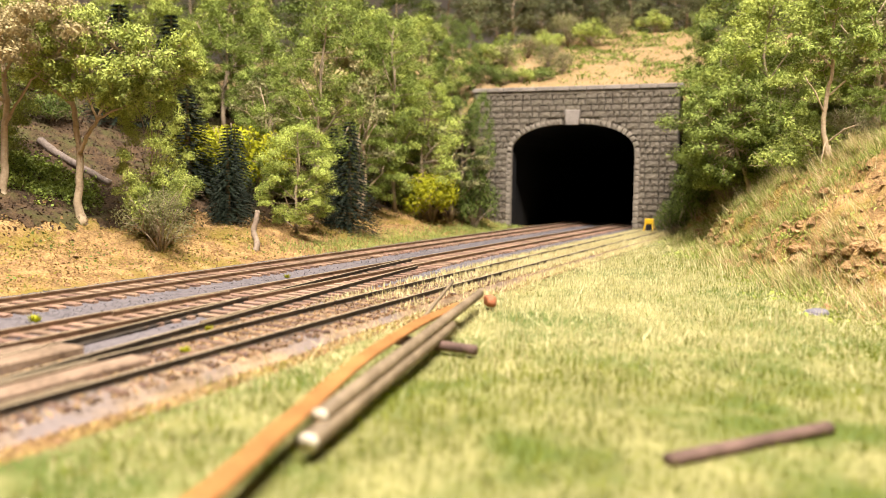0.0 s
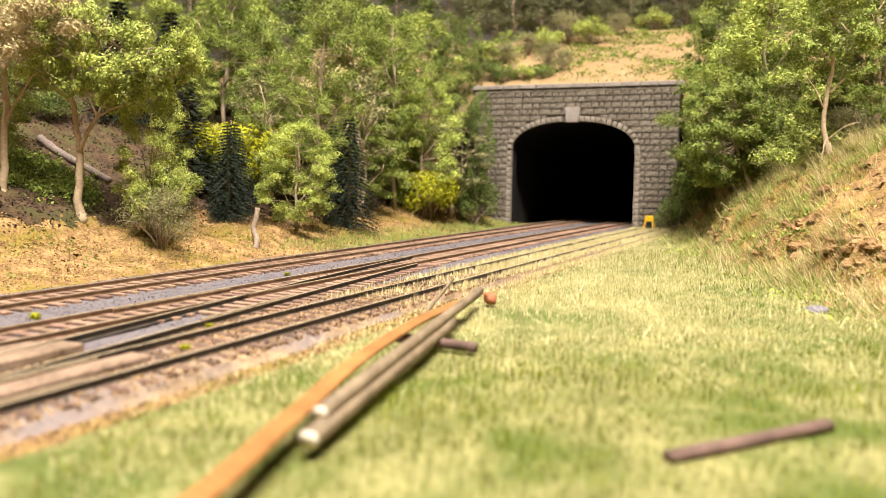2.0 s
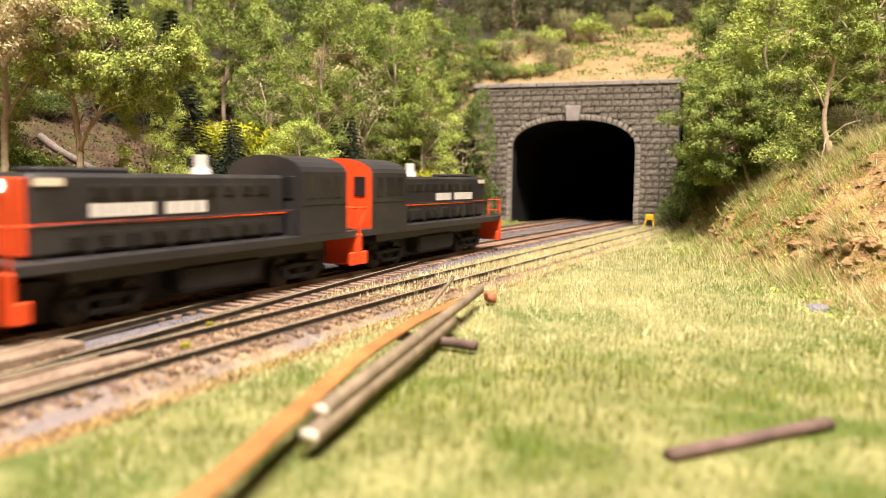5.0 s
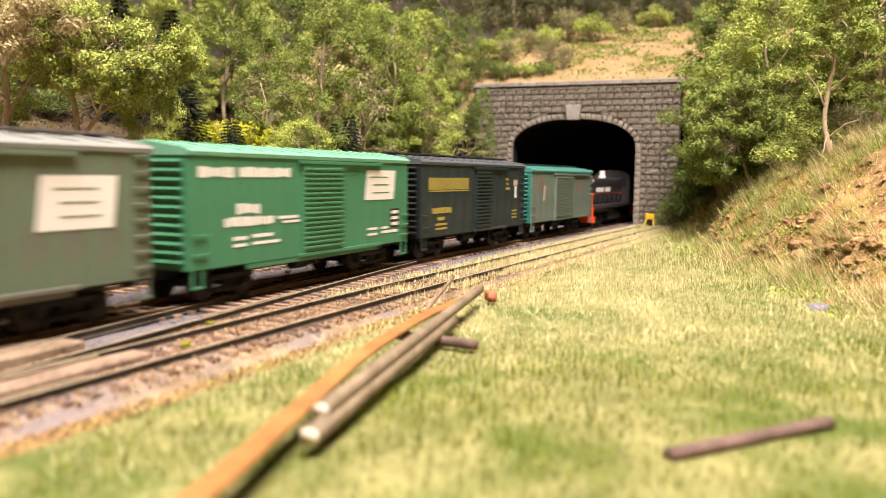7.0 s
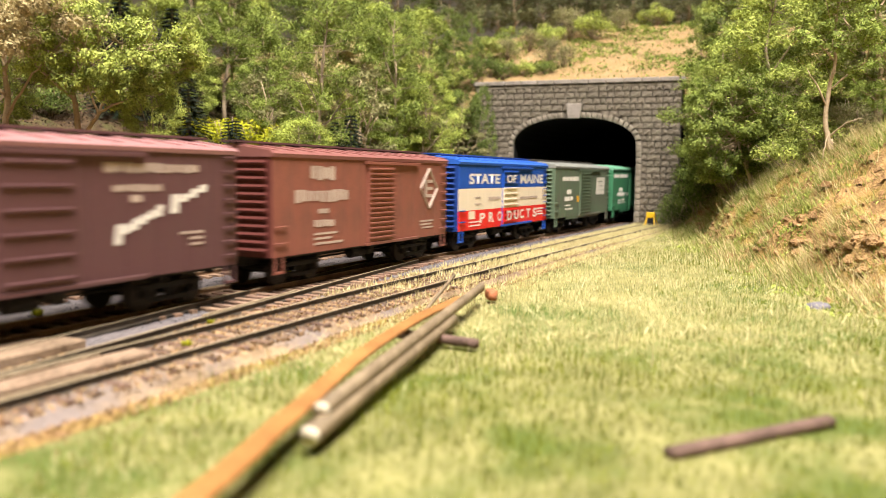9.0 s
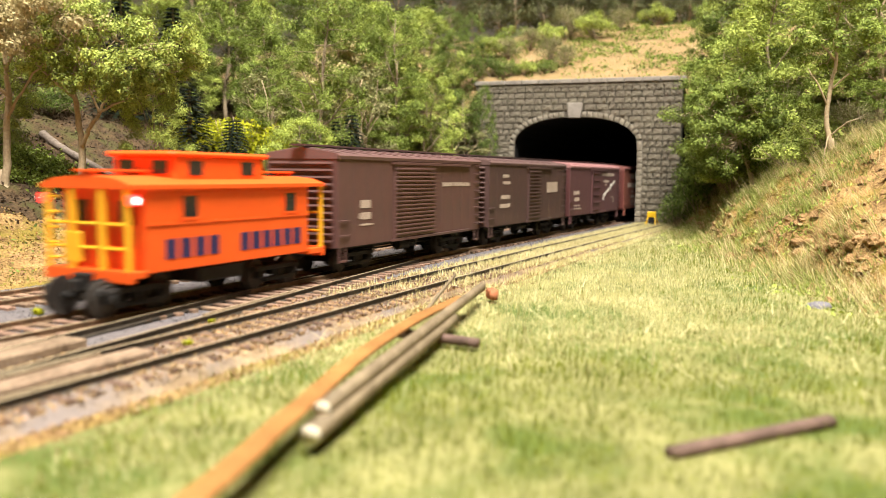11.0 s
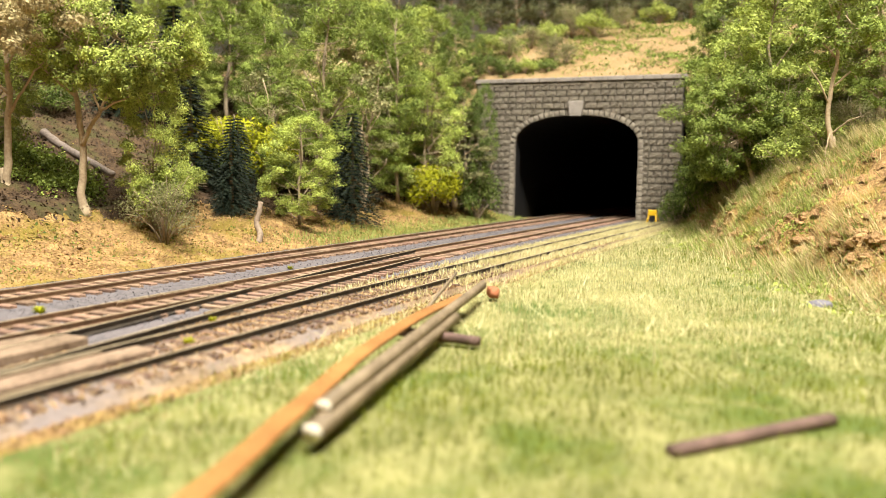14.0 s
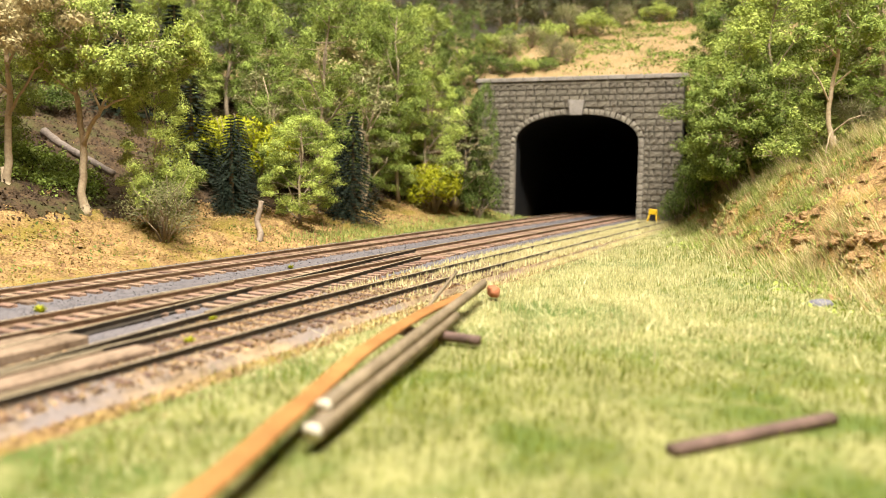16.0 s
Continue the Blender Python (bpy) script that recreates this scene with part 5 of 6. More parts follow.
def make_bush(label, seed, height, radius, leaves, leaf, mat, bark=None, name="bush", twigs=10):
    r = np.random.default_rng(seed)
    thing = tagged(new(name), label, "bush")
    bm = bmesh.new()
    cr = []
    for t in range(twigs):
        a = t * 2.4 + r.uniform(0, 1); d = radius * r.uniform(0.15, 0.95); z = height * r.uniform(0.45, 0.95) * (1 - 0.35 * d / radius)
        p = np.array([math.cos(a) * d, math.sin(a) * d, z])
        bent(bm, [np.array([0, 0, -3.0]), np.array([p[0] * 0.35, p[1] * 0.35, z * 0.45]), p], 0.75, 0.3, 5)
        for q in range(3):
            rod(bm, p * 0.75, p + r.normal(0, radius * 0.25, 3), 0.45, 0.2, 4)
        m = leaves // twigs
        v = unit(r.normal(0, 1, (m, 3)))
        rad = radius * 0.5
        cr.append(leaves_at(p + v * rad * r.uniform(0.2, 1, (m, 1)) ** 0.5 * np.array([1, 1, 0.8]), v, leaf * 1.15)[:, :3])
    c = np.concatenate(cr)
    c = c[c[:, :, 2].min(1) > -2]
    part("stem", bm, bark or BARK, thing, "thin bare stems", smooth=True)
    poly_mesh("foliage", c, mat, thing)
    return thing


def stand_z(x, y):
    u, v = portal_uv(x, y)
    g = float(ground(x, y))
    if v > 7 - 69 * min(max((abs(u) - 92) / 45, 0), 1):
        g = max(g, float(hill(u, v)))
    return g


USED = set()


def plant(kind, x, y, height, spin=0.0, wide=1.0, sink=1.0, label=""):
    """A copy of a made plant with its foot in the ground, scaled to that height."""
    ob, h0 = kind
    k = height / h0
    m = pose(x * 0.001, y * 0.001, (stand_z(x, y) - sink) * 0.001, 0, 0, spin) @ Matrix.Diagonal((k * wide, k * wide, k, 1))
    if ob.name not in USED:
        USED.add(ob.name)
        ob.matrix_basis = m
        c = ob
    else:
        src = ob.matrix_basis.copy()
        ob.matrix_basis = Matrix.Identity(4)
        c = copy_thing(ob, m)
        ob.matrix_basis = src
    if label:
        tagged(c, label)
    return c


BROAD = (make_tree("broad model tree with airy yellow-green crown and bare trunk", 11, 180, 75, 0.56, 62, 11.0, 560, 1.2, LEAF_BRIGHT, BARK_PALE, 2.0, hollow=0.3, simple=False), 180)
FULL = (make_tree("full leafy tree with bright green foliage to its foot", 12, 190, 48, 0.10, 64, 10.5, 470, 1.5, LEAF_BRIGHT, BARK, 2.0), 190)
TALL = (make_tree("tall olive-green tree with pale exposed trunk", 13, 240, 52, 0.28, 56, 11.0, 420, 1.55, LEAF_OLIVE, BARK, 2.6, 0.05, hollow=0.35), 240)
THIN = (make_tree("thin sapling with pale stems and sparse leaves", 14, 130, 26, 0.35, 26, 6.5, 110, 1.3, LEAF_GREY, BARK_PALE, 1.6, 0.08, 2, simple=False), 130)
LOW = (make_tree("low branching tree with dense green foliage", 15, 140, 52, 0.12, 64, 9.6, 400, 1.3, LEAF_OLIVE, BARK, 1.0, 0.0, 3), 140)
DEEP = (make_tree("dense green tree further up the slope", 16, 220, 60, 0.15, 56, 13.0, 300, 2.05, LEAF_DEEP, BARK, 2.6, simple=True), 220)
FAR = (make_tree("dull green distant tree on the ridge", 17, 200, 55, 0.15, 40, 17, 190, 3.2, LEAF_FAR, BARK, 2.4, simple=True), 200)
PALE = (make_tree("tree with dry pinkish-tan foliage", 18, 180, 45, 0.40, 46, 10, 300, 1.45, LEAF_PALE, BARK, 2.2, simple=False), 180)


def fork_tree(label, seed, foot, trunk, limbs, crown, clumps, leaf_mat, bark):
    """A tree with a bare crooked trunk that forks into long limbs under an airy crown; millimetres from its foot."""
    r = np.random.default_rng(seed)
    thing = tagged(new("tree"), label, "tree")
    bm = bmesh.new()
    sk = []

    def limb(path, r0, r1, seg):
        ts = np.linspace(0, len(path) - 1, 4 * (len(path) - 1) + 1)
        pts = np.stack([np.interp(ts, range(len(path)), [q[c] for q in path]) for c in range(3)], -1)
        pts[1:-1] = (pts[:-2] + 2 * pts[1:-1] + pts[2:]) / 4 + r.normal(0, 0.22, (len(pts) - 2, 3))
        bent(bm, list(pts), r0, r1, seg)
        for k, q in enumerate(pts):
            if q[2] > 30:
                sk.append((q, r0 + (r1 - r0) * k / len(pts)))

    limb(trunk[0], trunk[1], trunk[2], 9)
    bent(bm, [(0.4, 0, -4), (0.1, 0, 0), (-0.6, 0, 3), (-1.4, 0, 9)], trunk[1] * 1.6, trunk[1] * 0.5, 9)
    for path, r0, r1 in limbs:
        limb(path, r0, r1, 6)
    base = np.array([q[0] for q in sk]); thick = [q[1] for q in sk]
    leaves = []
    (cx, cy, cz), (rx, ry, rz) = crown
    for c in range(clumps):
        v = unit(r.normal(0, 1, (1, 3)))[0] * r.uniform(0.25, 1.0) ** 0.5
        q = np.array([cx + v[0] * rx, cy + v[1] * ry, cz + v[2] * rz + 5.0 * math.sin(v[0] * 5 + seed)])
        j = int(np.argmin(np.linalg.norm(base - q, axis=1) + 25 * (base[:, 2] > q[2] + 4)))
        th = min(thick[j] * 0.6, 0.6)
        m = base[j] * 0.45 + q * 0.55 + r.normal(0, 1.6, 3)
        bent(bm, [base[j], m, q], th, 0.2, 4)
        for k in range(3):
            rod(bm, m * 0.5 + q * 0.5, q + r.normal(0, 3.6, 3), 0.24, 0.1, 3)
        n = int(360 * r.uniform(0.5, 1.4))
        d = unit(r.normal(0, 1, (n, 3)))
        rad = r.uniform(4.0, 7.0)
        spot = q + d * rad * r.uniform(0.1, 1, (n, 1)) ** 0.4 * (1 + 0.4 * np.sin(d[:, :1] * 6 + c)) * np.array([1.1, 1.1, 0.75])
        leaves.append(leaves_at(spot, d, 0.8))
    part("trunk", bm, bark, thing, "bare pale crooked trunk and limbs", smooth=True)
    poly_mesh("crown", np.concatenate(leaves), leaf_mat, thing)
    thing.matrix_world = mm(foot[0], foot[1], stand_ground(*foot) - 0.5)
    return thing


fork_tree("broad tree with airy yellow-green crown and forked bare trunk", 41, (-185.5, 410),
          ([(0, 0, -3), (-1.8, 0, 8), (-0.6, 1, 26), (-0.2, 0, 38), (-2.6, 1, 52), (-4.5, 2, 66), (-2, 4, 84)], 2.3, 0.9),
          [([(0, 0, 33), (4.5, -2, 42), (11, -4, 50)], 1.25, 1.0), ([(11, -4, 50), (18, -6, 54), (26, -5, 57), (34, -8, 66)], 0.8, 0.35),
           ([(11, -4, 50), (15, -4, 58), (21, -8, 70), (24, -4, 84)], 0.8, 0.3), ([(11, -4, 50), (8, -6, 60), (4, -10, 74)], 0.7, 0.3),
           ([(-3.5, 1, 58), (-12, -4, 66), (-20, -6, 74), (-30, -2, 82)], 0.9, 0.3), ([(-4, 2, 64), (4, 6, 76), (14, 10, 88)], 0.8, 0.3),
           ([(24, -4, 80), (36, 2, 86), (48, 0, 84)], 0.5, 0.25)],
          ((17, 0, 80), (48, 30, 25)), 118, LEAF_BRIGHT, BARK_PALE)
fork_tree("spreading tree with dry tan and green foliage on a bare trunk", 43, (-222.5, 404),
          ([(0, 0, -3), (1.5, 0, 12), (2.4, 0, 30), (3.2, 1, 48), (1, 2, 70), (0, 4, 90)], 2.2, 0.8),
          [([(2.6, 0, 34), (10, -4, 44), (20, -6, 56), (28, -4, 66)], 0.9, 0.3), ([(3, 0, 46), (-8, -4, 58), (-14, -2, 72)], 0.9, 0.3), ([(2, 1, 58), (10, -2, 70), (20, -4, 84)], 0.8, 0.3)],
          ((22, -8, 80), (30, 24, 15)), 46, LEAF_PALE, BARK_PALE)
fork_tree("low leaning tree with dense olive foliage on the bank", 45, (203.5, 530),
          ([(0, 0, -3), (-1.5, 0, 6), (-4, 0, 14), (-9, -2, 22), (-14, -3, 34), (-15, 0, 52)], 1.6, 0.6),
          [([(-4, 0, 14), (-2, 3, 26), (3, 5, 40), (8, 6, 56)], 0.9, 0.3), ([(-7, -1, 19), (-16, -6, 24), (-28, -8, 30)], 0.8, 0.3), ([(-12, -3, 30), (-22, 2, 42), (-30, 2, 52)], 0.7, 0.3),
           ([(-1, 3, 28), (10, 0, 34), (18, -2, 42)], 0.6, 0.3)],
          ((-10, 2, 41), (36, 28, 36)), 150, LEAF_OLIVE, BARK_PALE)
fork_tree("slender bare-trunked tree with sparse leaves on the bank", 47, (220.5, 458),
          ([(0, 0, -3), (-3, 0, 9), (-5, 1, 20), (-4.4, 0, 34), (-1, 1, 50), (-1.6, 2, 72), (0, 2, 100)], 1.7, 0.6),
          [([(-4.6, 0, 26), (-12, -3, 38), (-18, -4, 46)], 0.6, 0.25), ([(-4, 0, 36), (6, -3, 46), (14, -4, 52)], 0.6, 0.25), ([(-1, 1, 52), (-10, 2, 62), (-18, 2, 66)], 0.6, 0.2),
           ([(-1, 1, 60), (8, -4, 70), (18, -4, 76)], 0.6, 0.2), ([(-3, 0, 10), (4, -6, 18), (12, -8, 20)], 0.5, 0.2), ([(-3, 0, 12), (-8, -6, 2), (-10, -7, -8)], 0.5, 0.2)],
          ((2, 0, 66), (26, 16, 34)), 34, LEAF_OLIVE, BARK_PALE)
SPRUCE = (make_conifer("dark blue-green spruce among the leafy trees", 21, 110, 26), 110)
SPRUCE_B = (make_conifer("dark slender spruce on the slope", 22, 120, 22), 120)
BUSH_GREY = (make_bush("sparse grey-green bush at the foot of the slope", 31, 55, 26, 4600, 1.0, LEAF_GREY, twigs=16), 55)
BUSH_YELLOW = (make_bush("bright yellow-green bush on the slope", 32, 45, 24, 4500, 1.4, LEAF_YELLOW, twigs=14), 45)
BUSH_GREEN = (make_bush("leafy green bush on the slope", 33, 45, 26, 4200, 1.5, LEAF_BRIGHT, twigs=14), 45)
BUSH_DEEP = (make_bush("dark ivy-green bush on the slope", 34, 50, 28, 4500, 1.6, LEAF_DEEP, twigs=14), 50)

# plants, from the foot of the slope upwards
plant(FULL, -243, 425, 118, 0, 1.00)
plant(BUSH_GREY, -142, 402, 34, 0, 1.15)
plant(FULL, -152, 418, 90, 20, 0.85)
plant(BUSH_GREEN, -153, 415, 33, 40, 0.80)
plant(SPRUCE, -135, 520, 60, 0, 1.35)
plant(SPRUCE_B, -132, 491, 60, 50, 1.49)
plant(SPRUCE_B, -163, 513, 64, 100, 2.20)
plant(SPRUCE, -136, 487, 27, 60, 1.50)
plant(SPRUCE, -240, 600, 92, 0, 1.60)
plant(SPRUCE_B, -212, 630, 95, 40, 1.70)
plant(SPRUCE, -66, 564, 79, 140, 1.28)
plant(SPRUCE_B, -77, 563, 71, 10, 1.15)
plant(FULL, -94, 514, 70, 60, 1.50)
plant(TALL, -90, 566, 162, 0, 0.95)
plant(TALL, -40, 675, 168, 120, 1.00)
plant(FULL, -19, 688, 120, 80, 1.20)
plant(THIN, 6, 712, 86, 200, 1.95)
plant(DEEP, 16, 726, 113, 150, 0.80)
plant(DEEP, 33, 738, 122, 20, 0.42)
plant(BUSH_DEEP, 202, 694, 42, 80, 0.60)
plant(BUSH_YELLOW, -10, 681, 45, 30, 1.10)
plant(BUSH_DEEP, 28, 717, 49, 0, 0.66)
plant(FULL, -198, 760, 120, 10, 1.65)
plant(DEEP, -172, 800, 142, 30, 1.50)
plant(BROAD, -281, 760, 87, 200, 1.50)
plant(FULL, -76, 800, 151, 220, 1.50)
plant(FULL, -94, 720, 132, 250, 1.35)
plant(TALL, -15, 830, 70, 240, 1.20)
plant(DEEP, 3, 840, 70, 200, 1.05)
plant(DEEP, -282, 900, 108, 140, 1.65)
plant(DEEP, -147, 930, 122, 300, 1.65)
plant(DEEP, -57, 950, 111, 80, 1.65)
plant(FAR, 4, 1000, 93, 0, 1.60)
plant(FAR, 42, 1080, 82, 50, 1.60)
plant(FAR, 91, 1120, 99, 100, 1.60)
plant(FAR, 137, 1180, 98, 150, 1.60)
plant(FAR, 182, 1150, 83, 200, 1.60)
plant(FAR, 232, 1200, 103, 250, 1.60)
plant(FAR, 258, 1130, 85, 300, 1.60)
plant(FAR, 311, 1180, 85, 350, 1.60)
plant(FAR, 319, 1080, 76, 400, 1.60)
plant(FAR, 327, 1000, 74, 450, 1.60)
plant(FAR, 75, 1250, 141, 500, 1.60)
plant(FAR, 178, 1300, 159, 550, 1.60)
plant(FAR, 283, 1320, 171, 600, 1.60)
plant(FAR, 365, 1280, 161, 650, 1.60)
plant(BUSH_GREEN, 112, 910, 25, 0, 1.30)
plant(BUSH_GREY, 141, 930, 41, 70, 1.30)
plant(BUSH_GREEN, 162, 905, 29, 140, 1.30)
plant(BUSH_GREY, 196, 930, 27, 210, 1.30)
plant(BUSH_GREEN, 39, 860, 25, 280, 1.30)
plant(BUSH_GREY, 64, 860, 25, 350, 1.30)
plant(BUSH_GREEN, 247, 960, 25, 420, 1.30)
plant(BUSH_GREY, 90, 880, 25, 490, 1.30)
plant(BUSH_DEEP, 60, 806, 18, 0, 1.10)
plant(BUSH_GREEN, 78, 803, 16, 50, 1.20)
plant(BUSH_DEEP, 97, 800, 14, 100, 1.20)
plant(BUSH_DEEP, 45, 822, 25, 150, 1.00)
plant(BUSH_GREY, 118, 812, 24, 200, 1.00)
plant(BUSH_GREY, 106, 836, 30, 250, 1.10)
plant(TALL, 282, 560, 118, 300, 1.60)
plant(FULL, 268, 620, 129, 200, 1.50)
plant(DEEP, 255, 690, 128, 20, 1.35)
plant(FULL, 305, 560, 106, 30, 1.35)
plant(THIN, 284, 527, 98, 30, 1.80)
plant(BUSH_DEEP, 227, 640, 44, 100, 1.32)
plant(FULL, -205, 640, 77, 0, 1.30)
plant(TALL, -190, 700, 136, 67, 1.40)
plant(DEEP, -160, 680, 70, 134, 1.20)
plant(TALL, -137, 640, 122, 201, 1.30)
plant(TALL, -81, 700, 166, 268, 1.20)
plant(FULL, -54, 730, 138, 335, 1.30)
plant(FULL, -97, 610, 88, 402, 1.30)
plant(FULL, -298, 560, 76, 469, 1.40)
plant(LOW, -65, 640, 70, 603, 1.30)
plant(LOW, -42, 700, 70, 670, 1.20)
plant(LOW, -124, 560, 70, 737, 1.00)
plant(FULL, -25, 780, 141, 804, 1.40)
plant(DEEP, 8, 790, 73, 871, 1.10)
plant(DEEP, 25, 800, 70, 938, 0.80)
plant(PALE, -93, 680, 123, 1005, 1.20)
plant(LOW, 230, 560, 70, 1139, 1.10)
plant(LOW, 217, 600, 115, 1206, 1.30)
plant(FULL, 223, 560, 130, 1340, 1.40)
plant(FULL, 242, 680, 143, 1407, 1.20)
plant(LOW, 304, 580, 87, 1541, 1.40)
plant(FULL, 314, 600, 121, 1608, 1.40)
plant(LOW, 283, 500, 70, 1675, 1.20)
plant(BUSH_DEEP, 217, 600, 33, 1876, 1.40)
plant(BUSH_GREEN, -162, 473, 25, 0, 1.30)
plant(BUSH_DEEP, -121, 581, 26, 200, 1.30)
plant(BUSH_DEEP, -156, 549, 31, 280, 1.30)
plant(BUSH_GREEN, 209, 490, 25, 320, 1.30)
plant(BUSH_GREEN, 222, 482, 25, 360, 1.30)
plant(BUSH_GREY, 240, 478, 25, 400, 1.30)
plant(BUSH_GREEN, 206, 577, 25, 440, 1.30)
plant(BUSH_YELLOW, -157, 545, 48, 20, 1.20)
plant(BUSH_YELLOW, -135, 560, 53, 80, 1.10)
plant(LOW, 225, 716, 70, 40, 0.55)
plant(BUSH_DEEP, -264, 540, 25, 60, 1.40)
plant(THIN, -63, 620, 115, 80, 1.20)
plant(THIN, -122, 560, 90, 180, 1.20)
plant(BUSH_DEEP, 205, 645, 66, 20, 0.45)
plant(LOW, 210, 650, 119, 70, 0.50)

# ---- grass and ground cover ----
TURF = surface("meadow_turf", (0.10, 0.11, 0.03), (0.30, 0.28, 0.11), 0.95, 60.0, 0.6, 900.0, third=(0.08, 0.11, 0.02), third_scale=22.0)


def meadow_sheet():
    ys = np.arange(60, 748, 6.0)
    verts, faces = [], []
    n = 40
    for y in ys:
        x0 = float(np.interp(y, LINE_Y, LINE_X)) + 72 / 0.899
        x1 = float(toe_x(y)) + 8
        for k in range(n + 1):
            x = x0 + (x1 - x0) * k / n
            rim = 0.6 if k in (0, n) else 0.0
            verts.append((x * 0.001, y * 0.001, (float(ground(x, y)) + 0.35 - rim) * 0.001))
    for j in range(len(ys) - 1):
        for i in range(n):
            a = j * (n + 1) + i
            faces.append((a, a + 1, a + n + 2, a + n + 1))
    return tagged(raw("meadow_turf", verts, faces, TURF, smooth=True), "mottled green and straw meadow turf", "turf", kind="structure")


meadow_sheet()

def blades(name, x, y, z, length, width, material, label, droop=1.0, down=None, sag=0.25):
    """Loose grass fibres as slim triangles."""
    n = len(x)
    a = rng.uniform(0, 6.283, n)
    lean = np.abs(rng.normal(0, droop, n))
    L = length * rng.uniform(0.5, 1.25, n)
    dx, dy = np.cos(a) * lean, np.sin(a) * lean
    if down is not None:
        dx, dy = dx + down[0], dy + down[1]
    base = np.stack([x, y, z], -1)
    d = unit(np.stack([dx, dy, np.ones(n)], -1))
    w = np.stack([np.sin(a), -np.cos(a), np.zeros(n)], -1) * (width * rng.uniform(0.7, 1.3, n))[:, None] * 0.5
    tip = base + d * L[:, None]
    tip[:, 2] -= sag * lean * L
    ob = poly_mesh(name, np.stack([base - w, base + w, tip], 1), material)
    return tagged(ob, label, "grass", kind="stuff")


def scatter(n, x0, x1, y0, y1, keep):
    x, y = rng.uniform(x0, x1, n), rng.uniform(y0, y1, n)
    ok = keep(x, y) > rng.uniform(0, 1, n)
    return x[ok], y[ok]


def in_meadow(x, y):
    lat = lateral(x, y)
    edge = 63 + 5 * lumps(x, y, 25.0, 2.0)
    return smooth(edge - 6, edge + 20, lat) * (x < toe_x(y) + 18) * (np.abs(x) < 0.60 * y + 30)


def greenness(x, y):
    near = smooth(255, 145, y) * (0.45 + 0.55 * smooth(-70, 20, x))
    side = smooth(90, 10, toe_x(y) - x) * smooth(640, 420, y)
    return np.clip(-0.04 + 1.2 * near + 0.45 * side + 0.16 * lumps(x, y, 55.0, 8.0) + 0.12 * lumps(x, y, 17.0, 3.0), 0.03, 0.99)


gx, gy = scatter(540000, -60, 260, 70, 745, in_meadow)
pick = rng.uniform(0, 1, len(gx)) < greenness(gx, gy)
gz = ground(gx, gy) - 0.3
tall = 2.9 + 1.0 * lumps(gx, gy, 30.0, 6.0)
blades("meadow_grass", gx[~pick], gy[~pick], gz[~pick], tall[~pick], 0.26, GRASS_DRY, "short pale dry meadow grass", 2.4, sag=0.10)
blades("meadow_grass", gx[pick], gy[pick], gz[pick], tall[pick] * 1.1, 0.28, GRASS_GREEN, "short fresh green meadow grass", 2.4, sag=0.10)

gx, gy = scatter(3600, -60, 260, 170, 620, in_meadow)
blades("meadow_straw", gx, gy, ground(gx, gy) + 0.8, 9.5, 0.36, GRASS_DRY, "long loose pale straws lying on the meadow", 3.0)


def siding_grass():
    n = 52000
    s, lat = rng.uniform(-110, 425, n), rng.uniform(27, 72, n)
    h = 0.448067 + 6.49486e-05 * s - 4.42417e-08 * s * s
    x = np.interp(s, LINE_S, LINE_X) + lat * np.cos(h)
    y = np.interp(s, LINE_S, LINE_Y) - lat * np.sin(h)
    k = np.clip(0.75 * smooth(-90, 120, s) + 0.55 * smooth(-0.2, 0.4, lumps(x, y, 16.0, 1.0)) * smooth(-110, -40, s), 0, 1)
    k = k * (np.abs(np.abs(lat - 49.5) - 8.6) > 0.9) * smooth(27, 34, lat)
    ok = rng.uniform(0, 1, n) < k
    x, y = x[ok], y[ok]
    z = np.where((lat[ok] > 30) & (lat[ok] < 67), -2.0, ground(x, y))
    blades("siding_grass", x, y, z, 3.0, 0.4, GRASS_DRY, "dry grass growing over the siding", 0.7)


siding_grass()


def weed(s, lat, r, z, seed):
    """A small weed: a rosette of short blades."""
    q = np.random.default_rng(seed)
    x, y = at(s, lat)
    n = 90
    a, d = q.uniform(0, 6.283, n), r * q.uniform(0.0, 0.7, n)
    base = np.stack([x + np.cos(a) * d, y + np.sin(a) * d, np.full(n, z)], -1)
    tip = base + np.stack([np.cos(a) * r * 0.6, np.sin(a) * r * 0.6, q.uniform(0.5, 1.3, n) * r], -1)
    w = np.stack([-np.sin(a), np.cos(a), np.zeros(n)], -1) * 0.3
    tagged(poly_mesh("weed", np.stack([base - w, base + w, tip], 1), LEAF_YELLOW), "small bright green weed growing in the ballast", "weed")


for k, (q, lat, r, z) in enumerate(((-164, -23.9, 1.9, -2.6), (-178, 48.7, 1.5, -2.0), (-152, 33.7, 1.2, -2.0), (-36, -24, 1.4, -2.6))):
    weed(q, lat, r, z, 60 + k)


def far_strip(x, y):
    lat = lateral(x, y)
    return smooth(-112, -92, lat) * smooth(-70, -76, lat) * smooth(440, 540, y) * (0.5 + 0.5 * smooth(-0.3, 0.3, lumps(x, y, 20.0, 4.0)))


gx, gy = scatter(150000, -220, 80, 380, 790, far_strip)
blades("verge_grass", gx, gy, ground(gx, gy) - 0.2, 4.4, 0.5, GRASS_VERGE, "pale green grass verge below the wooded slope")


def bare_bank(x, y):
    """The slipped, naked stretch of the bank."""
    w = x - toe_x(y) + 14 * lumps(x, y, 30.0, 2.0)
    return smooth(435, 395, y) * smooth(22, 32, w) * smooth(112, 80, w) * (0.85 + 0.15 * smooth(0.3, -0.1, lumps(x, y, 15.0, 4.0)))


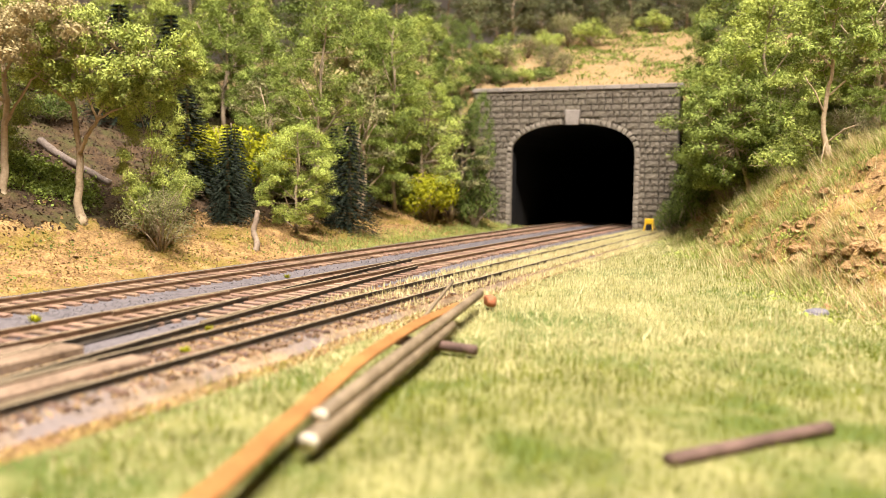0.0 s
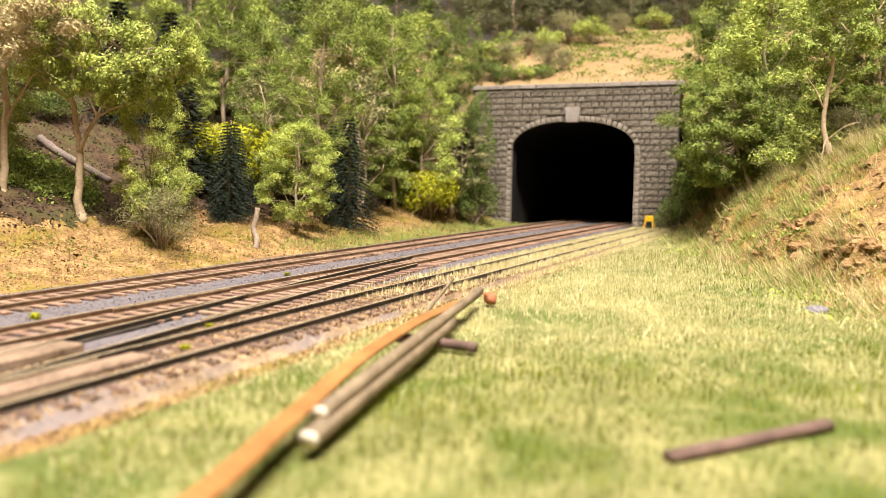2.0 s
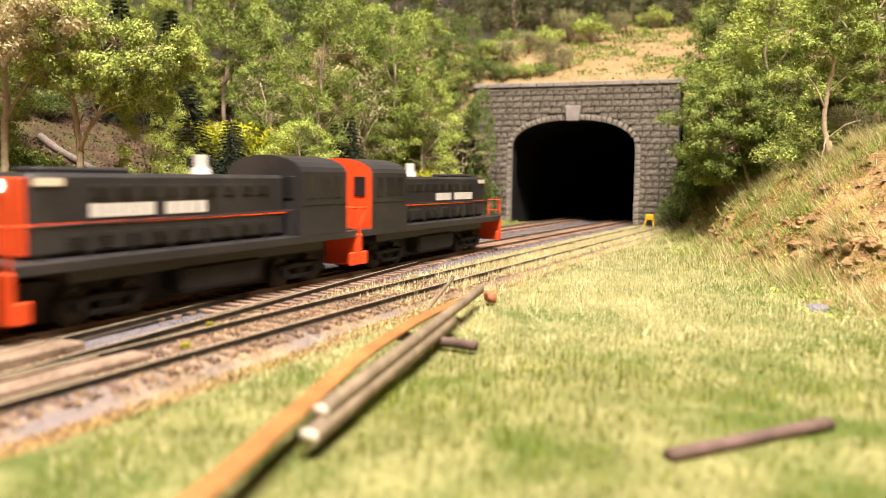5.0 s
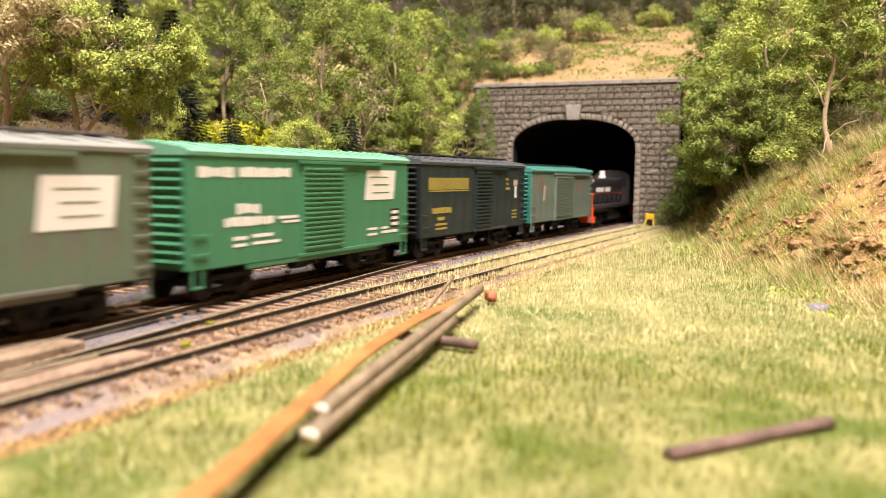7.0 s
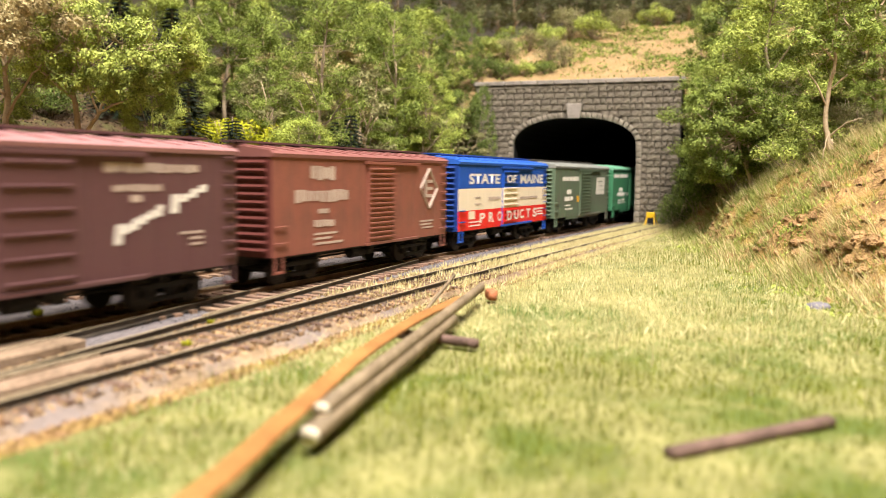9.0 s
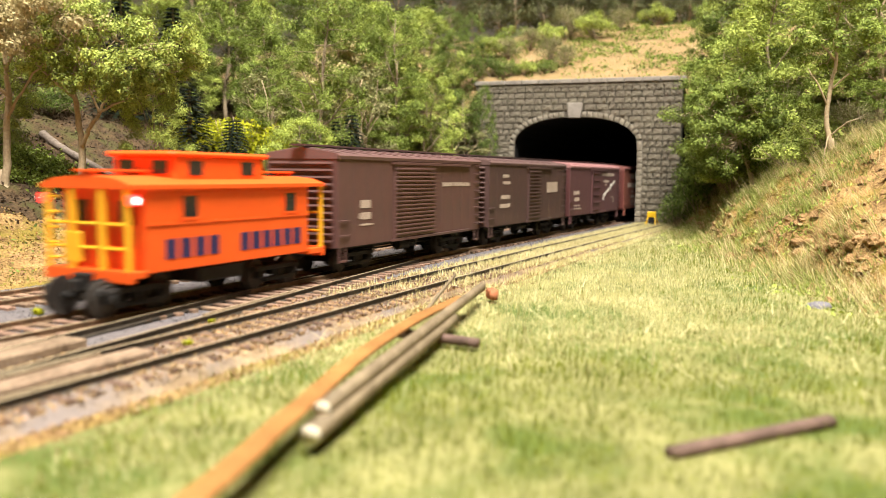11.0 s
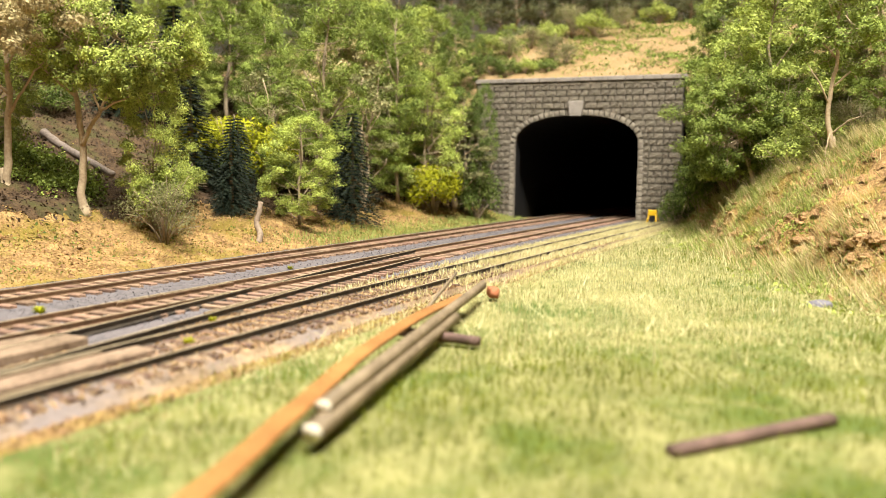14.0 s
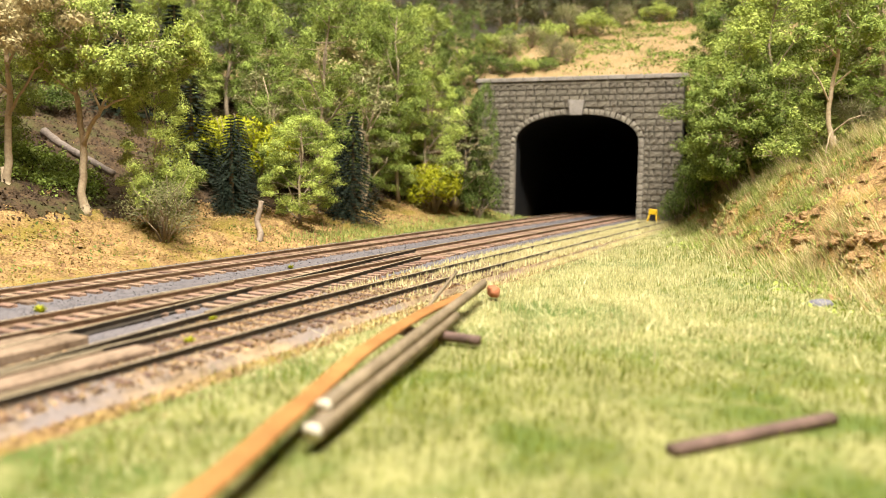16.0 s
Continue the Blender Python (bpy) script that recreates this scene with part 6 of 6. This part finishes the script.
def on_bank(x, y):
    e = x - toe_x(y)
    w = e + 14 * lumps(x, y, 30.0, 2.0)
    bare = bare_bank(x, y)
    bare = np.maximum(bare, 0.85 * smooth(11, 15, e) * smooth(30, 24, e) * smooth(0.3, -0.1, lumps(x, y, 33.0, 6.0)))
    return (1 - bare) * smooth(6, 20, w) * (e < 170) * (0.35 + 0.65 * smooth(-0.4, 0.1, lumps(x, y, 30.0, 9.0) + 0.4 * lumps(x, y, 11.0, 2.0))) * (x < 0.66 * y + 40) + 0.25 * smooth(-14, 2, e) * (e < 16)


gx, gy = scatter(420000, 120, 420, 120, 760, on_bank)
pick = rng.uniform(0, 1, len(gx)) < np.clip(0.72 + 0.4 * lumps(gx, gy, 22.0, 5.0) + 0.25 * smooth(380, 520, gy), 0.08, 0.92)
turn = 1.5 * lumps(gx, gy, 19.0, 3.5) + 2.8
down = (0.5 * np.cos(turn), 0.5 * np.sin(turn))
blades("bank_grass", gx[~pick], gy[~pick], ground(gx[~pick], gy[~pick]) - 0.2, 13.0, 0.42, GRASS_STRAW, "long tangled straw-coloured grass on the bank", 2.2, (down[0][~pick] * 1.3, down[1][~pick] * 1.3), 0.02)
blades("bank_grass", gx[pick], gy[pick], ground(gx[pick], gy[pick]) - 0.2, 6.5, 0.5, GRASS_BANK, "green grass tufts on the bank", 1.6, (down[0][pick] * 1.2, down[1][pick] * 1.2), 0.02)


def flock(name, n, x0, x1, y0, y1, keep, size, material, label, zfun=ground, lift=1.2):
    x, y = scatter(n, x0, x1, y0, y1, keep)
    p = np.stack([x, y, zfun(x, y) + rng.uniform(-0.3, lift, len(x))], -1)
    return tagged(poly_mesh(name, leaves_at(p, np.zeros_like(p), size), material), label, "ground cover", kind="stuff")


MOSS = leafy("yellow_olive_moss", (0.075, 0.070, 0.010), (0.42, 0.36, 0.075), 0.1)


def slope_cover(x, y):
    lat = lateral(x, y)
    v = smooth(0.05, 0.5, lumps(x, y, 30.0, 3.0) + 0.5 * lumps(x, y, 9.0, 1.0))
    return smooth(-82, -92, lat) * (lat > -420) * (0.22 + 0.75 * v) * (x > -0.66 * y - 40)


flock("slope_ground_cover", 150000, -480, 60, 240, 900, slope_cover, 0.6, MOSS, "crumbly olive-green scatter over the ochre slope")
flock("slope_ground_cover", 26000, -480, 60, 240, 900, slope_cover, 0.85, LEAF_DEEP, "dark leafy litter over the ochre slope")


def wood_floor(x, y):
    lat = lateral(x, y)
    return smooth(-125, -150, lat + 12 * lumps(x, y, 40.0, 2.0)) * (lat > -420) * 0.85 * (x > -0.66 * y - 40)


flock("leaf_litter", 60000, -480, 40, 300, 900, wood_floor, 1.0, LITTER, "brown leaf litter, toned down as shade under the trees", zfun=lambda x, y: ground(x, y) + 2.0, lift=0.8)


# leaf mould brown, with the shade below the trees painted in
FOREST_FLOOR = surface("shaded_wood_floor", (0.020, 0.012, 0.007), (0.135, 0.084, 0.042), 0.95, 160.0, 1.0, 900.0, third=(0.075, 0.070, 0.022), third_scale=35.0, dist=0.003)


def forest_floor():
    """The mat of needles and leaf mould over the wooded slope, with a ragged lower edge; tree shade is in its colour.
    """
    xs, ys = np.arange(-520, 60, 4.0), np.arange(300, 960, 4.0)
    gx, gy = np.meshgrid(xs, ys)
    lat = lateral(gx, gy) + 9 * lumps(gx, gy, 26.0, 2.0) + 5 * lumps(gx, gy, 9.0, 5.0)
    gz = ground(gx, gy) + 2.3 * smooth(-146, -156, lat) - 0.5 + 0.5 * lumps(gx, gy, 5.0, 1.0)
    u, v = portal_uv(gx, gy)
    ok = (lat < -144) & (v < 5)
    w = len(xs)
    verts = (np.stack([gx, gy, gz], -1).reshape(-1, 3) * 0.001).tolist()
    faces = [(j * w + i, j * w + i + 1, (j + 1) * w + i + 1, (j + 1) * w + i) for j in range(len(ys) - 1) for i in range(w - 1) if ok[j, i] and ok[j + 1, i] and ok[j, i + 1] and ok[j + 1, i + 1]]
    ob = raw("forest_floor", verts, faces, FOREST_FLOOR, smooth=True)
    bm = bmesh.new(); bm.from_mesh(ob.data)
    bmesh.ops.delete(bm, geom=[q for q in bm.verts if not q.link_faces], context="VERTS")
    bm.to_mesh(ob.data); bm.free()
    return tagged(ob, "brown leaf mould floor, darkened as shade under the trees", "ground", kind="structure")


forest_floor()


def near_slope(x, y):
    lat = lateral(x, y)
    return smooth(-80, -86, lat) * smooth(-200, -150, lat) * (0.45 + 0.55 * smooth(-0.2, 0.4, lumps(x, y, 18.0, 6.0))) * (x > -0.66 * y - 40)


flock("soil_crumbs", 150000, -330, 40, 240, 760, near_slope, 0.55, SOIL_CRUMB, "loose ochre crumbs of soil on the slope", lift=0.5)


def ivy_bed(x, y):
    d = np.hypot((x + 217) / 32, (y - 436) / 30) + 0.25 * lumps(x, y, 14.0, 2.0)
    return smooth(1.05, 0.7, d)


flock("ivy_bed", 26000, -265, -175, 390, 480, ivy_bed, 1.0, LEAF_OLIVE, "low dark green ivy covering the shaded slope", lift=7.0)


def bank_cover(x, y):
    e = x - toe_x(y)
    return (1 - 0.93 * bare_bank(x, y)) * smooth(-25, 5, e) * (e < 160) * smooth(0.15 - 0.4 * smooth(400, 470, y), 0.6,  lumps(x, y, 26.0, 7.0) + 0.4 * lumps(x, y, 8.0, 1.0)) * (x < 0.66 * y + 40)


flock("bank_ground_cover", 260000, 110, 420, 120, 760, bank_cover, 0.9, LEAF_BRIGHT, "low green leafy growth on the bank")


def hill_cover():
    n = 34000
    u, v = rng.uniform(-150, 190, n), rng.uniform(10, 260, n)
    k = smooth(0.0, 0.4, lumps(u, v, 34.0, 2.0) + 0.2) * smooth(20, 70, v) + 0.06
    ok = rng.uniform(0, 1, n) < k
    u, v = u[ok], v[ok]
    c, s = math.cos(PORTAL_A), math.sin(PORTAL_A)
    p = np.stack([PX + u * c - v * s, PY + u * s + v * c, hill(u, v) + rng.uniform(0, 4, len(u))], -1)
    tagged(poly_mesh("hill_ground_cover", leaves_at(p, np.zeros_like(p), 1.3), LEAF_OLIVE), "olive-green scrub on the sandy hilltop", "ground cover", kind="stuff")


hill_cover()

# ---- the portal's stones, coping and keystone ----
def stone_block(bm, u0, u1, z0, z1, y0, y1, r):
    """A rough-faced block: a pillowed, slightly uneven front."""
    m = 0.07
    cu, cz = (u0 + u1) / 2 + r.uniform(-0.6, 0.6), (z0 + z1) / 2 + r.uniform(-0.4, 0.4)
    front = y0 - r.uniform(0.0, 0.6)
    vs = [bm.verts.new((a * 0.001, y1 * 0.001, b * 0.001)) for a, b in ((u0 + m, z0 + m), (u1 - m, z0 + m), (u1 - m, z1 - m), (u0 + m, z1 - m))]
    k = 0.32
    fs = [bm.verts.new((a * 0.001, (front + r.uniform(-0.35, 0.35)) * 0.001, b * 0.001)) for a, b in ((u0 + m + k, z0 + m + k), (u1 - m - k, z0 + m + k), (u1 - m - k, z1 - m - k), (u0 + m + k, z1 - m - k))]
    c = bm.verts.new((cu * 0.001, (front - 0.6) * 0.001, cz * 0.001))
    for i in range(4):
        j = (i + 1) % 4
        bm.faces.new((vs[i], vs[j], fs[j], fs[i]))
        bm.faces.new((fs[i], fs[j], c))


def stones():
    r = random.Random(5)
    course, z, row = 5.7, FOOT, 0
    shared = []
    for k in range(14):
        w = (8.0, 9.0, 10.0, 11.5, 7.0, 5.0, 6.2)[k % 7]
        bm = bmesh.new(); stone_block(bm, -w / 2, w / 2, -course / 2, course / 2, 0.0, 2.2, r)
        me = bpy.data.meshes.new("stone"); bmesh.ops.recalc_face_normals(bm, faces=bm.faces); bm.to_mesh(me); bm.free(); me.materials.append(STONE)
        shared.append((w, me))
    while z < TOP - 1:
        zc = z + course / 2
        spans = [(OUTER_L, OUTER_R)]
        if zc < CROWN + 4:
            half = HALF + 4.4
            if zc > SPRING:
                k = max(0.0, (zc - SPRING) / (CROWN + 5 - SPRING))
                half = (HALF + 4.4) * max(0.0, 1 - k ** 2.2) ** (1 / 2.4)
            spans = [(OUTER_L, -half), (half, OUTER_R)]
        # the outer strips stand proud as pilasters
        spans = [q for a, b in spans for q in (((a, -80.0), (-80.0, b)) if a < -80 and b < 80 else ((a, 80.0), (80.0, b)) if a > -80 else ((a, -80.0), (-80.0, 80.0), (80.0, b)))]
        for a, b in spans:
            u = a + 0.2
            first = True
            while u < b - 1.5:
                w, me = shared[r.randrange(14)]
                if first and row % 2:
                    w, me = shared[5]
                first = False
                fit = min(w, b - u)
                if b - u - fit < 4.0:
                    fit = b - u
                ob = new("stone", me)
                ob.parent = portal_wall_ob
                ob.matrix_basis = Matrix.Translation(((u + fit / 2) * 0.001, -0.0018, zc * 0.001)) @ Matrix.Diagonal((fit / w, 1, 1, 1))
                if a < -90 or b > 90:
                    ob.matrix_basis = Matrix.Translation((0, -0.0014, 0)) @ ob.matrix_basis
                u += fit
        z += course
        row += 1


stones()


def voussoirs():
    r = random.Random(9)
    pts = [(-HALF, z) for z in np.arange(FOOT, SPRING, 5.4)]
    us = [HALF * math.sin(k * math.pi / 240) for k in range(-120, 121)]
    curve = [(u, arch(u)) for u in us]
    acc, last = 0.0, curve[0]
    ring = [curve[0]]
    for p in curve[1:]:
        acc += math.hypot(p[0] - last[0], p[1] - last[1]); last = p
        if acc >= 4.6:
            ring.append(p); acc = 0.0
    path = pts + ring + [(HALF, z) for z in np.arange(SPRING - 5.4, FOOT - 1, -5.4)]
    for (u0, z0), (u1, z1) in zip(path, path[1:]):
        if math.hypot(u1 - u0, z1 - z0) < 1.5 or abs((u0 + u1) / 2) < 7.5 and z0 > SPRING:
            continue
        h = math.atan2(z1 - z0, u1 - u0)
        w = math.hypot(u1 - u0, z1 - z0)
        bm = bmesh.new(); stone_block(bm, -w / 2, w / 2, 0.0, 5.4, 0.0, 3.0, r)
        ob = link_bm("arch_stone", bm, ARCH_STONE)
        ob.parent = portal
        ob.matrix_basis = Matrix.Translation(((u0 + u1) / 2 * 0.001, -0.0030, (z0 + z1) / 2 * 0.001)) @ Matrix.Rotation(-h, 4, "Y")


voussoirs()
bm = bmesh.new()
for vs in ((-7.2, 7.2, 95.5, 5.6),):
    a = [bm.verts.new((u * 0.001, y * 0.001, z * 0.001)) for y in (-5.0, 0.0) for u, z in ((-5.8, 95.0), (5.8, 95.0), (7.6, 109.0), (-7.6, 109.0))]
    for q in ((0, 1, 2, 3), (4, 7, 6, 5), (0, 4, 5, 1), (1, 5, 6, 2), (2, 6, 7, 3), (3, 7, 4, 0)):
        bm.faces.new([a[i] for i in q])
bmesh.ops.bevel(bm, geom=list(bm.edges), offset=0.0006, segments=1, affect="EDGES")
part("keystone", bm, COPING, portal, "smooth pale grey keystone")
u = OUTER_L - 3
while u < OUTER_R + 2:
    part("coping_slab", box(bmesh.new(), u, min(u + 15.6, OUTER_R + 3), -4.5, 15, TOP + 1.0, TOP + 5.0, bevel=0.5), COPING, portal, "worn grey coping slab")
    u += 16
part("string_course", box(bmesh.new(), OUTER_L - 1.5, OUTER_R + 1.5, -2.8, 14, TOP - 2.5, TOP + 1.2, bevel=0.4), STONE, portal, "projecting stone band under the coping")

# ---- ties, one by one where the camera looks ----
def tie_mesh(w, l, h, mat, seed):
    r = random.Random(seed)
    bm = bmesh.new()
    box(bm, -w / 2, w / 2, -l / 2, l / 2, -h, 0, bevel=0.25)
    for v in bm.verts:
        v.co += Vector((r.uniform(-0.15, 0.15), r.uniform(-0.3, 0.3), r.uniform(-0.1, 0.1))) * 0.001
    me = bpy.data.meshes.new("tie"); bmesh.ops.recalc_face_normals(bm, faces=bm.faces); bm.to_mesh(me); bm.free(); me.materials.append(mat)
    return me


TIES = [tie_mesh(2.9, 30, 2.4, TIE_BROWN, k) for k in range(5)]
TIES_D = [tie_mesh(2.9, 30, 2.4, TIE_DARK, k + 9) for k in range(5)]


def ties(parent, lat, s0, s1, pitch, pool, top=-1.55, stretch=None):
    r = random.Random(int(lat * 10) + 1)
    s = s0
    while s < s1:
        l0, l1 = -15.0, 15.0
        if stretch:
            l1 += stretch(s)
        mid = lat(s) if callable(lat) else lat
        x, y = at(s + r.uniform(-0.4, 0.4), mid + (l0 + l1) / 2)
        ob = new("tie", r.choice(pool)); ob.parent = parent
        ob.matrix_basis = pose(x * 0.001, y * 0.001, (top + r.uniform(-0.12, 0.05)) * 0.001, 0, 0, 90 - math.degrees(heading(s)) + r.uniform(-1.5, 1.5)) @ Matrix.Diagonal((1, (l1 - l0) / 30, 1, 1))
        s += pitch


ties(track_a, -51.6, -215, 500, 6.5, TIES)
ties(track_b, 0.0, -255, 500, 6.5, TIES, stretch=lambda s: crossing(s) if -135 < s < 66 else 0.0)
ties(track_c, 49.5, -330, 390, 6.9, TIES_D, -1.7)


def tie_rest(name, lats, s0, s1):
    """The ties beyond the seen stretch, joined."""
    bm = bmesh.new()
    for lat in lats:
        for s in np.arange(s0, s1, 6.6):
            x, y = at(s, lat)
            box(bm, -1.45, 1.45, -15, 15, -4.3, -1.55, pose(x * 0.001, y * 0.001, 0, 0, 0, 90 - math.degrees(heading(s))))
    ob = part(name, bm, TIE_BROWN, track_b)
    return tagged(ob, "brown wooden ties further along the line", kind="stuff")


tie_rest("tie_run", (-51.6, 0.0), -900, -258)


def ballast_stones():
    """Loose stones on the ballast and beside the siding."""
    n = 30000
    s = rng.uniform(-250, 440, n); lat = rng.uniform(-80, 36, n)
    xs = np.interp(s, LINE_S, LINE_X); ys = np.interp(s, LINE_S, LINE_Y)
    h = 0.448067 + 6.49486e-05 * s - 4.42417e-08 * s * s
    x, y = xs + lat * np.cos(h), ys - lat * np.sin(h)
    p = np.stack([x, y, np.full(n, -2.35) + rng.uniform(-0.2, 0.25, n) - 2.4 * smooth(33, 37, lat) - 2.4 * smooth(-78, -82, lat)], -1)
    ob = poly_mesh("ballast_stones", leaves_at(p, np.zeros_like(p), 0.34), BALLAST_S)
    return tagged(ob, "loose grey ballast stones between the rails", "ballast", kind="stuff")


BALLAST_S = surface("ballast_stone", (0.08, 0.075, 0.085), (0.20, 0.19, 0.205), 0.95, 400.0, 0.4, island=0.45)
ballast_stones()


def dirt_crumbs():
    """Tan and grey crumbs on the dirt round the siding."""
    n = 32000
    s = rng.uniform(-260, 200, n); lat = rng.uniform(24, 84, n)
    h = 0.448067 + 6.49486e-05 * s - 4.42417e-08 * s * s
    x = np.interp(s, LINE_S, LINE_X) + lat * np.cos(h)
    y = np.interp(s, LINE_S, LINE_Y) - lat * np.sin(h)
    z = np.where((lat > 30) & (lat < 67), -1.9, ground(x, y)) + rng.uniform(-0.1, 0.35, n)
    p = np.stack([x, y, z], -1)
    ob = poly_mesh("dirt_crumbs", leaves_at(p, np.zeros_like(p), 0.5), DIRT_S)
    return tagged(ob, "tan and grey dirt crumbs around the siding", "soil", kind="stuff")


DIRT_S = surface("dirt_crumb", (0.13, 0.078, 0.042), (0.44, 0.285, 0.14), 0.95, 60.0, 0.3, island=0.45)
dirt_crumbs()


# ---- the train's motion ----
def run(t):
    """Distance of the green car's front end along the track."""
    return 259.396 * (t - 7) - 0.585895 * (t - 7) ** 2 + 7.0 * float(smooth(11.5, 12.5, t)) + 15.0 * float(smooth(12.5, 14.0, t))


def motions():
    for car, offset in TRAIN:
        rows = []
        for k in range(0, 33):
            t = k * 0.5
            s = run(t) + offset
            x, y = at(s)
            turn = 180 if car is rear_loco else 0
            rows.append((t, pose(x * 0.001, y * 0.001, 0, 0, 0, 90 + turn - math.degrees(heading(s)))))
        walk(car, rows)


motions()
